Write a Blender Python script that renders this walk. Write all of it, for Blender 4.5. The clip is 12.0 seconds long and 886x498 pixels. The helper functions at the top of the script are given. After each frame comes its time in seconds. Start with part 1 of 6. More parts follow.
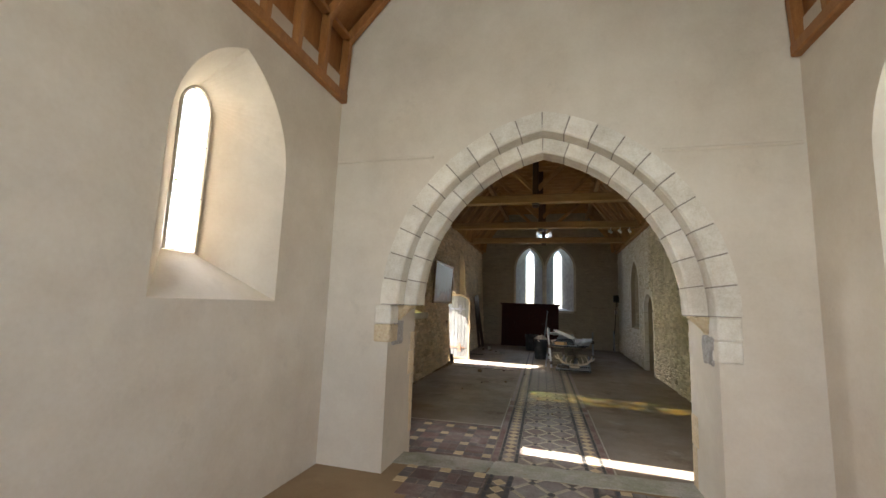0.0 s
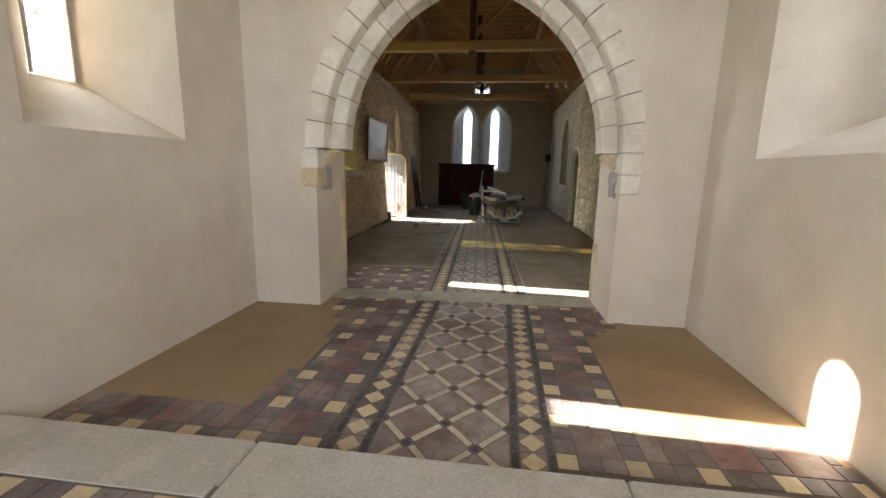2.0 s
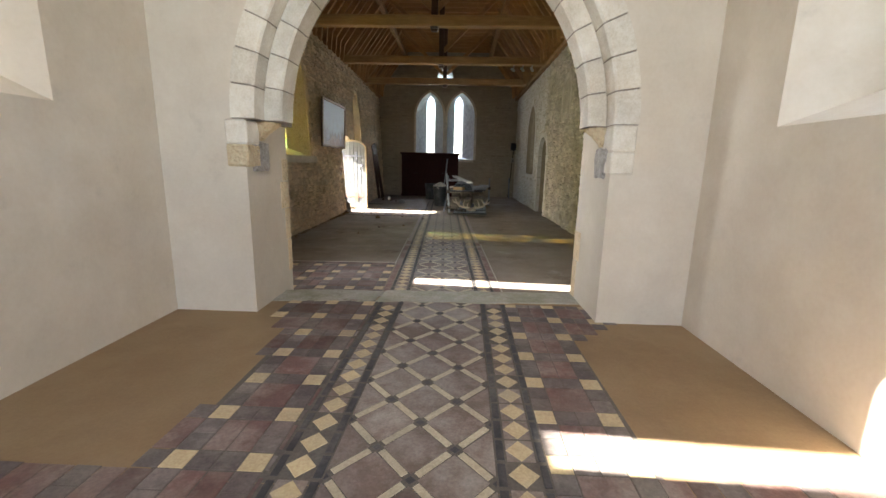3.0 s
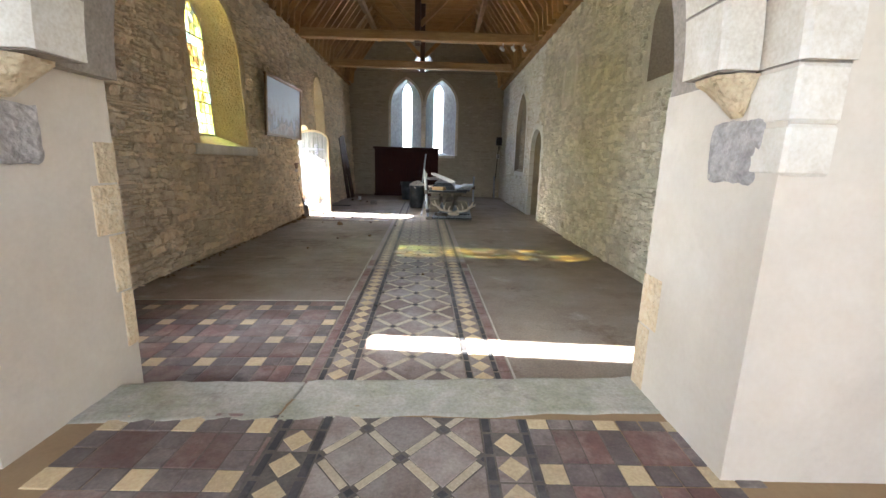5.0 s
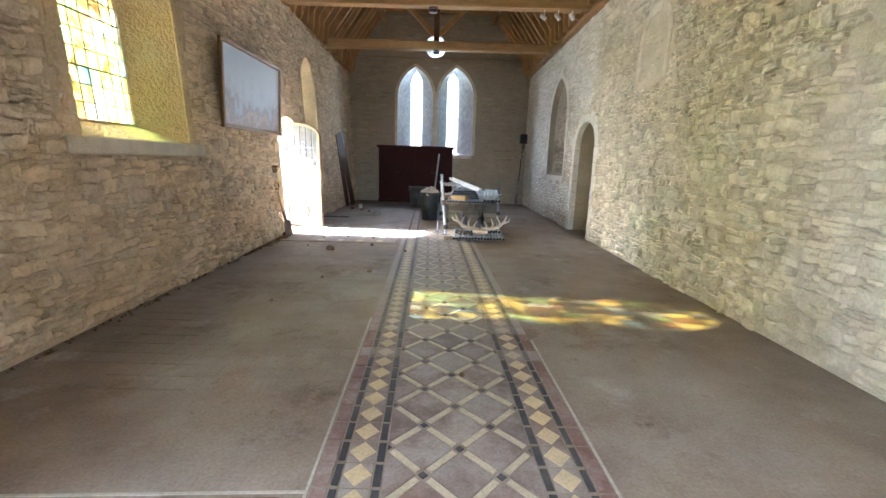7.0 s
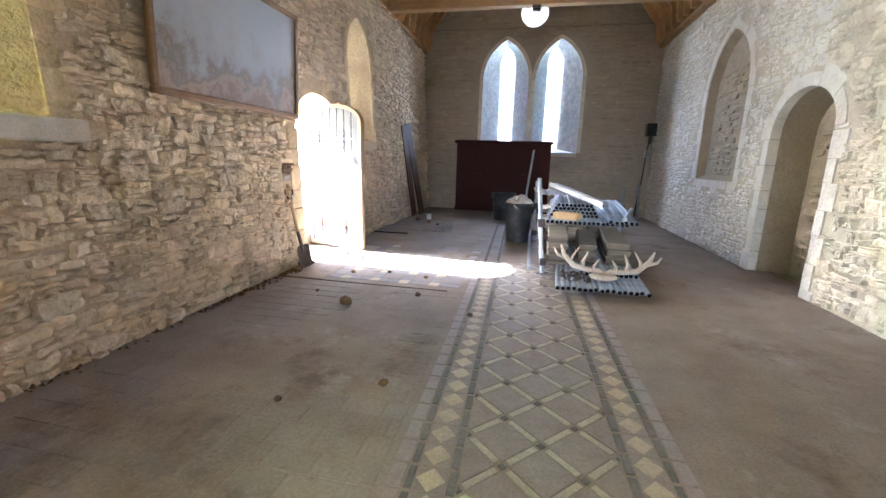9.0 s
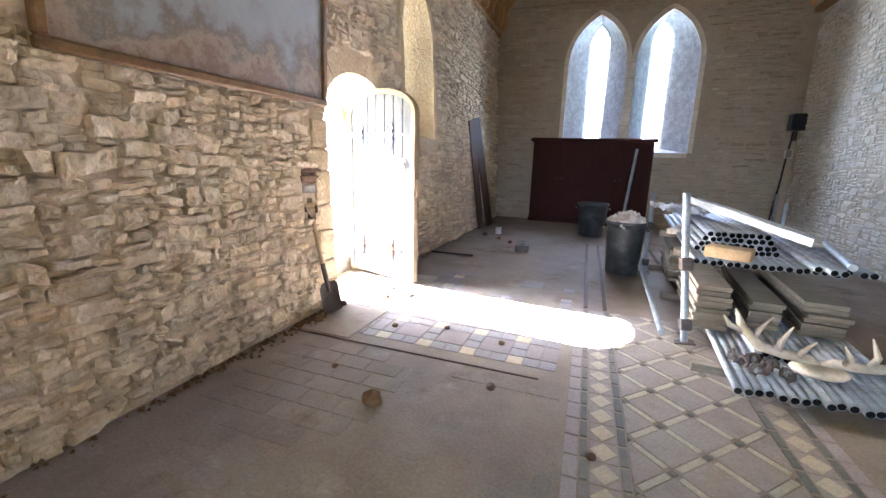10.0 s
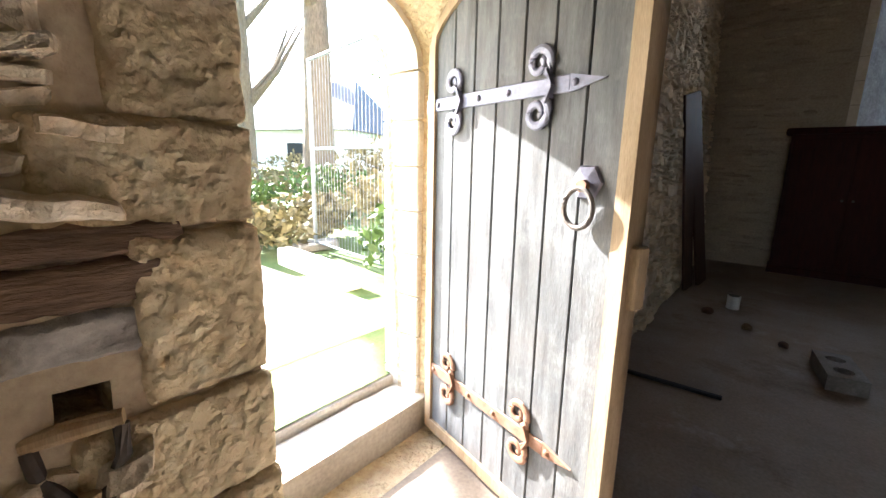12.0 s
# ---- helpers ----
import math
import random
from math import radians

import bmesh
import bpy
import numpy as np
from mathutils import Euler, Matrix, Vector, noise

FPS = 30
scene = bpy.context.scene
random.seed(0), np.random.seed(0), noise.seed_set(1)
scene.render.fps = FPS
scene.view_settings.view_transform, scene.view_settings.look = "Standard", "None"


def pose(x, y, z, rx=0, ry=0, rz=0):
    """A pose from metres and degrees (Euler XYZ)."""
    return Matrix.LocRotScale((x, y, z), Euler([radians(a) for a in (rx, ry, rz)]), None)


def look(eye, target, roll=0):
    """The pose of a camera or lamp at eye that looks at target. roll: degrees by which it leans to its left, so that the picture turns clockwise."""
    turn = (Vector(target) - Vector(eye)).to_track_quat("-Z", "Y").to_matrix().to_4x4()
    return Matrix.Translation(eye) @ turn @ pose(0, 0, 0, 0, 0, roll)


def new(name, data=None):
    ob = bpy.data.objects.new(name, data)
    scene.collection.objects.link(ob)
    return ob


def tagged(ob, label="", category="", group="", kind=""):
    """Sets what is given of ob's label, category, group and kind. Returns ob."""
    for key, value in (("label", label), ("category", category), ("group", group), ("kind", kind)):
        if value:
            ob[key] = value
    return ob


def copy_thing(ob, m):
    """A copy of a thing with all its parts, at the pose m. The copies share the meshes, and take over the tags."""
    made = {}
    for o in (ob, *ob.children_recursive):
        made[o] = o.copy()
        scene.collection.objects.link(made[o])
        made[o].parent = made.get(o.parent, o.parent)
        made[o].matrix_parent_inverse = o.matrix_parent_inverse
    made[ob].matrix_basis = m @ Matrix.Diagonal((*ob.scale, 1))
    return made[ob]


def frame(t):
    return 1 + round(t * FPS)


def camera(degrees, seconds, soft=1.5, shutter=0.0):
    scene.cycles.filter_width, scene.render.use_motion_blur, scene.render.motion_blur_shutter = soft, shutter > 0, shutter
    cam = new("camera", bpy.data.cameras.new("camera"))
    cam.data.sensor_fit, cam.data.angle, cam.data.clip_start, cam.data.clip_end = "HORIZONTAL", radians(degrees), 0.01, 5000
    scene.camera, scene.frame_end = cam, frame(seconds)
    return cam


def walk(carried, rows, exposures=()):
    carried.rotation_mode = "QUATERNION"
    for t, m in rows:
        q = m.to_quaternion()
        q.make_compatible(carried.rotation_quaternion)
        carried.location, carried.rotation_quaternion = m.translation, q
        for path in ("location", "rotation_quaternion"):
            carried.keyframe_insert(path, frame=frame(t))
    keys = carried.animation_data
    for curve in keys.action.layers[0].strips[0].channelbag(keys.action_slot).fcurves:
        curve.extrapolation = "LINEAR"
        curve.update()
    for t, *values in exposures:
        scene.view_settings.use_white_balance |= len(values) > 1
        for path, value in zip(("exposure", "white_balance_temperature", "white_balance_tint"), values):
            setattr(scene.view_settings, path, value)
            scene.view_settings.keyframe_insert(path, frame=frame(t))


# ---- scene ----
cam = camera(93.9, 12.0)
PATH = [
    (0, (0.18, 0.756, 1.713), (-0.353, 2.665, 1.977), 2.1),
    (0.5, (0.258, 0.723, 1.618), (-0.089, 2.691, 1.524), 1.5),
    (1, (0.265, 0.682, 1.559), (-0.048, 2.63, 1.235), 1.4),
    (1.5, (0.29, 0.661, 1.507), (-0.003, 2.609, 1.157), 1.4),
    (2, (0.309, 0.693, 1.492), (0.074, 2.645, 1.126), 1.3),
    (2.5, (0.289, 0.907, 1.441), (0.143, 2.863, 1.053), 1.3),
    (3, (0.258, 1.319, 1.37), (0.192, 3.278, 0.972), 1.2),
    (3.2, (0.25, 1.484, 1.344), (0.233, 3.446, 0.956), 1.2),
    (4.8, (0.289, 2.939, 1.309), (0.325, 4.898, 0.905), 1.7),
    (5, (0.259, 3.173, 1.338), (0.289, 5.13, 0.929), 1.6),
    (5.5, (0.15, 3.811, 1.37), (0.156, 5.769, 0.96), 1.7),
    (6, (0.058, 4.429, 1.362), (0.061, 6.388, 0.96), 1.7),
    (6.5, (-0.056, 4.981, 1.381), (-0.043, 6.94, 0.979), 1.7),
    (6.7, (-0.067, 5.177, 1.384), (-0.051, 7.135, 0.976), 1.6),
    (8.3, (0.041, 7.349, 1.273), (-0.169, 9.294, 0.856), 1.5),
    (8.5, (-0.003, 7.631, 1.297), (-0.268, 9.569, 0.882), 1.5),
    (9, (-0.164, 8.384, 1.312), (-0.568, 10.298, 0.896), 1.6),
    (9.5, (-0.46, 9.188, 1.324), (-1.02, 11.061, 0.902), 1.7),
    (10, (-0.694, 9.934, 1.339), (-1.383, 11.763, 0.917), 1.6),
    (10.5, (-1.036, 10.665, 1.327), (-1.859, 12.44, 0.91), 1.5),
    (11, (-1.394, 11.386, 1.33), (-2.328, 13.107, 0.923), 1.2),
    (11.5, (-1.815, 12.084, 1.337), (-2.91, 13.707, 0.931), 1.0),
    (12, (-2.199, 12.696, 1.337), (-3.44, 14.212, 0.937), 1.2),
]
EXPOSURE = [(0.0, 3.6, 6550, 10), (0.5, 3.65, 6450, 10), (1.0, 3.98, 5800, 10), (1.5, 3.98, 5750, 10), (2.0, 3.68, 6600, 10), (2.5, 3.75, 6500, 10), (3.2, 4.05, 6300, 10),
            (5.0, 4.68, 5850, 10), (5.5, 4.88, 5800, 10), (6.5, 5.2, 5700, 10), (8.5, 5.4, 5450, 15), (9.5, 5.55, 5400, 16), (10.5, 5.4, 5450, 14), (11.0, 5.15, 5550, 12), (11.5, 4.6, 5600, 10), (12.0, 3.6, 6050, 12)]
walk(cam, [(t, look(eye, target, roll)) for t, eye, target, roll in PATH], EXPOSURE)

# ---------------------------------------------------------------- light
SUN_EL, SUN_SLOPE = radians(30.5), -0.06      # the sun shines towards +x and a little towards -y
world = bpy.data.worlds.new("sky")
world.use_nodes = True
scene.world = world
wn, wl = world.node_tree.nodes, world.node_tree.links
wn.clear()
sky = wn.new("ShaderNodeTexSky")
sky.sky_type, sky.sun_disc = "NISHITA", False
sky.sun_elevation, sky.sun_rotation = SUN_EL, math.atan2(-1.0, -SUN_SLOPE)
sky.air_density, sky.dust_density = 1.0, 1.5
wb = wn.new("ShaderNodeBackground")
wb.inputs["Strength"].default_value = 0.12
wo = wn.new("ShaderNodeOutputWorld")
wl.new(sky.outputs[0], wb.inputs[0])
wl.new(wb.outputs[0], wo.inputs[0])
sun = new("sun", bpy.data.lights.new("sun", "SUN"))
sun.data.energy, sun.data.angle, sun.data.color = 5.0, radians(0.55), (1.0, 0.95, 0.86)
_h = math.cos(SUN_EL)
_n = math.hypot(1, SUN_SLOPE)
sun.matrix_world = look((-40, 20, 30), (-40 + _h / _n, 20 + _h * SUN_SLOPE / _n, 30 - math.sin(SUN_EL)))


def sky_lamp(name, eye, target, w, h, watts, color=(0.86, 0.93, 1.0)):
    lamp = bpy.data.lights.new(name, "AREA")
    lamp.shape, lamp.size, lamp.size_y, lamp.energy, lamp.color = "RECTANGLE", w, h, watts, color
    ob = new(name, lamp)
    ob.matrix_world = look(eye, target)
    return ob


# skylight in the window and door openings
sky_lamp("skylight_west", (-1.05, 21.9, 3.5), (-1.05, 19, 3.0), 1.1, 3.2, 15)
sky_lamp("skylight_west", (0.18, 21.9, 3.5), (0.18, 19, 3.0), 1.1, 3.2, 15)
sky_lamp("skylight_west_round", (-0.42, 20.78, 5.02), (-0.42, 19, 4.6), 0.4, 0.4, 4)
sky_lamp("skylight_door", (-4.6, 13.66, 1.4), (-2, 13.4, 0.6), 1.2, 1.7, 5, (1.0, 0.95, 0.86))
sky_lamp("skylight_south", (-3.95, 6.28, 2.7), (-2, 6.28, 2.3), 0.4, 1.6, 15)
sky_lamp("skylight_south", (-3.95, 9.58, 2.6), (-2, 9.58, 2.2), 0.8, 1.7, 48)
sky_lamp("skylight_south", (-3.95, 15.3, 2.7), (-2, 15.3, 2.3), 0.35, 1.6, 5)
sky_lamp("skylight_chancel", (-2.95, 3.19, 2.7), (-1, 3.19, 2.2), 0.4, 1.4, 2.2)
sky_lamp("skylight_chancel", (2.95, 3.36, 2.8), (1, 3.36, 2.3), 0.4, 1.6, 2.0)
sky_lamp("skylight_east", (0.0, -3.0, 2.9), (0, 1.5, 1.2), 1.7, 2.4, 15)

# ---------------------------------------------------------------- materials


def mat(name, c1, c2, scale=4.0, rough=0.75, bump=0.3, fine=60.0, vary=0.0, metal=0.0, island=False, stretch=(1, 1, 1),
        stain=None, stain_scale=0.9, stain_amount=0.5, spec=0.35, dist=0.004, grain=0.35, grime=(), pits=0.0):
    """Two colours by noise, a fine grain, an optional stain colour in blotches, and a shade of its own for each piece."""
    m = bpy.data.materials.new(name)
    m.use_nodes = True
    nt = m.node_tree
    n, l = nt.nodes, nt.links
    b = n["Principled BSDF"]
    co = n.new("ShaderNodeTexCoord")
    mp = n.new("ShaderNodeMapping")
    mp.inputs["Scale"].default_value = stretch
    l.new(co.outputs["Object"], mp.inputs["Vector"])
    big = n.new("ShaderNodeTexNoise")
    big.inputs["Scale"].default_value, big.inputs["Detail"].default_value, big.inputs["Roughness"].default_value = scale, 6, 0.65
    l.new(mp.outputs[0], big.inputs["Vector"])
    ramp = n.new("ShaderNodeValToRGB")
    ramp.color_ramp.elements[0].position, ramp.color_ramp.elements[1].position = 0.32, 0.68
    ramp.color_ramp.elements[0].color, ramp.color_ramp.elements[1].color = (*c1, 1), (*c2, 1)
    l.new(big.outputs[0], ramp.inputs[0])
    col = ramp.outputs[0]
    if stain:
        st = n.new("ShaderNodeTexNoise")
        st.inputs["Scale"].default_value, st.inputs["Detail"].default_value, st.inputs["Roughness"].default_value = stain_scale, 7, 0.7
        l.new(co.outputs["Object"], st.inputs["Vector"])
        sr = n.new("ShaderNodeMapRange")
        sr.inputs[1].default_value, sr.inputs[2].default_value, sr.inputs[4].default_value = 0.46, 0.66, stain_amount
        l.new(st.outputs[0], sr.inputs[0])
        mx = n.new("ShaderNodeMixRGB")
        mx.inputs[2].default_value = (*stain, 1)
        l.new(sr.outputs[0], mx.inputs[0])
        l.new(col, mx.inputs[1])
        col = mx.outputs[0]
    for g_color, g_scale, g_lo, g_hi, g_amount, g_shift in grime:
        gm = n.new("ShaderNodeMapping")
        gm.inputs["Location"].default_value = (g_shift, 2 * g_shift, 0)
        l.new(co.outputs["Object"], gm.inputs["Vector"])
        gt = n.new("ShaderNodeTexNoise")
        gt.inputs["Scale"].default_value, gt.inputs["Detail"].default_value, gt.inputs["Roughness"].default_value = g_scale, 8, 0.72
        l.new(gm.outputs[0], gt.inputs["Vector"])
        gs = n.new("ShaderNodeMapRange")
        gs.inputs[1].default_value, gs.inputs[2].default_value, gs.inputs[4].default_value = g_lo, g_hi, g_amount
        l.new(gt.outputs[0], gs.inputs[0])
        gx = n.new("ShaderNodeMixRGB")
        gx.inputs[2].default_value = (*g_color, 1)
        l.new(gs.outputs[0], gx.inputs[0])
        l.new(col, gx.inputs[1])
        col = gx.outputs[0]
    if vary:
        if island:
            src = n.new("ShaderNodeNewGeometry").outputs["Random Per Island"]
        else:
            src = n.new("ShaderNodeObjectInfo").outputs["Random"]
        mr = n.new("ShaderNodeMapRange")
        mr.inputs[3].default_value, mr.inputs[4].default_value = 1 - vary, 1 + vary
        l.new(src, mr.inputs[0])
        hsv = n.new("ShaderNodeHueSaturation")
        l.new(mr.outputs[0], hsv.inputs["Value"])
        l.new(col, hsv.inputs["Color"])
        col = hsv.outputs[0]
    gr = n.new("ShaderNodeTexNoise")
    gr.inputs["Scale"].default_value, gr.inputs["Detail"].default_value = fine, 4
    l.new(mp.outputs[0], gr.inputs["Vector"])
    g2 = n.new("ShaderNodeMixRGB")
    g2.blend_type = "OVERLAY"
    g2.inputs[0].default_value = grain
    l.new(col, g2.inputs[1])
    l.new(gr.outputs[0], g2.inputs[2])
    l.new(g2.outputs[0], b.inputs["Base Color"])
    rr = n.new("ShaderNodeMapRange")
    rr.inputs[3].default_value, rr.inputs[4].default_value = max(0.05, rough - 0.12), min(1, rough + 0.12)
    l.new(big.outputs[0], rr.inputs[0])
    l.new(rr.outputs[0], b.inputs["Roughness"])
    b.inputs["Metallic"].default_value = metal
    b.inputs["Specular IOR Level"].default_value = spec
    if bump:
        ad = n.new("ShaderNodeMath")
        ad.operation = "MULTIPLY_ADD"
        ad.inputs[1].default_value = 0.35
        l.new(gr.outputs[0], ad.inputs[0])
        l.new(big.outputs[0], ad.inputs[2])
        if pits:                                       # tooled and weathered hollows
            vo = n.new("ShaderNodeTexVoronoi")
            vo.feature = "SMOOTH_F1"
            vo.inputs["Scale"].default_value, vo.inputs["Randomness"].default_value = pits, 1.0
            wob = n.new("ShaderNodeMixRGB")
            wob.blend_type = "ADD"
            wob.inputs[0].default_value = 0.05
            l.new(co.outputs["Object"], wob.inputs[1])
            l.new(gr.outputs[1], wob.inputs[2])
            l.new(wob.outputs[0], vo.inputs["Vector"])
            a2 = n.new("ShaderNodeMath")
            a2.operation = "MULTIPLY_ADD"
            a2.inputs[1].default_value = -0.55
            l.new(vo.outputs[0], a2.inputs[0])
            l.new(ad.outputs[0], a2.inputs[2])
            ad = a2
        bp = n.new("ShaderNodeBump")
        bp.inputs["Strength"].default_value, bp.inputs["Distance"].default_value = bump, dist
        l.new(ad.outputs[0], bp.inputs["Height"])
        l.new(bp.outputs[0], b.inputs["Normal"])
    return m


def glass_mat(name, color, rough=0.05, uneven=0.0):
    """A pane that lets light through in its colour, with a faint gloss; uneven: strength of the blotches in the colour
    that stand in for tree dapple.
    """
    m = bpy.data.materials.new(name)
    m.use_nodes = True
    n, l = m.node_tree.nodes, m.node_tree.links
    n.clear()
    tr = n.new("ShaderNodeBsdfTransparent")
    tr.inputs[0].default_value = (*color, 1)
    if uneven:
        co = n.new("ShaderNodeTexCoord")
        nz_ = n.new("ShaderNodeTexNoise")
        nz_.inputs["Scale"].default_value, nz_.inputs["Detail"].default_value, nz_.inputs["Roughness"].default_value = 5.5, 5, 0.7
        l.new(co.outputs["Object"], nz_.inputs["Vector"])
        mr = n.new("ShaderNodeMapRange")
        mr.inputs[1].default_value, mr.inputs[2].default_value, mr.inputs[3].default_value = 0.40, 0.62, 1 - uneven
        l.new(nz_.outputs[0], mr.inputs[0])
        hs = n.new("ShaderNodeHueSaturation")
        hs.inputs["Color"].default_value = (*color, 1)
        l.new(mr.outputs[0], hs.inputs["Value"])
        l.new(hs.outputs[0], tr.inputs[0])
    gl = n.new("ShaderNodeBsdfGlossy")
    gl.inputs["Roughness"].default_value = rough
    mx = n.new("ShaderNodeMixShader")
    mx.inputs[0].default_value = 0.06
    o = n.new("ShaderNodeOutputMaterial")
    through_ = tr.outputs[0]
    if uneven:                                         # old glass scatters a good part of the light
        tl = n.new("ShaderNodeBsdfTranslucent")
        tl.inputs[0].default_value = (*color, 1)
        ms = n.new("ShaderNodeMixShader")
        ms.inputs[0].default_value = 0.10
        l.new(tr.outputs[0], ms.inputs[1])
        l.new(tl.outputs[0], ms.inputs[2])
        through_ = ms.outputs[0]
    l.new(through_, mx.inputs[1])
    l.new(gl.outputs[0], mx.inputs[2])
    l.new(mx.outputs[0], o.inputs[0])
    return m


M_PLASTER = mat("cream_limewash", (0.62, 0.54, 0.435), (0.72, 0.645, 0.54), 1.6, 0.85, 0.12, 40, stain=(0.50, 0.42, 0.33), stain_scale=0.6, stain_amount=0.35, dist=0.006, grain=0.08, grime=[((0.44, 0.38, 0.31), 2.6, 0.60, 0.74, 0.35, 5.0)])
M_MORTAR = mat("lime_mortar", (0.52, 0.40, 0.27), (0.70, 0.57, 0.41), 5, 0.95, 0.7, 50, stain=(0.44, 0.35, 0.24), stain_scale=1.3, stain_amount=0.4, dist=0.02)
M_STONE = mat("rubble_stone", (0.74, 0.595, 0.43), (0.88, 0.76, 0.59), 9, 0.9, 1.0, 42, vary=0.15, grime=[((0.34, 0.25, 0.16), 9.0, 0.60, 0.70, 0.6, 3.0), ((0.88, 0.82, 0.72), 3.0, 0.56, 0.68, 0.6, 7.0)], island=True, stain=(0.40, 0.30, 0.20), stain_scale=2.2, stain_amount=0.42, dist=0.03, pits=26.0)
M_STONE1 = mat("rubble_stone_single", (0.74, 0.595, 0.43), (0.88, 0.76, 0.59), 9, 0.9, 1.0, 42, vary=0.15, grime=[((0.34, 0.25, 0.16), 9.0, 0.60, 0.70, 0.6, 3.0), ((0.88, 0.82, 0.72), 3.0, 0.56, 0.68, 0.6, 7.0)], stain=(0.40, 0.30, 0.20), stain_scale=2.2, stain_amount=0.42, dist=0.03, pits=26.0)
M_STONE_N = mat("limewashed_rubble", (0.62, 0.555, 0.45), (0.82, 0.765, 0.67), 6, 0.92, 0.9, 42, vary=0.15, grime=[((0.40, 0.31, 0.21), 6.0, 0.60, 0.70, 0.55, 3.0)], island=True, stain=(0.44, 0.42, 0.27), stain_scale=0.8, stain_amount=0.5, dist=0.02, pits=28.0)
M_LIMEWASH = mat("thick_limewash_on_rubble", (0.72, 0.69, 0.63), (0.84, 0.82, 0.77), 5, 0.92, 0.8, 40, vary=0.05, island=True, grime=[((0.50, 0.44, 0.36), 5.0, 0.60, 0.70, 0.5, 3.0)], dist=0.02, pits=18.0)
M_MORTAR_N = mat("limewashed_mortar", (0.54, 0.48, 0.38), (0.72, 0.66, 0.56), 4, 0.95, 0.6, 50, stain=(0.40, 0.37, 0.25), stain_scale=0.8, stain_amount=0.5, dist=0.015)
M_STONE_W = mat("grey_brown_rubble", (0.36, 0.30, 0.22), (0.50, 0.43, 0.33), 6, 0.92, 0.6, 45, vary=0.14, island=True, stain=(0.30, 0.25, 0.18), stain_scale=1.2, stain_amount=0.5, dist=0.012)
M_MORTAR_W = mat("grey_brown_mortar", (0.38, 0.32, 0.24), (0.48, 0.41, 0.31), 4, 0.95, 0.5, 45, stain=(0.30, 0.25, 0.18), stain_scale=1.0, stain_amount=0.5, dist=0.012)
M_DRESSED = mat("dressed_limestone", (0.64, 0.58, 0.48), (0.80, 0.75, 0.66), 6, 0.8, 0.35, 70, vary=0.08, stain=(0.50, 0.41, 0.30), stain_scale=2.0, stain_amount=0.4)
M_DRESSED_OLD = mat("weathered_ochre_limestone", (0.64, 0.49, 0.30), (0.78, 0.64, 0.43), 6, 0.9, 1.0, 34, vary=0.12, grime=[((0.30, 0.22, 0.13), 12.0, 0.58, 0.68, 0.6, 3.0), ((0.74, 0.66, 0.52), 4.0, 0.54, 0.68, 0.6, 8.0)], stain=(0.42, 0.31, 0.19), stain_scale=3.0, stain_amount=0.4, dist=0.03, pits=38.0)
M_SPLAY = mat("grey_rough_render", (0.25, 0.25, 0.26), (0.45, 0.45, 0.46), 9, 0.95, 0.8, 40, stain=(0.30, 0.29, 0.28), stain_scale=3.0, dist=0.02)
M_JOINT = mat("dark_joint", (0.26, 0.22, 0.18), (0.36, 0.31, 0.26), 20, 0.95, 0.2)
M_BROKEN = mat("broken_grey_stone", (0.30, 0.27, 0.25), (0.54, 0.50, 0.46), 14, 0.95, 0.9, 60, dist=0.02)
GRIME = [((0.13, 0.075, 0.045), 1.1, 0.55, 0.66, 0.7, 4.0), ((0.10, 0.06, 0.04), 5.0, 0.62, 0.70, 0.6, 9.0), ((0.46, 0.42, 0.37), 1.7, 0.58, 0.70, 0.6, 17.0)]
M_FLOOR = mat("worn_grey_floor", (0.215, 0.168, 0.128), (0.315, 0.255, 0.20), 2.2, 0.72, 0.25, 60, stain=(0.36, 0.315, 0.265), stain_scale=0.7, stain_amount=0.7, dist=0.006, grime=GRIME)
M_SCREED = mat("tan_screed", (0.285, 0.19, 0.10), (0.365, 0.255, 0.145), 1.5, 0.8, 0.12, 60, stain=(0.27, 0.165, 0.085), stain_scale=1.0, stain_amount=0.6, grain=0.10, grime=[((0.20, 0.13, 0.075), 0.8, 0.52, 0.70, 0.5, 3.0)])
M_SLAB = mat("pale_stone_slab", (0.42, 0.38, 0.32), (0.55, 0.50, 0.43), 3, 0.75, 0.3, 60, stain=(0.33, 0.31, 0.22), stain_scale=1.6)
M_THRESH = mat("mossy_stone_slab", (0.36, 0.34, 0.28), (0.52, 0.48, 0.41), 4, 0.8, 0.5, 60, stain=(0.26, 0.27, 0.15), stain_scale=2.2, stain_amount=0.7, dist=0.01, grime=[((0.16, 0.13, 0.10), 3.0, 0.58, 0.70, 0.6, 2.0)])
DUST = dict(stain=(0.36, 0.315, 0.28), stain_scale=1.3, stain_amount=0.8, grime=[((0.42, 0.375, 0.33), 2.2, 0.46, 0.66, 0.65, 6.0)])
DUST_THIN = dict(stain=(0.29, 0.24, 0.21), stain_scale=1.3, stain_amount=0.65, grime=[((0.38, 0.335, 0.29), 2.2, 0.49, 0.68, 0.55, 6.0)])
M_T_YEL = mat("buff_tile", (0.55, 0.42, 0.24), (0.66, 0.53, 0.32), 9, 0.6, 0.15, 80, vary=0.10, stain=(0.36, 0.30, 0.23), stain_scale=1.6, stain_amount=0.5)
M_T_RED = mat("red_tile", (0.125, 0.066, 0.056), (0.185, 0.10, 0.084), 9, 0.55, 0.15, 80, vary=0.28, **DUST_THIN)
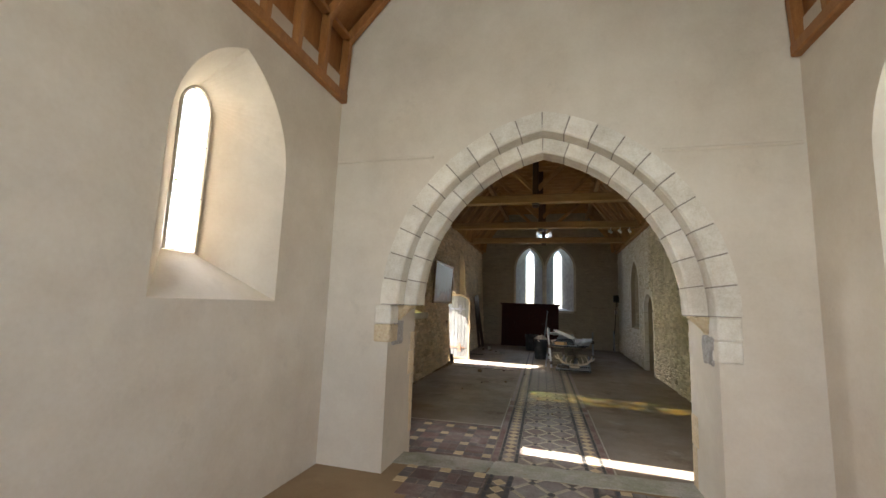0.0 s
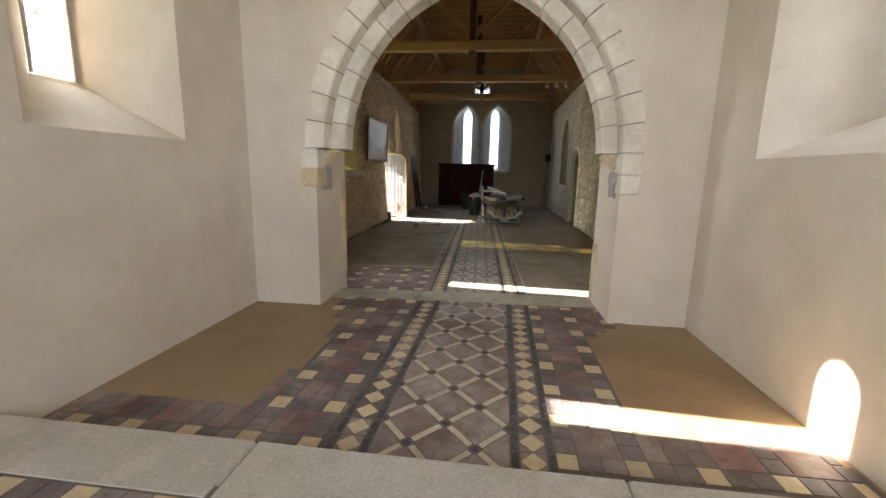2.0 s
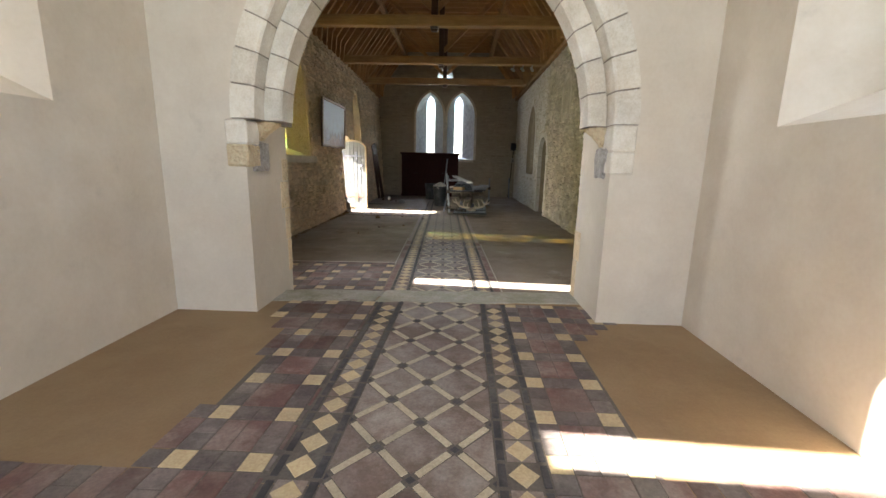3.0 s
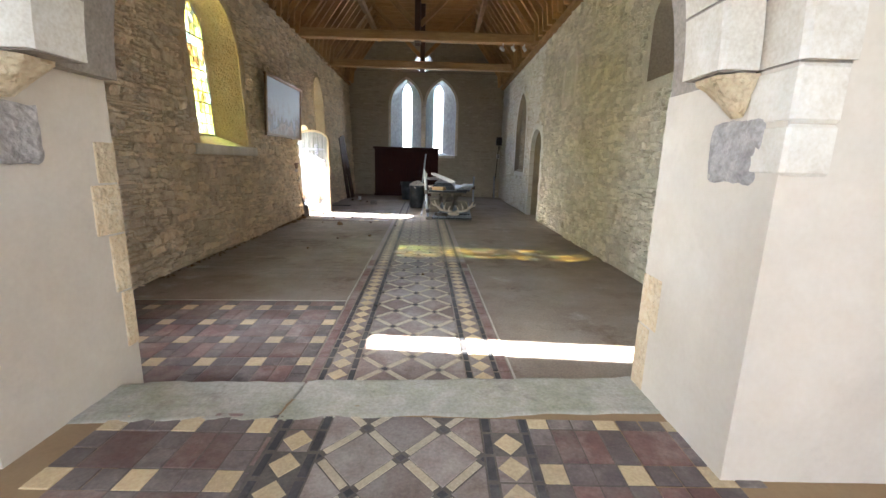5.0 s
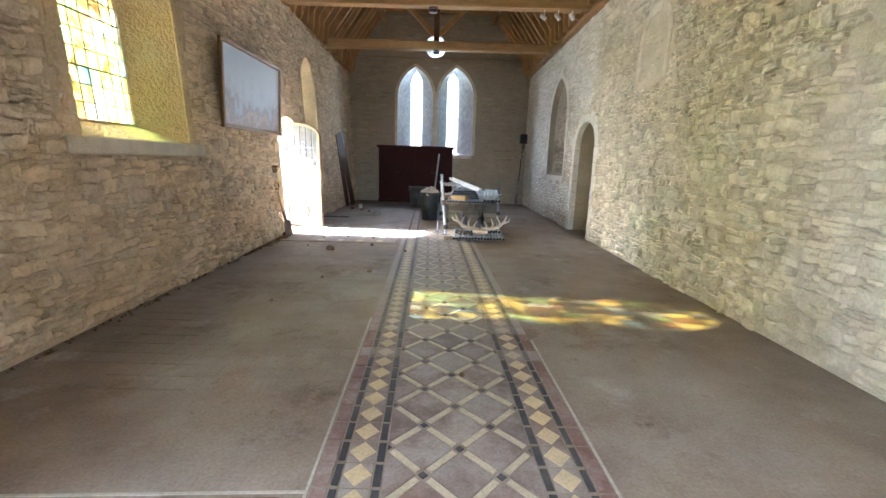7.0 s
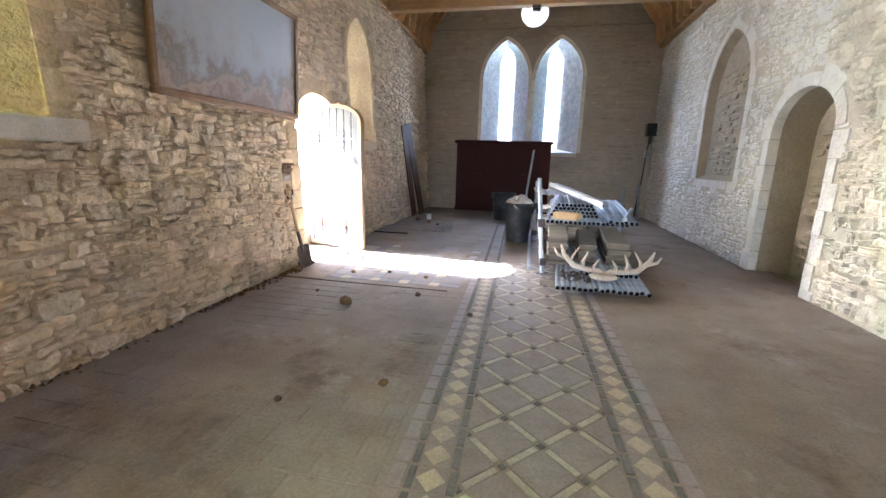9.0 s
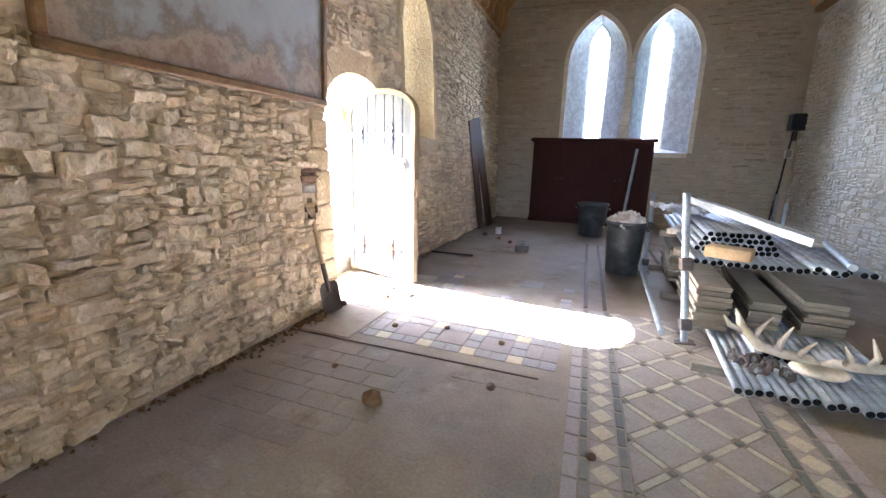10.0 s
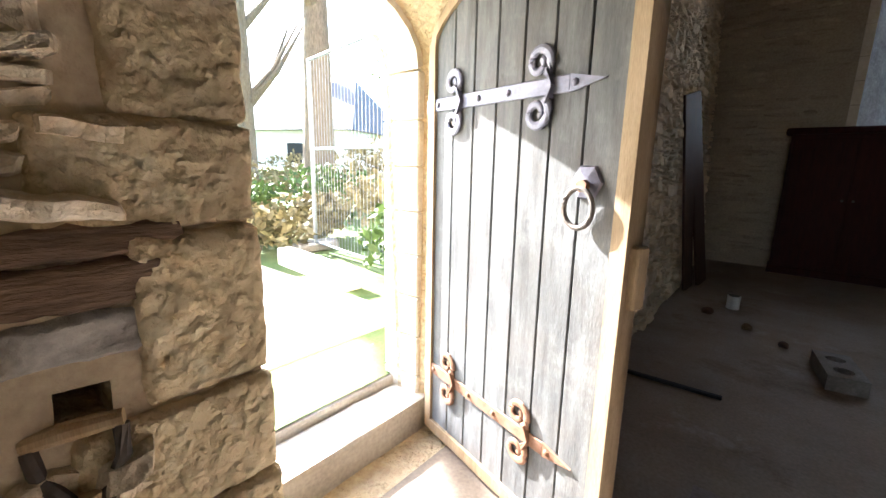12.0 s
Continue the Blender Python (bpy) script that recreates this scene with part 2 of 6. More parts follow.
M_T_GREY = mat("slate_grey_tile", (0.105, 0.08, 0.075), (0.15, 0.118, 0.11), 9, 0.6, 0.15, 80, vary=0.2, **DUST_THIN)
M_T_BRN = mat("brown_tile", (0.155, 0.105, 0.085), (0.21, 0.15, 0.125), 7, 0.6, 0.15, 80, vary=0.14, **DUST)
M_T_CREAM = mat("cream_strip_tile", (0.50, 0.42, 0.29), (0.62, 0.53, 0.38), 9, 0.6, 0.15, 80, vary=0.08, stain=(0.33, 0.28, 0.22), stain_scale=1.6, stain_amount=0.5)
M_T_BLACK = mat("black_tile", (0.04, 0.038, 0.04), (0.07, 0.065, 0.065), 9, 0.6, 0.1, 80, vary=0.2, stain=(0.20, 0.18, 0.16), stain_scale=1.6, stain_amount=0.5)
M_T_BED = mat("tile_bed", (0.12, 0.10, 0.085), (0.17, 0.145, 0.125), 9, 0.9, 0.3)
M_OAK = mat("pale_oak_beam", (0.36, 0.22, 0.10), (0.50, 0.33, 0.165), 3, 0.75, 0.4, 40, vary=0.08, stretch=(1, 6, 6))
M_RAFTER = mat("brown_rafter", (0.34, 0.185, 0.075), (0.50, 0.30, 0.135), 3, 0.8, 0.3, 40, vary=0.2, island=True)
M_BOARD = mat("dark_roof_board", (0.16, 0.085, 0.038), (0.28, 0.155, 0.07), 3, 0.8, 0.3, 30, stretch=(1, 5, 1))
M_COLLAR = mat("orange_brown_board", (0.42, 0.22, 0.08), (0.55, 0.32, 0.13), 3, 0.7, 0.3, 40, stretch=(1, 6, 6))
M_DARKWOOD = mat("dark_timber", (0.055, 0.028, 0.018), (0.10, 0.052, 0.032), 4, 0.6, 0.3, 40, stretch=(6, 6, 1))
M_CEIL = mat("varnished_pine", (0.26, 0.105, 0.03), (0.38, 0.17, 0.055), 3, 0.45, 0.2, 40, stretch=(4, 4, 1))
M_MAHOG = mat("dark_red_mahogany", (0.028, 0.006, 0.005), (0.055, 0.011, 0.008), 4, 0.6, 0.15, 40, spec=0.15, stretch=(6, 6, 1))
M_LEAF = mat("silvery_oak_plank", (0.075, 0.078, 0.08), (0.165, 0.17, 0.175), 3, 0.8, 0.6, 50, vary=0.12, grime=[((0.22, 0.225, 0.225), 5.0, 0.52, 0.68, 0.6, 2.0)], stretch=(8, 8, 1), stain=(0.13, 0.115, 0.105), stain_scale=4.0, dist=0.006)
M_LEAFRIM = mat("honey_oak_rim", (0.26, 0.18, 0.10), (0.40, 0.30, 0.19), 3, 0.75, 0.4, 50, stretch=(8, 8, 1))
M_IRON = mat("blue_grey_iron", (0.13, 0.13, 0.17), (0.20, 0.20, 0.26), 10, 0.5, 0.3, 60, metal=0.3)
M_RUST = mat("rusty_iron", (0.20, 0.10, 0.06), (0.32, 0.19, 0.13), 14, 0.8, 0.5, 60, metal=0.2)
M_GALV = mat("galvanised_steel", (0.25, 0.28, 0.32), (0.44, 0.48, 0.53), 9, 0.5, 0.15, 60, metal=0.45, vary=0.15, stain=(0.30, 0.28, 0.26), stain_scale=3)
# near-black puts the shade inside the hollow tubes into their colour
M_TUBE_SHADE = mat("tube_inside_shade", (0.010, 0.010, 0.010), (0.02, 0.02, 0.02), 9, 0.9, 0.0)
M_TIMBER = mat("weathered_board", (0.17, 0.145, 0.11), (0.32, 0.28, 0.22), 4, 0.8, 0.4, 50, vary=0.2, stretch=(1, 8, 8))
M_BLOCKWOOD = mat("sawn_timber", (0.42, 0.27, 0.13), (0.55, 0.38, 0.20), 4, 0.75, 0.3, 50)
M_ALU = mat("pale_aluminium", (0.36, 0.37, 0.38), (0.48, 0.49, 0.50), 9, 0.55, 0.1, 60, metal=0.4)
M_BONE = mat("bleached_bone", (0.50, 0.42, 0.31), (0.68, 0.60, 0.48), 8, 0.6, 0.3, 50)
M_BIN = mat("black_plastic", (0.020, 0.024, 0.026), (0.035, 0.042, 0.045), 6, 0.42, 0.1, 60, spec=0.5, stain=(0.22, 0.23, 0.24), stain_scale=5.0, stain_amount=0.25)
M_RUBBLE = mat("plaster_rubble", (0.50, 0.44, 0.38), (0.72, 0.66, 0.58), 12, 0.95, 0.8, 50, vary=0.2, island=True, dist=0.01)
M_CONC = mat("grey_concrete", (0.20, 0.19, 0.175), (0.30, 0.285, 0.265), 9, 0.95, 0.6, 70)
M_STEEL = mat("dull_steel", (0.09, 0.08, 0.075), (0.17, 0.15, 0.14), 10, 0.62, 0.3, 60, metal=0.5, stain=(0.11, 0.07, 0.045), stain_scale=6, stain_amount=0.8)
M_ASH = mat("ash_handle", (0.44, 0.30, 0.16), (0.56, 0.41, 0.25), 5, 0.6, 0.2, 50, stretch=(8, 8, 1))
M_WHITE = mat("white_enamel", (0.74, 0.74, 0.72), (0.80, 0.80, 0.78), 9, 0.4, 0.05)
M_BLACK = mat("black_plastic_casing", (0.012, 0.012, 0.013), (0.022, 0.022, 0.024), 9, 0.5, 0.05)
M_LEAD = mat("lead_came", (0.06, 0.06, 0.065), (0.10, 0.10, 0.105), 9, 0.7, 0.1)
M_EARTH = mat("brown_earth", (0.13, 0.075, 0.035), (0.22, 0.14, 0.07), 14, 0.95, 0.9, 60, dist=0.01)
M_GILT = mat("brown_gilt_frame", (0.16, 0.085, 0.03), (0.27, 0.155, 0.06), 8, 0.45, 0.3, 60)
M_GRASS = mat("grass", (0.055, 0.10, 0.025), (0.11, 0.16, 0.05), 3, 0.9, 0.6, 40, stain=(0.16, 0.15, 0.07), dist=0.03)
M_PATH = mat("pale_path", (0.34, 0.31, 0.265), (0.45, 0.415, 0.36), 3, 0.9, 0.4, 50, stain=(0.36, 0.32, 0.26))
M_BARK = mat("bark", (0.13, 0.10, 0.07), (0.24, 0.20, 0.15), 8, 0.95, 0.9, 30, stretch=(4, 4, 1), dist=0.03)
M_LEAVES = mat("leaves", (0.05, 0.10, 0.025), (0.11, 0.17, 0.05), 5, 0.7, 0.0, 20, vary=0.4, island=True)
M_DRY = mat("dry_undergrowth", (0.14, 0.12, 0.06), (0.26, 0.23, 0.13), 5, 0.9, 0.0, 20, vary=0.4, island=True)
M_ROOFTILE = mat("slate_roof", (0.07, 0.075, 0.09), (0.12, 0.13, 0.15), 6, 0.7, 0.4, 30)
M_RENDER = mat("white_render", (0.70, 0.69, 0.66), (0.80, 0.79, 0.76), 3, 0.9, 0.2)
M_GRAVE = mat("lichened_gravestone", (0.36, 0.35, 0.31), (0.50, 0.49, 0.44), 8, 0.95, 0.6, 50)
M_PLASTIC = mat("crumpled_polythene", (0.46, 0.48, 0.50), (0.62, 0.64, 0.66), 6, 0.5, 0.6, 20, dist=0.02)
M_CLEAR = glass_mat("clear_glass", (0.97, 0.98, 1.0))
# the blotches in these panes put tree dapple into the sun patch
G_YEL = glass_mat("yellow_glass", (0.50, 0.45, 0.20), 0.05, 0.9)
G_GRN = glass_mat("green_glass", (0.38, 0.46, 0.25), 0.05, 0.9)
G_AMB = glass_mat("amber_glass", (0.40, 0.29, 0.15), 0.05, 0.9)
G_PALE = glass_mat("pale_glass", (0.44, 0.45, 0.36), 0.05, 0.9)
G_BLUE = glass_mat("blue_glass", (0.28, 0.36, 0.36), 0.05, 0.9)


def obscured_mat(name, color):
    """Dull glass that scatters what shines on it."""
    m = bpy.data.materials.new(name)
    m.use_nodes = True
    n, l = m.node_tree.nodes, m.node_tree.links
    n.clear()
    tr = n.new("ShaderNodeBsdfTranslucent")
    tr.inputs[0].default_value = (*color, 1)
    o = n.new("ShaderNodeOutputMaterial")
    l.new(tr.outputs[0], o.inputs[0])
    return m


# dull glass made up to keep a sun patch from the third lancet
M_OBSCURE = obscured_mat("dull_obscured_glass", (0.30, 0.30, 0.27))
M_STEP = mat("pale_worn_doorstep", (0.46, 0.42, 0.36), (0.62, 0.58, 0.51), 5, 0.9, 0.5, 50, stain=(0.36, 0.31, 0.24), stain_scale=2.5, stain_amount=0.5, dist=0.01)
M_QUARRY = mat("dusty_quarry_tile", (0.21, 0.168, 0.132), (0.29, 0.243, 0.196), 2.2, 0.72, 0.2, 60, vary=0.07, island=True, stain=(0.36, 0.315, 0.265), stain_scale=0.7, stain_amount=0.7, grime=GRIME)
M_CHAR = mat("charred_wood", (0.10, 0.065, 0.045), (0.26, 0.165, 0.11), 9, 0.9, 0.9, 50, stretch=(1, 0.5, 3), dist=0.02)
# the same tiles under a film of dust and lime
M_T_YEL_D = mat("dusty_buff_tile", (0.52, 0.43, 0.30), (0.62, 0.52, 0.38), 9, 0.7, 0.15, 80, vary=0.08, stain=(0.36, 0.31, 0.26), stain_scale=1.6, stain_amount=0.7)
M_T_RED_D = mat("dusty_red_tile", (0.28, 0.23, 0.215), (0.34, 0.285, 0.27), 9, 0.7, 0.15, 80, vary=0.16, stain=(0.36, 0.32, 0.29), stain_scale=1.3, stain_amount=0.8)
M_T_GREY_D = mat("dusty_slate_tile", (0.27, 0.25, 0.25), (0.34, 0.315, 0.31), 9, 0.7, 0.15, 80, vary=0.12, stain=(0.36, 0.32, 0.29), stain_scale=1.3, stain_amount=0.8)
M_T_BRN_D = mat("dusty_brown_tile", (0.24, 0.20, 0.175), (0.31, 0.265, 0.235), 7, 0.7, 0.15, 80, vary=0.10, stain=(0.35, 0.30, 0.25), stain_scale=1.3, stain_amount=0.8)
M_T_CREAM_D = mat("dusty_cream_strip", (0.38, 0.33, 0.25), (0.47, 0.41, 0.31), 9, 0.7, 0.15, 80, vary=0.08, stain=(0.33, 0.29, 0.24), stain_scale=1.6, stain_amount=0.7)
M_T_BLACK_D = mat("dusty_black_tile", (0.10, 0.095, 0.09), (0.15, 0.14, 0.13), 9, 0.7, 0.1, 80, vary=0.15, stain=(0.27, 0.24, 0.21), stain_scale=1.6, stain_amount=0.7)

# ---------------------------------------------------------------- builders


def solid(name, verts, faces, material, parent=None, label="", smooth=False):
    """One mesh object from points and faces."""
    me = bpy.data.meshes.new(name)
    me.from_pydata([tuple(v) for v in verts], [], faces)
    me.materials.append(material)
    if smooth:
        me.polygons.foreach_set("use_smooth", [True] * len(me.polygons))
    ob = new(name, me)
    if parent:
        ob.parent = parent
    if label:
        tagged(ob, label)
    return ob


def part(name, bm, material, parent=None, label="", smooth=False):
    """Links a bmesh as one mesh object under a thing or a part."""
    bmesh.ops.recalc_face_normals(bm, faces=bm.faces)
    me = bpy.data.meshes.new(name)
    bm.to_mesh(me)
    bm.free()
    for m in (material if isinstance(material, (list, tuple)) else [material]):
        me.materials.append(m)
    if smooth:
        me.polygons.foreach_set("use_smooth", [True] * len(me.polygons))
    ob = new(name, me)
    if parent:
        ob.parent = parent
    if label:
        tagged(ob, label)
    return ob


def empty(name, m, label, category, group="", kind=""):
    ob = new(name)
    ob.matrix_basis = m
    return tagged(ob, label, category, group, kind)


def add_box(bm, x0, y0, z0, x1, y1, z1, bevel=0.0, m=None):
    r = bmesh.ops.create_cube(bm, size=1.0, matrix=Matrix.LocRotScale(((x0 + x1) / 2, (y0 + y1) / 2, (z0 + z1) / 2), None, (x1 - x0, y1 - y0, z1 - z0)))
    vs = r["verts"]
    if bevel:
        es = list({e for v in vs for e in v.link_edges})
        out = bmesh.ops.bevel(bm, geom=es, offset=bevel, segments=1, affect="EDGES", clamp_overlap=True)
        vs = list({v for f in out["faces"] for v in f.verts} | {v for v in vs if v.is_valid})
    if m is not None:
        bmesh.ops.transform(bm, matrix=m, verts=[v for v in vs if v.is_valid])
    return vs


def box(*args, bevel=0.004, m=None):
    bm = bmesh.new()
    add_box(bm, *args, bevel=bevel, m=m)
    return bm


def beam(a, b, w, h, bevel=0.01, up=(0, 0, 1)):
    """A squared timber from a to b; w across, h along up."""
    a, b, up = Vector(a), Vector(b), Vector(up)
    d = (b - a)
    x = d.normalized()
    y = up.cross(x).normalized()
    z = x.cross(y)
    m = Matrix.Translation((a + b) / 2) @ Matrix((x, y, z)).transposed().to_4x4()
    L = d.length
    return box(-L / 2, -w / 2, -h / 2, L / 2, w / 2, h / 2, bevel=bevel, m=m)


def join(target, source):
    """Adds the faces of one bmesh to another."""
    me = bpy.data.meshes.new("t")
    source.to_mesh(me)
    source.free()
    target.from_mesh(me)
    bpy.data.meshes.remove(me)
    return target


def tube(points, r, sides=10, closed=False, radii=None):
    """A round bar along points."""
    bm = bmesh.new()
    pts = [Vector(p) for p in points]
    rings = []
    n = len(pts)
    ref = Vector((0.31, 0.17, 0.93))
    for i, p in enumerate(pts):
        if closed:
            d = pts[(i + 1) % n] - pts[i - 1]
        else:
            d = pts[min(i + 1, n - 1)] - pts[max(i - 1, 0)]
        d.normalize()
        u = d.cross(ref)
        if u.length < 0.05:
            u = d.cross(Vector((1, 0, 0)))
        u.normalize()
        w = d.cross(u)
        rr = radii[i] if radii else r
        rings.append([bm.verts.new(p + (u * math.cos(t) + w * math.sin(t)) * rr) for t in [2 * math.pi * k / sides for k in range(sides)]])
    for i in range(n if closed else n - 1):
        a, b = rings[i], rings[(i + 1) % n]
        for k in range(sides):
            bm.faces.new((a[k], a[(k + 1) % sides], b[(k + 1) % sides], b[k]))
    if not closed:
        bm.faces.new(rings[0][::-1])
        bm.faces.new(rings[-1])
    return bm


def lathe(profile, sides=24, caps=True):
    """A turned body round z from (radius, height) pairs."""
    bm = bmesh.new()
    rings = [[bm.verts.new((r * math.cos(2 * math.pi * k / sides), r * math.sin(2 * math.pi * k / sides), z)) for k in range(sides)] for r, z in profile]
    for a, b in zip(rings, rings[1:]):
        for k in range(sides):
            bm.faces.new((a[k], a[(k + 1) % sides], b[(k + 1) % sides], b[k]))
    if caps:
        bm.faces.new(rings[0][::-1])
        bm.faces.new(rings[-1])
    return bm


def arch_top(u0, u1, spring, apex, n=8):
    """Points of an arch from (u1, spring) over the apex to (u0, spring)."""
    a, h, c = (u1 - u0) / 2, apex - spring, (u0 + u1) / 2
    if h > a:
        R = (a * a + h * h) / (2 * a)
        end = math.asin(h / R)
        right = [(u1 - R + R * math.cos(t), spring + R * math.sin(t)) for t in [end * k / n for k in range(n + 1)]]
    else:
        right = [(c + a * math.cos(t), spring + h * math.sin(t) ** 0.92) for t in [math.pi / 2 * k / n for k in range(n + 1)]]
    left = [(2 * c - u, v) for u, v in right[:-1]][::-1]
    return right + left


def arch(u0, u1, v0, spring, apex, n=8):
    """A closed outline: square foot, arched head."""
    return [(u0, v0), (u1, v0)] + arch_top(u0, u1, spring, apex, n)


def inside(p, poly):
    x, y = p
    hit = False
    for (x0, y0), (x1, y1) in zip(poly, poly[1:] + poly[:1]):
        if (y0 > y) != (y1 > y) and x < (x1 - x0) * (y - y0) / (y1 - y0) + x0:
            hit = not hit
    return hit


def filled(loops):
    """Triangles of an outline with holes, as (points, triangles)."""
    bm = bmesh.new()
    edges = []
    for lp in loops:
        vs = [bm.verts.new((u, v, 0)) for u, v in lp]
        edges += [bm.edges.new((a, b)) for a, b in zip(vs, vs[1:] + vs[:1])]
    bmesh.ops.triangle_fill(bm, use_beauty=True, edges=edges, normal=(0, 0, 1))
    bm.verts.index_update()
    pts = [(v.co.x, v.co.y) for v in bm.verts]
    tri = [tuple(v.index for v in f.verts) for f in bm.faces]
    bm.free()
    return pts, tri


def wall_panel(name, place, outer, holes, thick, materials, label, holes_closed=()):
    """A wall with thickness: place(u, v, depth) gives the point. holes: (room-side outline, outside outline) cut right through;
    holes_closed: (room-side outline, inner outline, depth) recesses with a back. A hole may also be given as (room-side outline,
    outline of the light, its depth, outside outline): splayed inside, opening out again beyond the glass."""
    holes = [h if len(h) == 4 else (h[0], h[1], thick, h[1]) for h in holes]
    verts, faces, mats = [], [], []

    def cap(loops, depth, flip):
        pts, tri = filled(loops)
        base = len(verts)
        verts.extend(place(u, v, depth) for u, v in pts)
        for t in tri:
            faces.append(tuple(base + k for k in (t[::-1] if flip else t)))
            mats.append(0)

    def bridge(a, b, d0, d1, which):
        base, n = len(verts), len(a)
        verts.extend(place(u, v, d0) for u, v in a)
        verts.extend(place(u, v, d1) for u, v in b)
        for k in range(n):
            j = (k + 1) % n
            faces.append((base + k, base + j, base + n + j, base + n + k))
            mats.append(which)

    cap([outer] + [h[0] for h in holes] + [h[0] for h in holes_closed], 0.0, False)
    cap([outer] + [h[3] for h in holes], thick, True)
    bridge(outer, outer, 0.0, thick, 0)
    for a, b, d, c in holes:
        bridge(a, b, 0.0, d, 1)
        if d < thick:
            bridge(b, c, d, thick, 1)
    for a, b, d in holes_closed:
        bridge(a, b, 0.0, d, 1)
        cap([b], d, False)
        for k in range(len(b) - 2):
            mats[-1 - k] = 2
    ob = solid(name, verts, faces, materials[0])
    for m in materials[1:]:
        ob.data.materials.append(m)
    ob.data.polygons.foreach_set("material_index", mats)
    bm = bmesh.new()
    bm.from_mesh(ob.data)
    bmesh.ops.remove_doubles(bm, verts=bm.verts, dist=0.0005)
    bmesh.ops.recalc_face_normals(bm, faces=bm.faces)
    bm.to_mesh(ob.data)
    bm.free()
    return tagged(ob, label, "wall", kind="structure")


def rubble(u0, u1, v0, v1, keep, rnd, hmin=0.05, hmax=0.125, wmin=0.09, wmax=0.36, joint=0.012):
    """Cells of roughly coursed rubble: (u, v, width, height), wandering courses."""
    cells = []
    v = v0
    while v < v1:
        h = rnd.uniform(hmin, hmax)
        u = u0 - rnd.uniform(0, 0.15)
        while u < u1:
            w = rnd.uniform(wmin, wmax) * (0.75 + h / hmax * 0.5)
            dv = 0.04 * math.sin(u * 1.7 + v * 2.3) + 0.028 * math.sin(u * 4.1 - v * 5.0)
            if rnd.random() < 0.10 and h > 0.085:      # two thin stones, one on the other
                parts_ = [(u, v, w, h * 0.5), (u, v + h * 0.5, w, h * 0.5)]
            elif rnd.random() < 0.03:                  # a lost stone under mortar
                parts_ = []
            else:
                parts_ = [(u, v + rnd.uniform(-0.016, 0.016), w, h * rnd.uniform(0.72, 1.18))]
            for a, b, c, d in parts_:
                b += dv
                if a > u0 - 0.02 and a + c < u1 + 0.02 and keep(a + joint, b + joint, a + c - joint, b + d - joint):
                    cells.append((a + joint * 0.6, b + joint * 0.6, c - joint * 1.2, d - joint * 1.2))
            u += w
        v += h
    return cells


def stone_geometry(cell, place, rnd, proud=(0.006, 0.030)):
    """An uneven, roughly squared stone set into the mortar: broken corners, a tilted face."""
    u, v, w, h = cell
    out = rnd.uniform(*proud)
    a, b = w / 2, h / 2
    cut = min(a, b)
    corner = []
    skew = rnd.uniform(-0.25, 0.25) * h
    for sx, sy in ((1, -1), (1, 1), (-1, 1), (-1, -1)):
        c = cut * rnd.uniform(0.10, 0.55)
        x, y = sx * (a + rnd.uniform(-0.012, 0.004)), sy * (b + rnd.uniform(-0.012, 0.004)) + 0.25 * skew * sx
        first, second = (x, y - sy * c), (x - sx * c, y)
        corner += [first, second] if sx * sy > 0 else [second, first]
        if w > 2.2 * h and sy > 0 and sx > 0:
            corner.append((rnd.uniform(-0.3, 0.3) * a, b + rnd.uniform(-0.014, 0.006)))
        if w > 2.2 * h and sy < 0 and sx < 0:
            corner.append((rnd.uniform(-0.3, 0.3) * a, -b + rnd.uniform(-0.006, 0.014)))
    n = len(corner)
    tilt, tilt2 = rnd.uniform(-0.010, 0.010), rnd.uniform(-0.010, 0.010)
    e = min(0.010, 0.16 * h)
    ring0 = [(x, y, 0.012) for x, y in corner]
    ring1 = [(x - math.copysign(min(e, abs(x)), x), y - math.copysign(min(e, abs(y)), y),
              -out + tilt * x / a + tilt2 * y / b + rnd.uniform(-0.003, 0.003)) for x, y in corner]
    pts = ring0 + ring1 + [(rnd.uniform(-0.3, 0.3) * w, rnd.uniform(-0.25, 0.25) * h, -out - rnd.uniform(-0.004, 0.008))]
    verts = [place(u + a + x, v + b + y, d) for x, y, d in pts]
    faces = [(k, (k + 1) % n, n + (k + 1) % n, n + k) for k in range(n)] + [(n + k, n + (k + 1) % n, 2 * n) for k in range(n)]
    return verts, faces


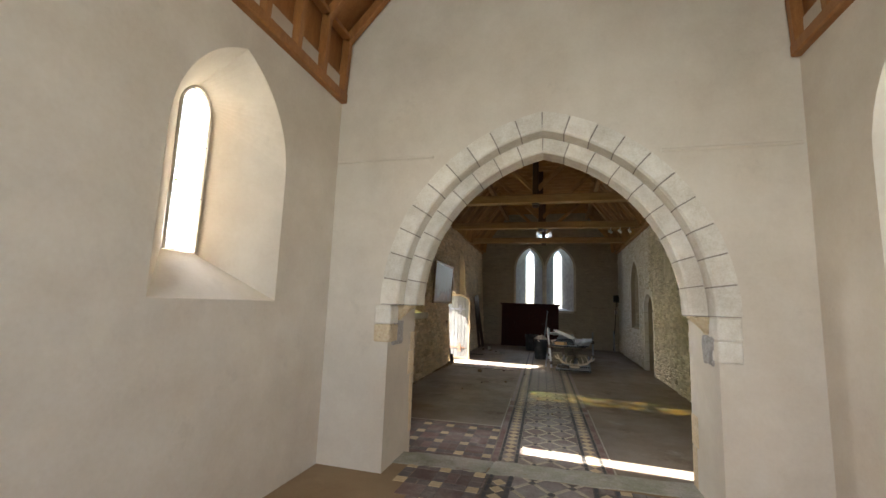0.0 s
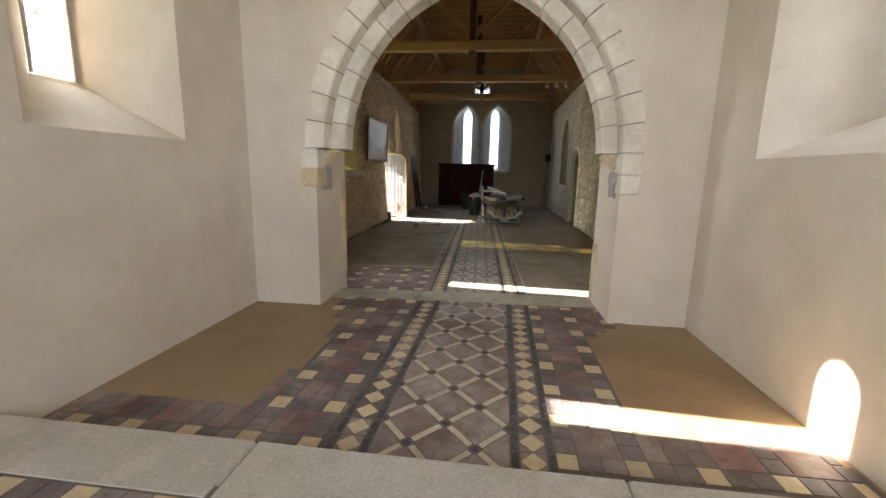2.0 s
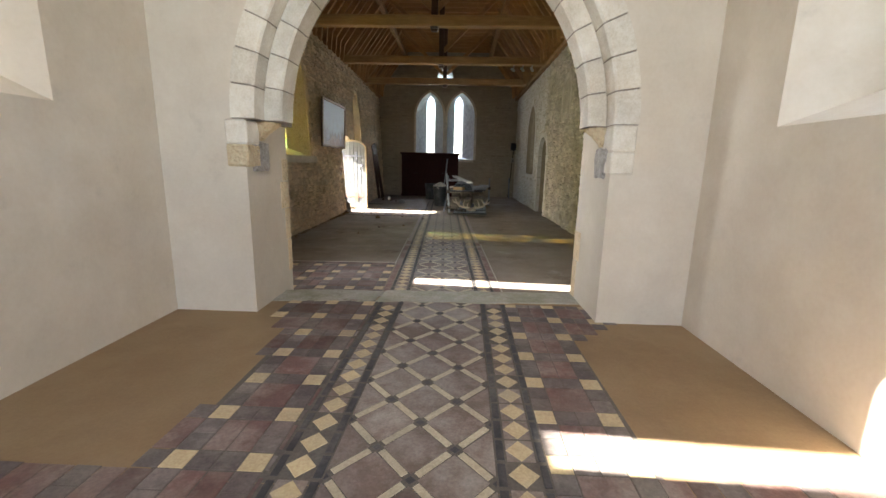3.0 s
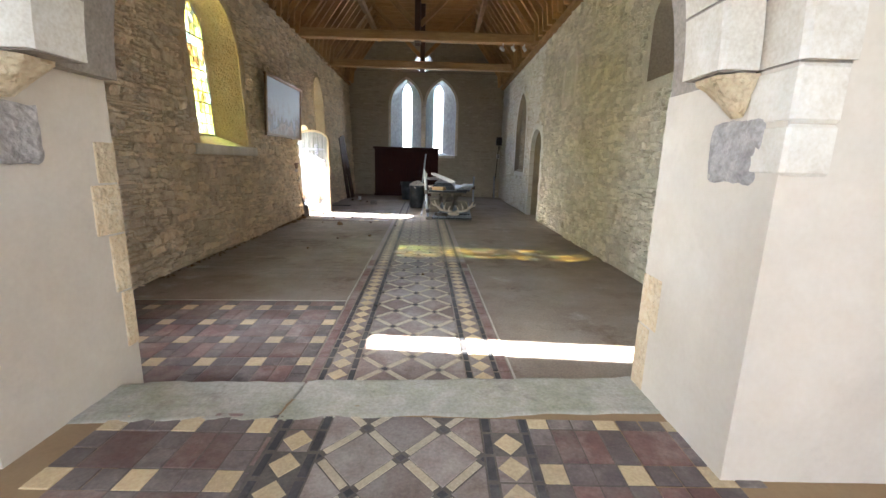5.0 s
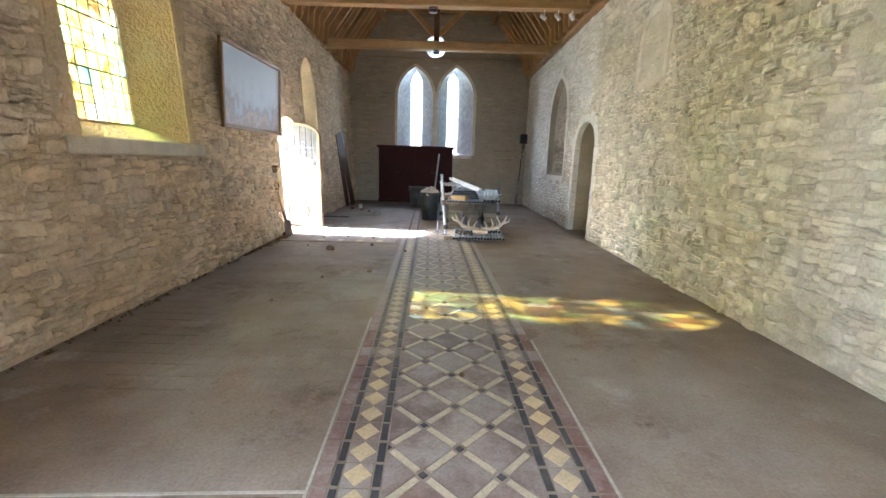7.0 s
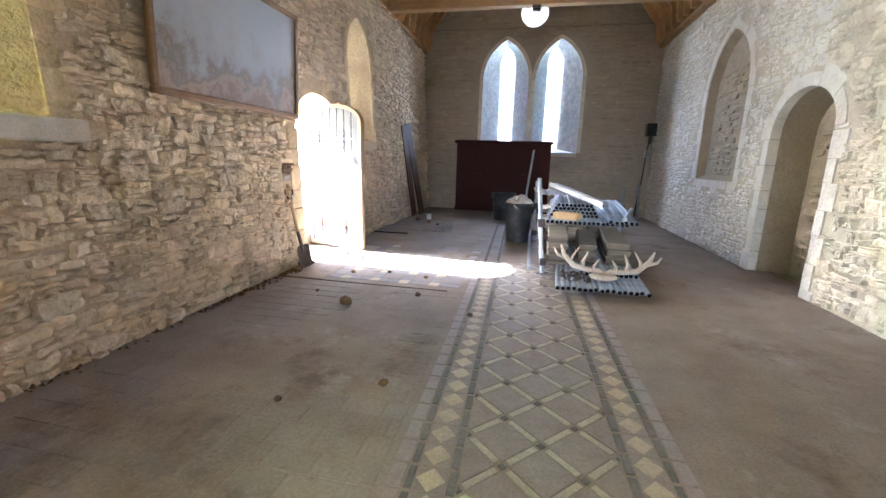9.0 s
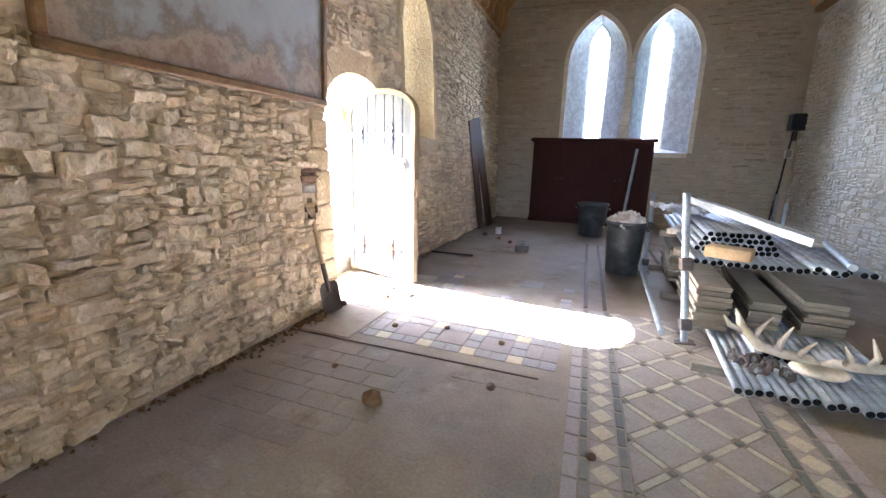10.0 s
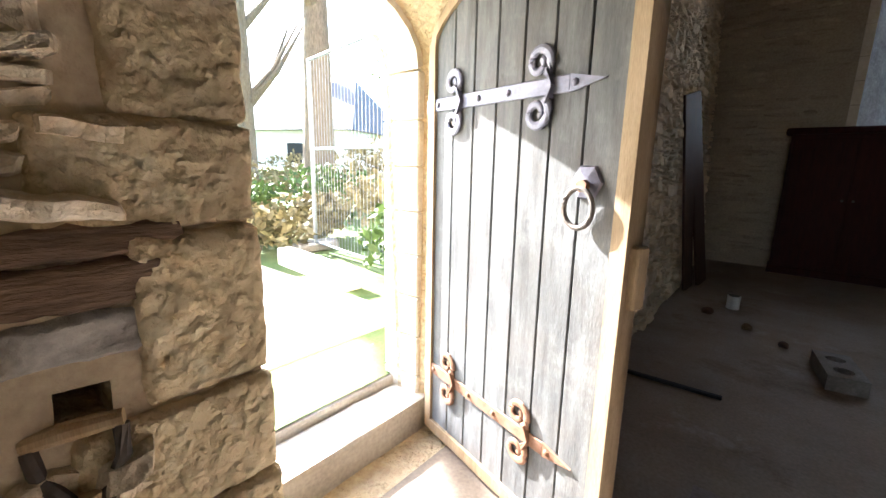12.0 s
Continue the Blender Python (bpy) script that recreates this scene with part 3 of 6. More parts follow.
def packed(u0, u1, v0, v1, keep, rnd, hmin=0.075, hmax=0.150):
    """Tightly packed random rubble: courses broken into big stones, thin layers and small fillers."""
    cells = []

    def add(a, b, c, d):
        b += 0.035 * math.sin(a * 1.7 + b * 2.3) + 0.022 * math.sin(a * 4.1 - b * 5.0)
        if a > u0 - 0.02 and a + c < u1 + 0.02 and keep(a, b, a + c, b + d):
            cells.append((a, b, c, d))
    v = v0
    while v < v1:
        h = rnd.uniform(hmin, hmax)
        u = u0 - rnd.uniform(0, 0.15)
        while u < u1:
            w = rnd.uniform(0.08, 0.30)
            kind = rnd.random()
            top = h * rnd.uniform(0.96, 1.06)
            if kind < 0.34:
                add(u, v, w, top)
            elif kind < 0.70:
                k = rnd.uniform(0.35, 0.65)
                c = rnd.uniform(0.35, 0.65) * w
                add(u, v, w, h * k)
                if w > 0.17:
                    add(u, v + h * k, c, top - h * k)
                    add(u + c, v + h * k, w - c, top - h * k)
                else:
                    add(u, v + h * k, w, top - h * k)
            elif kind < 0.80:
                k1, k2 = rnd.uniform(0.25, 0.38), rnd.uniform(0.6, 0.72)
                add(u, v, w, h * k1)
                add(u, v + h * k1, w, h * (k2 - k1))
                add(u, v + h * k2, w, top - h * k2)
            else:
                w = rnd.uniform(0.05, 0.11)
                k = rnd.uniform(0.4, 0.6)
                add(u, v, w, h * k)
                add(u, v + h * k, w, top - h * k)
            u += w
        v += h
    return cells


def fine_stone(cell, place, rnd, proud):
    """A stone seen close: a worn, lumpy face on a fine grid, its edges sunk in the joints."""
    u, v, w, h = cell
    nx, ny = max(4, min(12, round(w / 0.022))), max(4, min(7, round(h / 0.018)))
    out = rnd.uniform(*proud)
    seed = Vector((rnd.uniform(0, 50), rnd.uniform(0, 50), rnd.uniform(0, 50)))
    t1, t2 = rnd.uniform(-0.013, 0.013), rnd.uniform(-0.016, 0.008)
    skew = rnd.uniform(-0.45, 0.45) * h
    verts = []
    for j in range(ny + 1):
        for i in range(nx + 1):
            a, b = i / nx * 2 - 1, j / ny * 2 - 1
            a, b = math.copysign(abs(a) ** 0.75, a), math.copysign(abs(b) ** 0.75, b)
            ra, rb = a * math.sqrt(1 - 0.10 * b ** 4) * 1.02, b * math.sqrt(1 - 0.10 * a ** 4) * 1.02
            x, y = ra * w / 2, rb * h / 2 + 0.5 * skew * a
            p = Vector((x, y, 0)) * 16 + seed
            edge = i in (0, nx) or j in (0, ny)
            x += 0.018 * noise.noise(p * 1.0 + Vector((9, 0, 0)))
            y += 0.017 * noise.noise(p * 1.0 + Vector((0, 9, 0)))
            d = 0.010 if edge else -out + t1 * a + t2 * b - 0.015 * noise.noise(p) - 0.010 * noise.noise(p * 2.7)
            verts.append(place(u + w / 2 + x, v + h / 2 + y, d))
    faces = [(j * (nx + 1) + i, j * (nx + 1) + i + 1, (j + 1) * (nx + 1) + i + 1, (j + 1) * (nx + 1) + i) for j in range(ny) for i in range(nx)]
    return verts, faces


def rough_block(x0, y0, z0, x1, y1, z1, seed, amount=0.010, cuts=7):
    """A weathered squared block: rounded, pitted, with a ragged arris."""
    bm = bmesh.new()
    bmesh.ops.create_cube(bm, size=1.0)
    bmesh.ops.subdivide_edges(bm, edges=bm.edges[:], cuts=cuts, use_grid_fill=True)
    c, s = Vector(((x0 + x1) / 2, (y0 + y1) / 2, (z0 + z1) / 2)), Vector((x1 - x0, y1 - y0, z1 - z0))
    off = Vector((seed * 3.1, seed * 1.7, seed * 5.3))
    for v_ in bm.verts:
        q = v_.co * 2
        near = sum(abs(k) > 0.98 for k in q)
        n_ = Vector([k if abs(k) > 0.98 else 0 for k in q])
        if n_.length:
            n_.normalize()
        p = Vector((v_.co.x * s.x, v_.co.y * s.y, v_.co.z * s.z))
        d = amount * noise.noise(p * 14 + off) + 0.7 * amount * noise.noise(p * 33 + off) + 0.35 * amount * noise.noise(p * 70 + off)
        if near > 1:
            d -= 0.0035 * near
        v_.co = c + p + n_ * d
    return bm


def lay_stones(wall, cells, place, rnd, material, single, near=None, proud=(0.006, 0.030), close=None):
    """Stones in the stretch near are objects of their own; the others are joined."""
    V, F = [], []
    for c in cells:
        if near and near(c):
            vs, fs = fine_stone(c, place, rnd, proud)
            solid("stone", vs, fs, single, wall)
        else:
            vs, fs = (fine_stone if close and close(c) else stone_geometry)(c, place, rnd, proud)
            base = len(V)
            V += vs
            F += [tuple(base + k for k in f) for f in fs]
    if V:
        tagged(solid("rubble_stones", V, F, material, wall), kind="stuff")


def clear_of(polys, margin=0.02):
    """A test that a cell keeps out of the outlines."""
    boxes = [(min(p[0] for p in q) - 0.3, min(p[1] for p in q) - 0.3, max(p[0] for p in q) + 0.3, max(p[1] for p in q) + 0.3) for q in polys]

    def keep(a, b, c, d):
        for q, (x0, y0, x1, y1) in zip(polys, boxes):
            if c < x0 or a > x1 or d < y0 or b > y1:
                continue
            for p in ((a, b), (c, b), (a, d), (c, d), ((a + c) / 2, b), ((a + c) / 2, d), ((a + c) / 2, (b + d) / 2), (a, (b + d) / 2), (c, (b + d) / 2)):
                if inside(p, q):
                    return False
        return True
    return keep


def surround(wall, place, outline, width, material, rnd, first, last, size=0.26, proud=0.012, label="dressed stone of the opening's edge", depth=0.10):
    """Dressed stones round an opening, from point first to last of its outline."""
    pts = [Vector((*p, 0)) for p in outline[first:last + 1]]
    cu = sum(p[0] for p in outline) / len(outline)
    run, i = [], 0
    dense = []
    for a, b in zip(pts, pts[1:]):
        k = max(1, round((b - a).length / 0.04))
        dense += [a.lerp(b, j / k) for j in range(k)]
    dense.append(pts[-1])
    start, acc, nth = 0, 0.0, 0
    for k in range(1, len(dense)):
        acc += (dense[k] - dense[k - 1]).length
        if acc >= size * rnd.uniform(0.75, 1.2) or k == len(dense) - 1:
            seg = dense[start:k + 1]
            wd = width * (1.0 if nth % 2 else 1.55) * rnd.uniform(0.9, 1.1) if width > 0.1 else width
            inner, outer = [], []
            for j, p in enumerate(seg):
                d = (dense[min(start + j + 1, len(dense) - 1)] - dense[max(start + j - 1, 0)]).normalized()
                nrm = Vector((d.y, -d.x, 0))
                inner.append(p - nrm * 0.004)
                outer.append(p + nrm * wd)
            g = 0.008
            if len(seg) > 1:
                inner[0] = inner[0].lerp(inner[1], min(0.5, g / 0.04))
                outer[0] = outer[0].lerp(outer[1], min(0.5, g / 0.04))
            loop = inner + outer[::-1]
            m = len(loop)
            pr = proud + rnd.uniform(-0.004, 0.006)
            vs = [place(p.x, p.y, -pr) for p in loop] + [place(p.x, p.y, depth) for p in loop]
            h = m // 2
            fs = [(j, j + 1, m - 2 - j, m - 1 - j) for j in range(h - 1)]
            fs += [(j, m + j, m + (j + 1) % m, (j + 1) % m) for j in range(m)]
            solid("dressed_stone", vs, fs, material, wall)
            start, acc = k, 0.0
            nth += 1


def prism(poly, z0, z1, chamfer=0.003):
    """A flat piece from a convex outline, with broken top edges."""
    n = len(poly)
    cx, cy = sum(p[0] for p in poly) / n, sum(p[1] for p in poly) / n
    size = max(max(abs(p[0] - cx), abs(p[1] - cy)) for p in poly)
    f = 1 - chamfer / max(size, 0.01)
    vs = [(x, y, z0) for x, y in poly] + [(x, y, z1 - chamfer * 0.6) for x, y in poly] + [(cx + (x - cx) * f, cy + (y - cy) * f, z1) for x, y in poly]
    fs = []
    for a in (0, n):
        fs += [(a + k, a + (k + 1) % n, a + n + (k + 1) % n, a + n + k) for k in range(n)]
    fs.append(tuple(range(2 * n, 3 * n)))
    return vs, fs


def clip(poly, axis, limit, keep_less):
    out = []
    for p, q in zip(poly, poly[1:] + poly[:1]):
        a = (p[axis] <= limit) == keep_less
        b = (q[axis] <= limit) == keep_less
        if a:
            out.append(p)
        if a != b:
            t = (limit - p[axis]) / (q[axis] - p[axis])
            out.append((p[0] + (q[0] - p[0]) * t, p[1] + (q[1] - p[1]) * t))
    return out


def inset(poly, g):
    n = len(poly)
    cx, cy = sum(p[0] for p in poly) / n, sum(p[1] for p in poly) / n
    r = min(math.hypot((a[0] + b[0]) / 2 - cx, (a[1] + b[1]) / 2 - cy) for a, b in zip(poly, poly[1:] + poly[:1]))
    f = max(0.3, 1 - g / max(r, 0.004))
    return [(cx + (x - cx) * f, cy + (y - cy) * f) for x, y in poly]

# ---------------------------------------------------------------- nave walls
NAVE_Y0, NAVE_Y1, EAVES, RIDGE_X, RIDGE_Z = 5.40, 20.05, 4.15, -0.33, 8.35
rnd = random.Random(7)


def south(u, v, d):
    return (-2.87 - 0.022 * (u - 10) - 0.05 * v - d, u, v)


def north(u, v, d):
    return (2.70 + d, u, v)


def west(u, v, d):
    return (u, NAVE_Y1 + d, v)


# the south wall: three windows and the door
S1, S1o, S1x = arch(5.76, 6.78, 1.45, 2.75, 3.50), arch(6.13, 6.41, 1.76, 3.05, 3.36), arch(6.05, 6.53, 1.72, 3.30, 3.68)
S2, S2o, S2x = arch(8.88, 10.36, 1.50, 2.85, 3.66), arch(9.17, 9.99, 1.66, 3.08, 3.52), arch(9.08, 10.12, 1.62, 3.30, 3.84)
S3, S3o = arch(14.78, 15.76, 1.62, 2.90, 3.55), arch(15.12, 15.40, 1.85, 3.05, 3.36)
SD, SDo = arch(13.07, 14.30, -0.02, 1.70, 2.14), arch(13.17, 14.15, -0.02, 1.76, 2.04)
PUTLOG = [(12.755, 0.930), (12.825, 0.926), (12.828, 0.992), (12.760, 0.998)]      # a small hole left in the masonry
outer = [(4.6, -0.3), (20.8, -0.3), (20.8, EAVES + 0.1), (4.6, EAVES + 0.1)]
wall_south = wall_panel("wall_south", south, outer, [(S1, S1o, 0.36, S1x), (S2, S2o, 0.36, S2x), (S3, S3o), (SD, SDo)], 0.72, [M_MORTAR, M_DRESSED_OLD, M_STONE],
                        "bare rubble stone nave wall with lancets and a doorway", [(PUTLOG, PUTLOG, 0.16)])
keep = clear_of([arch(a[0][0] - 0.1, a[1][0] + 0.1, a[0][1] - 0.12, a[2][1], max(p[1] for p in a) + 0.12) for a in (S1, S2, S3)] + [arch(12.90, 14.42, -0.1, 1.72, 2.28), PUTLOG, [(12.71, 1.045), (12.94, 1.045), (12.94, 1.235), (12.71, 1.235)]])
cells = packed(5.42, 20.0, 0.0, EAVES, keep, rnd, 0.055, 0.130)
lay_stones(wall_south, cells, south, rnd, M_STONE, M_STONE1, near=lambda c: 12.0 < c[0] < 13.1 and c[1] < 1.4,
           proud=(0.008, 0.052), close=lambda c: 7.5 < c[0] < 16 and c[1] < 2.8)
for o, w in ((S1, 0.11), (S2, 0.12), (S3, 0.10)):
    surround(wall_south, south, o, w, M_DRESSED_OLD, rnd, 1, len(o) - 1, 0.28, 0.010)
    surround(wall_south, south, o[-1:] + o[:1], w, M_DRESSED_OLD, rnd, 0, 1, 0.3, 0.010)
surround(wall_south, south, SD, 0.15, M_DRESSED_OLD, rnd, 1, len(SD) - 1, 0.27, 0.012)
z = 0.0
k = 0
while z < 1.62:
    h = (0.24, 0.19, 0.27, 0.22, 0.30, 0.18, 0.25)[k % 7]
    a = 12.87 - (0.10 if k % 2 else 0.0)
    xw = south(13.0, z + h / 2, 0)[0]
    part("jamb_stone", rough_block(xw - 0.30, a, z + 0.001, xw + 0.022, 13.085, z + h - 0.001, k + 1.0, 0.006, 16), M_DRESSED_OLD, wall_south, smooth=True)
    z += h
    k += 1
part("window_sill", box(-3.10, 8.70, 1.36, -2.86, 10.52, 1.50, bevel=0.012), M_DRESSED, wall_south, "worn limestone sill under the yellow window")

# the north wall: blocked openings
ND = arch(13.32, 14.48, -0.02, 1.72, 2.22)
NW, NWb = arch(15.30, 16.80, 1.12, 2.45, 3.42), arch(15.40, 16.68, 1.20, 2.43, 3.32)
NB = arch(11.12, 11.78, 2.55, 3.05, 3.38)
NH, NHb = arch(7.55, 8.36, 2.34, 2.95, 3.30), arch(7.62, 8.26, 2.40, 2.92, 3.20)
outer_n = [(4.6, -0.3), (20.8, -0.3), (20.8, EAVES + 0.1), (4.6, EAVES + 0.1)]
wall_north = wall_panel("wall_north", north, outer_n, [], 0.75, [M_MORTAR_N, M_MORTAR_W, M_STONE_W], "limewashed rubble nave wall, greenish at its foot",
                        [(ND, ND, 0.48), (NW, NWb, 0.11), (NH, NHb, 0.45)])
keep = clear_of([arch(13.17, 14.62, -0.1, 1.74, 2.38), arch(15.18, 16.92, 0.98, 2.45, 3.56), arch(7.5, 8.42, 2.27, 2.95, 3.36), arch(11.02, 11.88, 2.5, 3.05, 3.48),
                 [(6.86, 1.05), (7.24, 1.05), (7.24, 2.6), (6.86, 2.6)]])
cells = packed(5.42, 20.0, 0.0, EAVES, keep, rnd)
bare = lambda c: c[0] < 13.6 + 0.9 * noise.noise((c[0] * 0.6, c[1] * 0.8, 2.0))
lay_stones(wall_north, [c for c in cells if bare(c)], north, rnd, M_STONE_N, M_STONE_N, proud=(0.005, 0.044), close=lambda c: c[0] > 5.6 and c[1] < 3.2)
lay_stones(wall_north, [c for c in cells if not bare(c)], north, rnd, M_LIMEWASH, M_LIMEWASH, proud=(0.002, 0.016), close=lambda c: c[0] < 16.5 and c[1] < 3.4)
surround(wall_north, north, ND, 0.13, M_LIMEWASH, rnd, 1, len(ND) - 1, 0.26, 0.014)
surround(wall_north, north, ND[-1:] + ND[:1], 0.13, M_LIMEWASH, rnd, 0, 1, 0.26, 0.014)
surround(wall_north, north, NW, 0.11, M_LIMEWASH, rnd, 1, len(NW) - 1, 0.30, 0.012)
surround(wall_north, north, NW[-1:] + NW[:2], 0.11, M_LIMEWASH, rnd, 0, 2, 0.30, 0.012)
surround(wall_north, north, NB, 0.10, M_DRESSED, rnd, 1, len(NB) - 1, 0.22, 0.012)
surround(wall_north, north, NB[-1:] + NB[:2], 0.09, M_DRESSED, rnd, 0, 2, 0.22, 0.012)
keepb = clear_of([])
inner_nb = rubble(11.13, 11.77, 2.56, 3.05, keepb, rnd, 0.05, 0.09, 0.1, 0.25)
lay_stones(wall_north, inner_nb, north, rnd, M_STONE_N, M_STONE_N, proud=(0.0, 0.010))
blocking = rubble(13.34, 14.46, 0.0, 1.75, keepb, rnd, 0.07, 0.13, 0.12, 0.36)
lay_stones(wall_north, blocking, lambda u, v, d: north(u, v, d + 0.48), rnd, M_STONE_W, M_STONE_W, proud=(0.005, 0.03))
blocking = rubble(15.44, 16.64, 1.23, 2.75, keepb, rnd, 0.06, 0.11, 0.12, 0.34)
lay_stones(wall_north, blocking, lambda u, v, d: north(u, v, d + 0.11), rnd, M_STONE_W, M_STONE_W, proud=(0.005, 0.03))
# a solid strip stands in for the slit's shade; no hole is cut
part("slit", box(2.845, 15.58, 1.32, 2.868, 15.70, 2.15, bevel=0.002), M_BROKEN, wall_north, "dark narrow slit left in the blocking")
# an old pale jamb with its sloping foot
for k in range(5):
    z = 1.22 + 0.27 * k
    part("dressed_stone", box(2.655, 6.93 - 0.03 * (k % 2), z, 2.80, 7.15 + 0.03 * (k % 2), z + 0.26, bevel=0.012), M_DRESSED, wall_north)
part("dressed_stone", box(2.60, 6.86, 1.08, 2.80, 7.22, 1.215, bevel=0.02), M_DRESSED, wall_north)

# the west gable: two lancets and a round light
WA, WAo = arch(-1.66, -0.47, 1.60, 3.45, 4.42), arch(-1.24, -0.87, 1.72, 3.98, 4.34)
WB, WBo = arch(-0.30, 0.88, 1.60, 3.45, 4.42), arch(0.00, 0.36, 1.72, 3.98, 4.34)
circle = lambda cx, cz, r, n=20: [(cx + r * math.cos(2 * math.pi * k / n), cz + r * math.sin(2 * math.pi * k / n)) for k in range(n)]
WR = circle(-0.42, 5.03, 0.34, 40)
WRo = [(-0.42 + (0.085 + 0.105 * abs(math.cos(math.pi * k / 10))) * math.cos(2 * math.pi * k / 40), 5.06 + (0.085 + 0.105 * abs(math.cos(math.pi * k / 10))) * math.sin(2 * math.pi * k / 40)) for k in range(40)]      # a quatrefoil
outer_w = [(-4.2, -0.3), (3.5, -0.3), (3.5, EAVES + 0.1), (RIDGE_X, RIDGE_Z + 0.2), (-4.2, EAVES + 0.1)]
wall_west = wall_panel("wall_west", west, outer_w, [(WA, WAo), (WB, WBo), (WR, WRo)], 0.55, [M_MORTAR_W, M_SPLAY, M_STONE_W], "brown rubble gable wall with paired lancets and a round light")
keep = clear_of([arch(-1.80, 1.02, 1.45, 3.5, 4.0), arch(-1.80, -0.35, 1.5, 3.45, 4.58), arch(-0.42, 1.02, 1.5, 3.45, 4.58), circle(-0.42, 5.03, 0.40),
                 [(-4, 4.66), (4, 4.66), (4, 4.73), (-4, 4.73)]])
slope = 1.40
keep_w = lambda a, b, c, d: keep(a, b, c, d) and d < EAVES + (3.0 - abs((a + c) / 2 - RIDGE_X)) * slope + 0.3
cells = rubble(-3.5, 2.7, 0.0, 7.0, keep_w, rnd, 0.05, 0.10, 0.14, 0.42)
lay_stones(wall_west, cells, west, rnd, M_STONE_W, M_STONE_W, proud=(0.001, 0.014))
for o in (WA, WB):
    surround(wall_west, west, o, 0.09, M_DRESSED, rnd, 1, len(o) - 1, 0.32, 0.010)
    surround(wall_west, west, o[-1:] + o[:2], 0.09, M_DRESSED, rnd, 0, 2, 0.32, 0.010)
# the ragged ledge across the gable: its shadow line is a dark strip
pts = []
x = -3.4
while x < 2.7:
    pts.append((x, NAVE_Y1 - 0.012 + rnd.uniform(-0.004, 0.004), 4.69 + rnd.uniform(-0.018, 0.018)))
    x += rnd.uniform(0.06, 0.18)
part("wall_crack", tube(pts, 0.016, 6), M_JOINT, wall_west, "dark ragged crack across the gable")

# ---------------------------------------------------------------- chancel
CL, CR, CB, ARCH_Y, PLATE = -2.11, 2.12, -2.6, 4.60, 3.85
CS, CSo, CSx = arch(2.62, 3.76, 1.69, 2.75, 3.60, 14), arch(3.06, 3.33, 2.04, 3.16, 3.34, 14), arch(2.98, 3.42, 1.98, 3.38, 3.62, 14)
CN, CNo = arch(2.80, 3.92, 1.63, 2.75, 3.60), arch(3.22, 3.50, 1.98, 3.32, 3.52)
EW, EWo = arch(-0.95, 0.95, 1.7, 3.4, 4.6), arch(-0.85, 0.85, 1.8, 3.4, 4.5)
chs = lambda u, v, d: (CL - d, u, v)
chn = lambda u, v, d: (CR + d, u, v)
che = lambda u, v, d: (u, CB - d, v)
side = [(CB - 0.6, -0.3), (ARCH_Y + 0.05, -0.3), (ARCH_Y + 0.05, PLATE + 0.3), (CB - 0.6, PLATE + 0.3)]
wall_chancel_south = wall_panel("wall_chancel_south", chs, side, [(CS, CSo, 0.46, CSx)], 0.72, [M_PLASTER, M_PLASTER, M_PLASTER], "smooth cream plastered chancel wall with a deep lancet")
wall_chancel_north = wall_panel("wall_chancel_north", chn, side, [(CN, CNo)], 0.72, [M_PLASTER, M_PLASTER, M_PLASTER], "smooth cream plastered chancel wall with a deep lancet")
wall_chancel_east = wall_panel("wall_chancel_east", che, [(-2.9, -0.3), (2.9, -0.3), (2.9, PLATE), (0, 7.2), (-2.9, PLATE)], [(EW, EWo)], 0.6, [M_PLASTER, M_PLASTER, M_PLASTER],
                               "plain plastered east wall with its window")

# the wall of the chancel arch
SPRING, OFF = 1.69, 0.353


def order(R, side_, n=24):
    """Half of a pointed arch of radius R: side_ 1 springs at +x."""
    end = math.acos(OFF / R)
    return [(side_ * (-OFF + R * math.cos(end * k / n)) + 0.04, SPRING + R * math.sin(end * k / n)) for k in range(n + 1)]


R_OUT, R_MID, R_IN = 1.91, 1.725, 1.58
right, left = order(R_OUT, 1), order(R_OUT, -1)
JL, JR = -1.42, 1.42
opening = [(JL, -0.29), (JR, -0.29), (JR, SPRING)] + right + left[:-1][::-1] + [(JL, SPRING)]
ap = lambda u, v, d: (u, ARCH_Y + d, v)
wall_arch = wall_panel("wall_chancel_arch", ap, [(-4.2, -0.3), (3.5, -0.3), (3.5, EAVES + 0.1), (RIDGE_X, RIDGE_Z + 0.2), (-4.2, EAVES + 0.1)], [(opening, opening)], 0.78,
                       [M_PLASTER, M_PLASTER, M_PLASTER], "cream plastered wall pierced by the pointed chancel arch")
chancel_arch = empty("chancel_arch", Matrix.Identity(4), "pale limestone pointed arch of two orders on worn corbels", "arch", kind="structure")


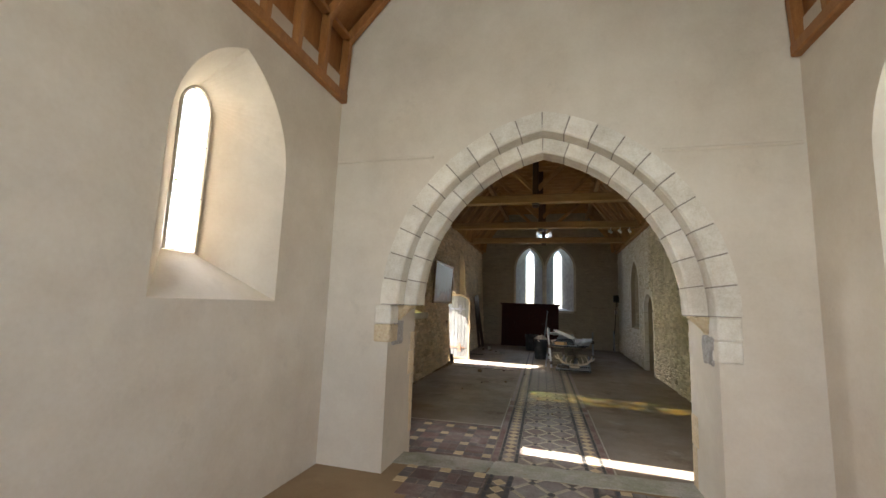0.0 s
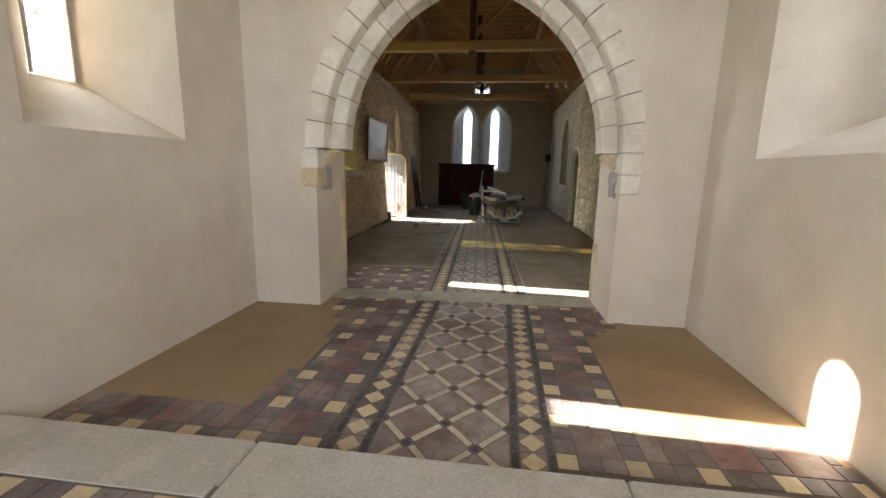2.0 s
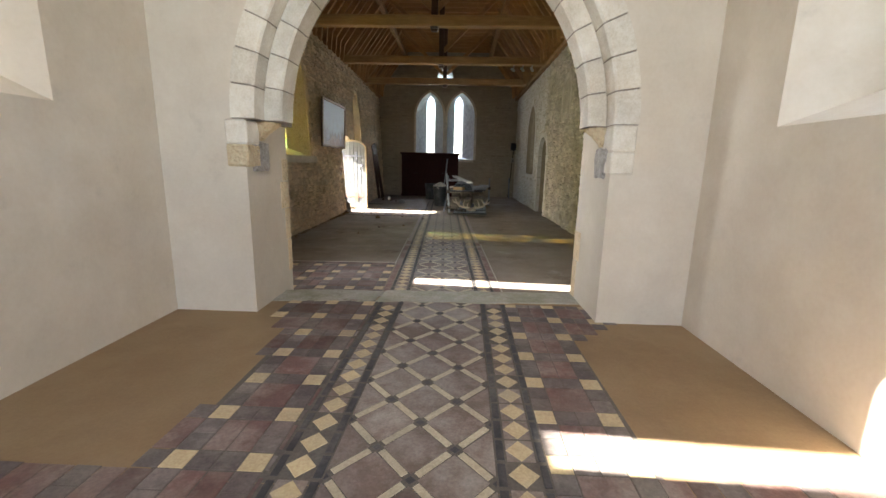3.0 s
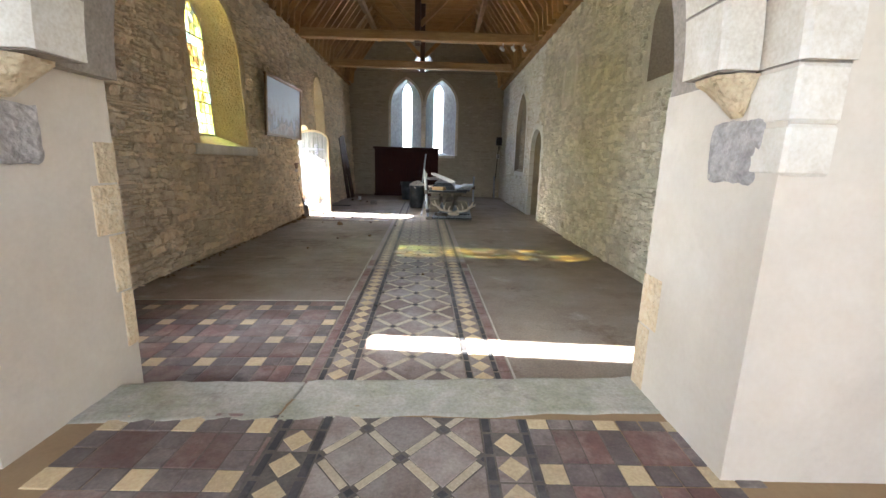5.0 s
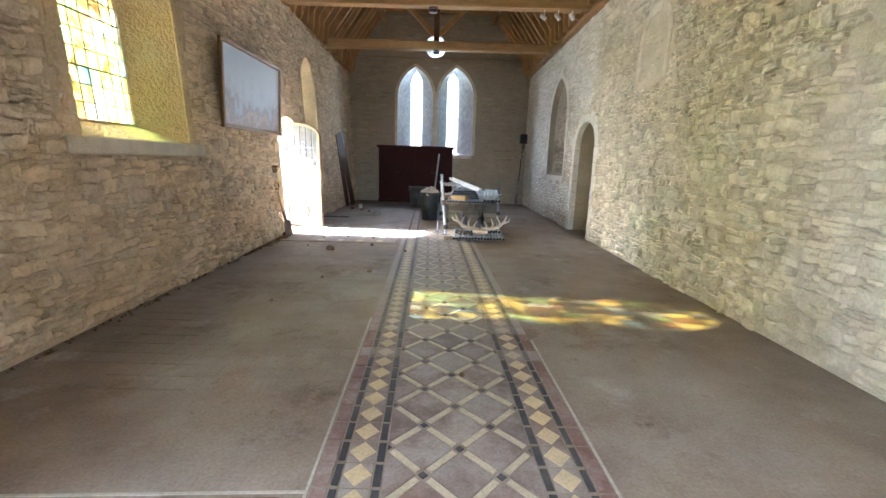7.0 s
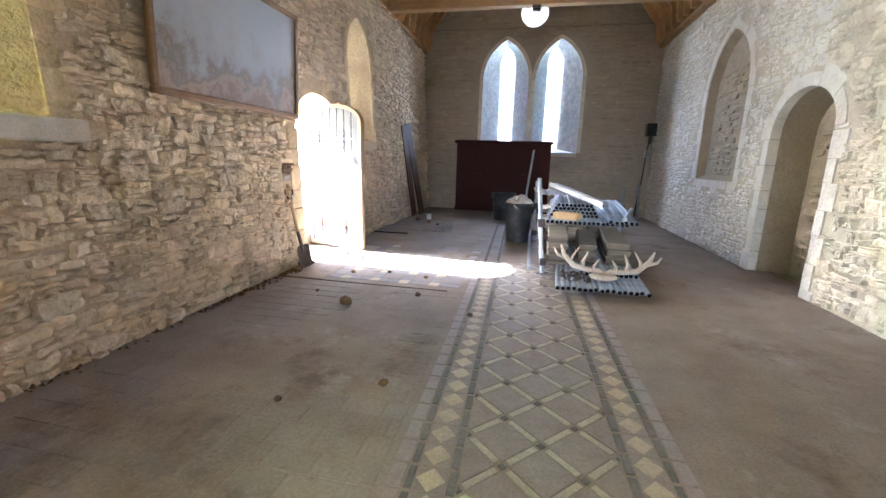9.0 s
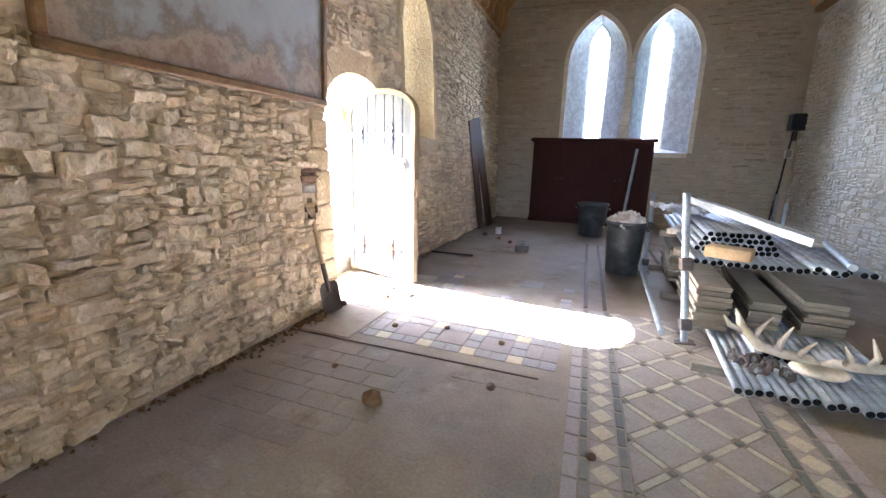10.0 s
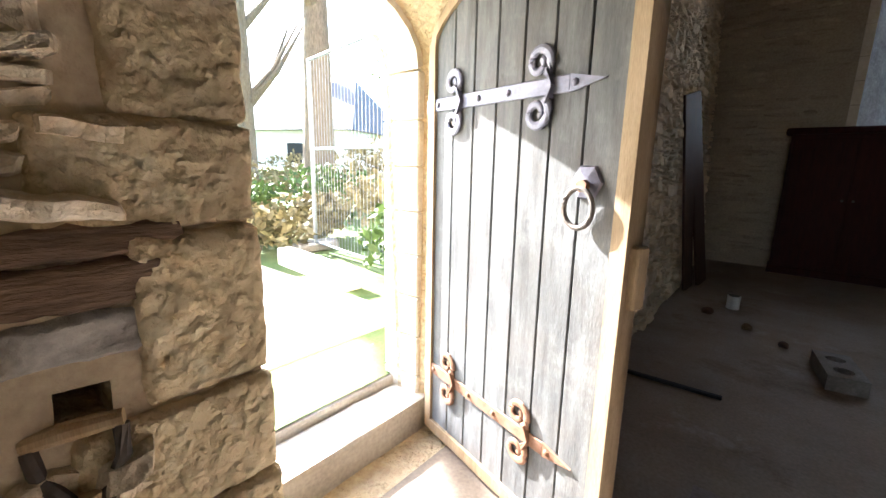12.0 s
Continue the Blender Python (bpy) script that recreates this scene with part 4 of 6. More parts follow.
def voussoirs(r0, r1, y0, y1, count, seed):
    rv = random.Random(seed)
    for s in (1, -1):
        end0 = math.acos(OFF / r1)
        cuts = [end0 * k / count for k in range(count + 1)]
        for a, b in zip(cuts, cuts[1:]):
            g = 0.0035
            n = 4
            vs = []
            pr = rv.uniform(-0.003, 0.003)
            ch = 0.018
            ring = []
            for k in range(n + 1):
                t = a + g + (b - a - 2 * g) * k / n
                tin = min(t, math.acos(OFF / r0)) if b >= end0 - 1e-6 else t
                ring.append((tin, t))
            for y, i, o in ((y0 + pr, r0 + ch, r1), (y0 + pr + ch, r0, r1), (y1, r0, r1)):
                for tin, t in ring:
                    vs.append((s * (-OFF + i * math.cos(tin)) + 0.04, y, SPRING + i * math.sin(tin)))
                    vs.append((s * (-OFF + o * math.cos(t)) + 0.04, y, SPRING + o * math.sin(t)))
            m = 2 * (n + 1)
            fs = []
            for k in range(n):
                p = 2 * k
                fs.append((p, p + 2, p + 3, p + 1))
                for L in (0, m):
                    fs.append((L + p, L + m + p, L + m + p + 2, L + p + 2))
                    fs.append((L + p + 1, L + p + 3, L + m + p + 3, L + m + p + 1))
                fs.append((2 * m + p, 2 * m + p + 1, 2 * m + p + 3, 2 * m + p + 2))
            for e in (0, m - 2):
                for L in (0, m):
                    fs.append((L + e, L + e + 1, L + m + e + 1, L + m + e))
            ob = solid("voussoir", vs, fs, M_DRESSED, chancel_arch)
            bm = bmesh.new()
            bm.from_mesh(ob.data)
            bmesh.ops.recalc_face_normals(bm, faces=bm.faces)
            bm.to_mesh(ob.data)
            bm.free()


def joint_ring(r0, r1, y0, y1):
    """The mortar behind the arch stones."""
    for s in (1, -1):
        n = 24
        vs = []
        for y in (y0, y1):
            for k in range(n + 1):
                for r in (r0, r1):
                    t = math.acos(OFF / r) * k / n
                    vs.append((s * (-OFF + r * math.cos(t)) + 0.04, y, SPRING + r * math.sin(t)))
        m = 2 * (n + 1)
        fs = []
        for k in range(n):
            p = 2 * k
            fs += [(p, p + 2, p + 3, p + 1), (m + p, m + p + 1, m + p + 3, m + p + 2), (p, m + p, m + p + 2, p + 2), (p + 1, p + 3, m + p + 3, m + p + 1)]
        fs += [(0, 1, m + 1, m), (m - 2, m - 1, 2 * m - 1, 2 * m - 2)]
        solid("arch_mortar", vs, fs, M_JOINT, chancel_arch)


voussoirs(R_MID, R_OUT - 0.002, 4.580, 4.86, 10, 3)
voussoirs(R_IN, R_MID - 0.004, 4.76, 5.00, 9, 4)
joint_ring(R_MID + 0.008, R_OUT - 0.006, 4.597, 5.36)
joint_ring(R_IN + 0.008, R_MID - 0.004, 4.775, 4.99)


def corbel(s, x):
    """Moulded impost, worn block and corbel under the orders; s: 1 to the right."""
    c = empty("arch_corbel", pose(x, 0, 0), "worn limestone corbel and impost carrying the arch", "corbel", kind="structure")
    lo, hi = sorted((-0.014 * s, 0.160 * s))
    part("block", box(lo, 4.583, SPRING - 0.19, hi, 4.80, SPRING - 0.004, bevel=0.012), M_DRESSED, c)
    part("block", box(lo, 4.585, SPRING - 0.365, hi, 4.80, SPRING - 0.194, bevel=0.012), M_DRESSED_OLD if s < 0 else M_DRESSED, c)
    bm_ = bmesh.new()
    rings = []
    for z_, x_, y0_, y1_ in ((-0.004, -0.140, 4.762, 4.995), (-0.024, -0.138, 4.765, 4.99), (-0.06, -0.10, 4.78, 4.96), (-0.105, -0.060, 4.80, 4.92), (-0.15, -0.02, 4.82, 4.88)):
        rings.append([bm_.verts.new((x__ * s, y__, SPRING + z_)) for x__, y__ in ((0.03, y0_), (x_ * 0.6, y0_), (x_, y0_ + 0.05), (x_, y1_ - 0.05), (x_ * 0.6, y1_), (0.03, y1_))])
    for r0, r1 in zip(rings, rings[1:]):
        for k in range(6):
            bm_.faces.new((r0[k], r0[(k + 1) % 6], r1[(k + 1) % 6], r1[k]))
    bm_.faces.new(rings[0])
    bm_.faces.new(rings[-1][::-1])
    bmesh.ops.subdivide_edges(bm_, edges=bm_.edges[:], cuts=2, use_grid_fill=True)
    for v_ in bm_.verts:
        v_.co += Vector((1, 1, 1)) * (0.008 * noise.noise(v_.co * 22)) if v_.co.z < SPRING - 0.02 else Vector()
    bmesh.ops.recalc_face_normals(bm_, faces=bm_.faces[:])
    part("corbel_cup", bm_, M_DRESSED_OLD, c, "broken ochre-stained corbel cup")
    lo, hi = sorted(((-0.020 if s > 0 else -0.006) * s, 0.06 * s))
    part("broken_patch", rough_block(lo, 4.70, SPRING - 0.40, hi, 4.98, SPRING - 0.165, 41 + s, 0.012, 9), M_BROKEN, c, "hacked grey stone face")
    return c


corbel(-1, -1.41)
corbel(1, 1.43)
# exposed old stone at the nave edge of the jambs
for x, s, rows_j in ((JL, 1, ((0.30, 0.31, 0.07), (0.62, 0.30, 0.10), (0.93, 0.25, 0.17), (1.19, 0.2, 0.12))), (JR, -1, ((0.12, 0.36, 0.11), (0.49, 0.28, 0.17)))):
    for z, h, w in rows_j:
        lo, hi = sorted((x - 0.01 * s, x + 0.006 * s))
        part("jamb_stone", box(lo, 5.375 - w, z, hi, 5.386, z + h, bevel=0.004), M_DRESSED_OLD, wall_arch, "ochre stone left bare at the jamb's edge")
part("string_course", box(-2.1, 4.585, 3.17, -1.02, 4.62, 3.20, bevel=0.008), M_PLASTER, wall_arch)
part("string_course", box(1.05, 4.585, 3.10, 2.1, 4.62, 3.13, bevel=0.008), M_PLASTER, wall_arch)

# chancel ceiling: plate, ashlar posts and boards, rafters and boards
ceiling = bmesh.new()
for s, x in ((1, CL), (-1, CR)):
    add_box(ceiling, *sorted((x - 0.02 * s, x + 0.07 * s))[:1], CB, PLATE, sorted((x - 0.02 * s, x + 0.07 * s))[1], ARCH_Y - 0.004, PLATE + 0.11, bevel=0.012)
    add_box(ceiling, *sorted((x - 0.06 * s, x - 0.02 * s))[:1], CB, PLATE + 0.05, sorted((x - 0.06 * s, x - 0.02 * s))[1], ARCH_Y - 0.004, PLATE + 0.80)
    y = ARCH_Y - 0.05
    while y > CB:
        join(ceiling, beam((x + 0.02 * s, y, PLATE + 0.10), (x + 0.05 * s, y, PLATE + 0.76), 0.07, 0.09, 0.006, up=(1, 0, 0)))
        join(ceiling, beam((x + 0.04 * s, y, PLATE + 0.70), (0.0, y, PLATE + 3.0), 0.07, 0.10, 0.006))
        y -= 0.42
    join(ceiling, beam((x - 0.02 * s, (CB + ARCH_Y) / 2, PLATE + 0.80), (0.0, (CB + ARCH_Y) / 2, PLATE + 3.16), ARCH_Y - CB - 0.01, 0.03, 0))
    join(ceiling, beam((x + 0.05 * s, CB, PLATE + 0.74), (x + 0.05 * s, ARCH_Y - 0.004, PLATE + 0.74), 0.09, 0.05, 0.006))
ceiling_chancel = tagged(part("ceiling_chancel", ceiling, M_CEIL), "varnished pine boarded ceiling with posts and rafters", "ceiling", kind="structure")

# ---------------------------------------------------------------- nave roof
roof = bmesh.new()
dx_l, dx_r = RIDGE_X + 3.42, 2.78 - RIDGE_X
y = 5.55
boards = bmesh.new()
collars = bmesh.new()
while y < 20.0:
    for x in (-3.40, 2.78):
        join(roof, beam((x, y, EAVES), (RIDGE_X, y, RIDGE_Z), 0.075, 0.12, 0.006))
        s = 1 if x < 0 else -1
        join(roof, beam((x + 0.30 * s, y, EAVES + 0.03), (x + 0.36 * s, y, EAVES + 0.52), 0.07, 0.09, 0.006, up=(1, 0, 0)))
    t = (6.05 - EAVES) / (RIDGE_Z - EAVES)
    join(collars, beam((-3.40 + (RIDGE_X + 3.40) * t, y + 0.06, 6.05), (2.78 + (RIDGE_X - 2.78) * t, y + 0.06, 6.05), 0.05, 0.15, 0.006))
    y += 0.385
for x in (-3.52, 2.90):
    join(boards, beam((x, 12.7, EAVES - 0.02), (RIDGE_X, 12.7, RIDGE_Z + 0.10), 14.9, 0.03, 0))
    s = 1 if x < 0 else -1
    join(roof, beam((x + 0.22 * s, 5.4, EAVES + 0.03), (x + 0.22 * s, 20.04, EAVES + 0.03), 0.20, 0.10, 0.01))
    for t in (0.42,):
        px, pz = x + (RIDGE_X - x) * t + 0.10 * s, EAVES + (RIDGE_Z - EAVES) * t - 0.12
        join(roof, beam((px, 5.4, pz), (px, 20.04, pz), 0.13, 0.17, 0.01))
roof_nave = tagged(part("ceiling_nave_boards", boards, M_BOARD), "dark boards over the open nave roof", "roof", kind="structure")
tagged(part("ceiling_nave_rafters", roof, M_RAFTER), "brown rafters, ashlars and purlins of the open roof", "rafters", kind="structure")
tagged(part("ceiling_nave_collars", collars, M_COLLAR), "orange-brown collars between the rafters", "rafters", kind="structure")


def truss(y):
    t = empty("roof_truss", pose(0, y, 0), "king-post roof truss with a pale oak tie beam", "roof truss", "trusses of the nave roof")
    part("tie_beam", box(-3.34, -0.10, 4.19, 2.76, 0.10, 4.40, bevel=0.018), M_OAK, t, "pale sawn oak tie beam")
    part("king_post", box(RIDGE_X - 0.07, -0.065, 4.10, RIDGE_X + 0.07, 0.065, 8.1, bevel=0.012), M_DARKWOOD, t, "dark king post with its foot below the tie")
    for s, x in ((1, -3.30), (-1, 2.72)):
        part("principal_rafter", beam((x + 0.05 * s, 0, 4.30), (RIDGE_X - 0.05 * s, 0, 8.05), 0.12, 0.17, 0.012), M_RAFTER, t)
        part("strut", beam((RIDGE_X - 0.06 * s, 0, 4.55), (RIDGE_X + (x - RIDGE_X) * 0.52, 0, 6.0), 0.09, 0.11, 0.01), M_RAFTER, t)
    part("iron_strap", box(RIDGE_X - 0.08, -0.115, 4.14, RIDGE_X + 0.08, 0.115, 4.17, bevel=0.004), M_STEEL, t)
    return t


first_truss = truss(7.4)
for y in (10.7, 14.0, 17.05):
    copy_thing(first_truss, pose(0, y, 0))

# ---------------------------------------------------------------- floors
floor = solid("floor", [(-3.3, 5.3, 0), (3.0, 5.3, 0), (3.0, 20.3, 0), (-3.3, 20.3, 0), (-3.3, 5.3, -0.2), (3.0, 5.3, -0.2), (3.0, 20.3, -0.2), (-3.3, 20.3, -0.2)],
              [(0, 1, 2, 3), (7, 6, 5, 4), (0, 4, 5, 1), (1, 5, 6, 2), (2, 6, 7, 3), (3, 7, 4, 0)], M_FLOOR)
tagged(floor, "worn grey-brown dusty nave floor", "floor", kind="structure")
CZ = 0.115
chancel_floor = part("floor_chancel", box(-2.2, 1.9, -0.2, 2.2, 5.12, CZ, bevel=0), M_SCREED)
tagged(chancel_floor, "tan screeded chancel floor beside the tiles", "floor", kind="structure")
sanctuary = part("floor_sanctuary", box(-2.2, CB - 0.1, -0.2, 2.2, 2.0, 0.262, bevel=0), M_T_BED)
tagged(sanctuary, "raised tiled sanctuary floor", "floor", kind="structure")
step_1 = empty("step_sanctuary", Matrix.Identity(4), "pale stone step up to the sanctuary", "step", kind="structure")
for x0, x1 in ((-2.11, -0.72), (-0.715, 0.9), (0.905, 2.12)):
    part("step_stone", box(x0, 1.93, 0.1, x1, 2.285, 0.266, bevel=0.012), M_SLAB, step_1)
step_2 = empty("step_nave", Matrix.Identity(4), "mossy stone step down into the nave", "step", kind="structure")
for x0, x1 in ((-1.50, -0.475), (-0.468, 1.50)):
    b = rough_block(x0, 4.97, -0.15, x1, 5.335, CZ + 0.007, 7 * x1, 0.007, 22)
    for v_ in b.verts:                                # worn unevenly along both edges, a slanting joint
        v_.co.y += 0.03 * noise.noise((v_.co.x * 3.0, 1.0 if v_.co.y < 5.15 else 7.0, 0))
        v_.co.x += 0.18 * (v_.co.y - 5.15) if abs(v_.co.x + 0.47) < 0.03 else 0
    ob = part("step_stone", b, M_THRESH, step_2, smooth=True)
    ob.matrix_basis = Matrix.Translation((0, 5.15, 0)) @ Matrix.Rotation(0.062, 4, "Z") @ Matrix.Translation((0, -5.15, 0))

# ---------------------------------------------------------------- tiled pavements
P = 0.176                                     # half the diagonal of a lattice diamond
nave_mid = lambda y: 0.07 - 0.034 * (y - 6.9)
chan_mid = lambda y: 0.095 + 0.018 * (y - 2.75)


class Pavement:
    """Gathers flat pieces; those in the stretch single are objects, the others are joined by material."""

    def __init__(self, owner, z, single, seed):
        self.owner, self.z, self.single, self.rest, self.rnd, self.count = owner, z, single, {}, random.Random(seed), 0

    def lay(self, name, poly, material, big=False, gap=0.003, lift=0.0):
        if len(poly) < 3:
            return
        poly = inset(poly, gap)
        a = abs(sum(p[0] * q[1] - q[0] * p[1] for p, q in zip(poly, poly[1:] + poly[:1]))) / 2
        if a < 0.0002:
            return
        z1 = self.z + 0.005 + lift + self.rnd.uniform(-0.0012, 0.0012)
        vs, fs = prism(poly, self.z - 0.003, z1, 0.0025)
        cx, cy = poly[0]
        if big and self.count < 290 and self.single(cx, cy):
            self.count += 1
            solid(name, vs, fs, material, self.owner)
        else:
            V, F = self.rest.setdefault((name, material), ([], []))
            base = len(V)
            V += vs
            F += [tuple(base + k for k in f) for f in fs]

    def done(self):
        for (name, material), (V, F) in self.rest.items():
            tagged(solid(name + "_field", V, F, material, self.owner), kind="stuff")


def lattice(pv, mid, y0, y1, red, py, node, dust=99.0):
    """The middle strip: diamonds in cream strips, between dark lines and chains of buff squares."""
    n = int((y1 - y0) / py) + 4
    first = node - 2 * py * math.ceil((node - y0) / (2 * py) + 1)
    w = 0.019
    worn = {M_T_BRN: M_T_BRN_D, M_T_BLACK: M_T_BLACK_D, M_T_CREAM: M_T_CREAM_D, M_T_YEL: M_T_YEL_D, M_T_RED: M_T_RED_D}
    age = lambda m_, y_: worn[m_] if y_ > dust + 0.5 * math.sin(y_ * 9) else m_

    def put(name, pts, material, big=False, lift=0.0):
        q = clip(clip(clip(clip(pts, 0, -2 * P, False), 0, 2 * P, True), 1, y0, False), 1, y1, True) if pts else []
        q = [(u + mid(v), v) for u, v in q]
        if q:
            pv.lay(name, q, age(material, q[0][1]), big, 0.002, lift)
    for j in range(-1, n + 1):
        for i in range(-3, 4):
            u, v = i * P, first + j * py
            if (i + j) % 2:
                r = P - w * 1.45
                put("diamond_tile", [(u - r, v), (u, v - r * py / P), (u + r, v), (u, v + r * py / P)], M_T_BRN, True)
            else:
                put("corner_tile", [(u - w * 1.35, v), (u, v - w * 1.35), (u + w * 1.35, v), (u, v + w * 1.35)], M_T_BLACK)
                for s in (1, -1):
                    a, b = (u, v), (u + s * P, v + py)
                    d = w / math.sqrt(2)
                    e = w * 0.95
                    put("cream_strip", [(a[0] + s * e - s * d, a[1] + e + d), (a[0] + s * e + s * d, a[1] + e - d),
                                        (b[0] - s * e + s * d, b[1] - e - d), (b[0] - s * e - s * d, b[1] - e + d)], M_T_CREAM)
    for s in (-1, 1):
        y = y0
        while y < y1 - 0.02:
            y2 = min(y + 0.152, y1)
            for a, b, m_ in ((2 * P + 0.004, 2 * P + 0.045, M_T_BLACK), (0.538, 0.575, M_T_BLACK)) + (((0.579, 0.650, M_T_RED),) if red else ()):
                a, b = sorted((s * a, s * b))
                pv.lay("border_tile", [(a + mid(y), y), (b + mid(y), y), (b + mid(y2), y2), (a + mid(y2), y2)], age(m_, y))
            a, b = sorted((s * 0.400, s * 0.534))
            pv.lay("border_bed", [(a + mid(y), y), (b + mid(y), y), (b + mid(y2), y2), (a + mid(y2), y2)], age(M_T_BRN, y), lift=-0.003)
            c, cy, r = s * 0.467 + mid(y + 0.076), y + 0.076, 0.068
            if y2 - y > 0.14:
                pv.lay("buff_square", [(c - r, cy), (c, cy - r * 1.08), (c + r, cy), (c, cy + r * 1.08)], age(M_T_YEL, y), True)
            y += 0.152


def chequer(pv, xs, ys, x0, x1, y0, y1, pitch_x, pitch_y, lost=None, dusty=False, skew=(0.0, 0.0)):
    """Buff squares at the crossings of grey bars, with red squares between."""
    YEL, GREY, RED = (M_T_YEL_D, M_T_GREY_D, M_T_RED_D) if dusty else (M_T_YEL, M_T_GREY, M_T_RED)
    q = pitch_x / 6
    r = pitch_y / 6

    def put(name, a, b, c, d, m_):
        p = [(max(a, x0), max(b, y0)), (min(c, x1), max(b, y0)), (min(c, x1), min(d, y1)), (max(a, x0), min(d, y1))]
        if p[1][0] - p[0][0] > 0.015 and p[2][1] - p[1][1] > 0.015 and not (lost and lost((a + c) / 2, (b + d) / 2)):
            pv.lay(name, [(u - skew[0] * (v - y1), v + skew[1] * (u - x1)) for u, v in p], m_, True)
    for x in xs:
        for y in ys:
            put("buff_tile", x - q, y - r, x + q, y + r, YEL)
            put("grey_tile", x + q, y - r, x + 3 * q, y + r, GREY)
            put("grey_tile", x + 3 * q, y - r, x + 5 * q, y + r, GREY)
            put("grey_tile", x - q, y + r, x + q, y + 3 * r, GREY)
            put("grey_tile", x - q, y + 3 * r, x + q, y + 5 * r, GREY)
            if rnd.random() < 0.5:
                put("red_tile", x + q, y + r, x + 5 * q, y + 5 * r, RED)
            else:
                put("red_tile", x + q, y + r, x + 3 * q, y + 5 * r, RED)
                put("red_tile", x + 3 * q, y + r, x + 5 * q, y + 5 * r, RED)


pv = Pavement(floor, 0.0, lambda x, y: y < 9.0, 11)
chequer(pv, [-0.645 - 0.328 * k for k in range(8)], [6.80 - 0.347 * k for k in range(6)], -2.74, -0.595, 5.37, 6.98, 0.328, 0.347, skew=(0.034, 0.05))
lattice(pv, nave_mid, 5.36, 13.85, True, 0.180, 6.575, 8.6)
chequer(pv, [-0.80 - 0.340 * k for k in range(7)], [12.58 + 0.36 * k for k in range(8)], -2.36, -0.86, 12.41, 14.6, 0.340, 0.36, dusty=True,
        lost=lambda x, y: y > 13.6 and noise.noise((x * 2.0, y * 2.0, 5.0)) > -0.08)
pv.done()
part("floor_batten", box(-2.86, 12.372, 0.0, -0.95, 12.388, 0.008, bevel=0.003), M_DARKWOOD, floor, "dark batten along the edge of the tiles")
# slabs added unseen; the two in the sun are pale to bounce light
for k, (y0, y1) in enumerate(((12.41, 13.05), (13.06, 13.62), (13.63, 14.25))):
    part("added_slab", box(-2.84, y0, -0.01, -2.37, y1, 0.006 + 0.001 * k, bevel=0.004), M_STEP if k else M_FLOOR, floor, "worn paving inside the door")
# bare bedding of the lost border further west
for s in (-1, 1):
    for o in (0.39, 0.56):
        a = Vector((nave_mid(13.9) + s * o, 13.9, 0.006))
        b = Vector((nave_mid(17.2) + s * o, 17.2, 0.006))
        part("floor_groove", beam(a, b, 0.036, 0.012, 0.002), M_DARKWOOD, floor, "dark line left by a lost border")
# pale mortar lines beside the tiles
for a, b in (((-2.72, 6.90), (-0.6, 7.005)), ((nave_mid(5.5) + 0.665, 5.5), (nave_mid(8.6) + 0.665, 8.6)), ((nave_mid(6.9) - 0.665, 6.9), (nave_mid(9.0) - 0.665, 9.0))):
    part("floor_mortar_line", beam((*a, 0.002), (*b, 0.002), 0.014, 0.006, 0.001), M_SLAB, floor, "pale line of mortar")

part("tile_bedding", box(-0.98, 2.72, CZ - 0.01, 1.14, 4.985, CZ + 0.0015, bevel=0), M_T_BED, chancel_floor, "dark bedding mortar between the tiles")
part("tile_bedding", box(-2.09, 2.29, CZ - 0.01, 2.10, 2.715, CZ + 0.0015, bevel=0), M_T_BED, chancel_floor)
pc = Pavement(chancel_floor, CZ, lambda x, y: True, 12)
chequer(pc, [-0.53 - 0.335 * k for k in range(6)], [2.485 + 0.345 * k for k in range(9)], -2.04, -0.45, 2.29, 4.985, 0.335, 0.345, skew=(-0.018, 0.0),
        lost=lambda x, y: x < -1.02 - 0.05 * math.sin(y * 3) - 0.3 * max(0, y - 4.1) and y > 2.74)
chequer(pc, [0.425 + 0.335 * k for k in range(7)], [2.55 + 0.345 * k for k in range(9)], 0.713, 2.11, 2.29, 4.985, 0.335, 0.345, skew=(-0.018, 0.0),
        lost=lambda x, y: x > 1.17 + 0.9 * max(0, y - 4.15) and y > 2.78)
lattice(pc, chan_mid, 2.29, 4.985, False, 0.193, 2.769)
pc.done()
ps = Pavement(sanctuary, 0.262, lambda x, y: False, 13)
chequer(ps, [-2.2 + 0.335 * k for k in range(14)], [-2.6 + 0.345 * k for k in range(14)], -2.1, 2.1, CB, 1.925, 0.335, 0.345)
ps.done()

# plain worn quarries between the two tiled fields
pq = Pavement(floor, 0.0, lambda x, y: False, 14)
y = 7.75
row = 0
while y < 12.25:
    x = -2.70 + (0.076 if row % 2 else 0)
    edge = nave_mid(y) - 0.69
    while x < edge - 0.02:
        if noise.noise((x * 0.9, y * 0.9, 3.0)) > -0.12:
            pq.lay("quarry_tile", [(x, y), (min(x + 0.228, edge), y), (min(x + 0.228, edge), y + 0.150), (x, y + 0.150)], M_QUARRY, gap=0.004, lift=-0.002)
        x += 0.231
    y += 0.153
    row += 1
pq.done()

# ---------------------------------------------------------------- windows


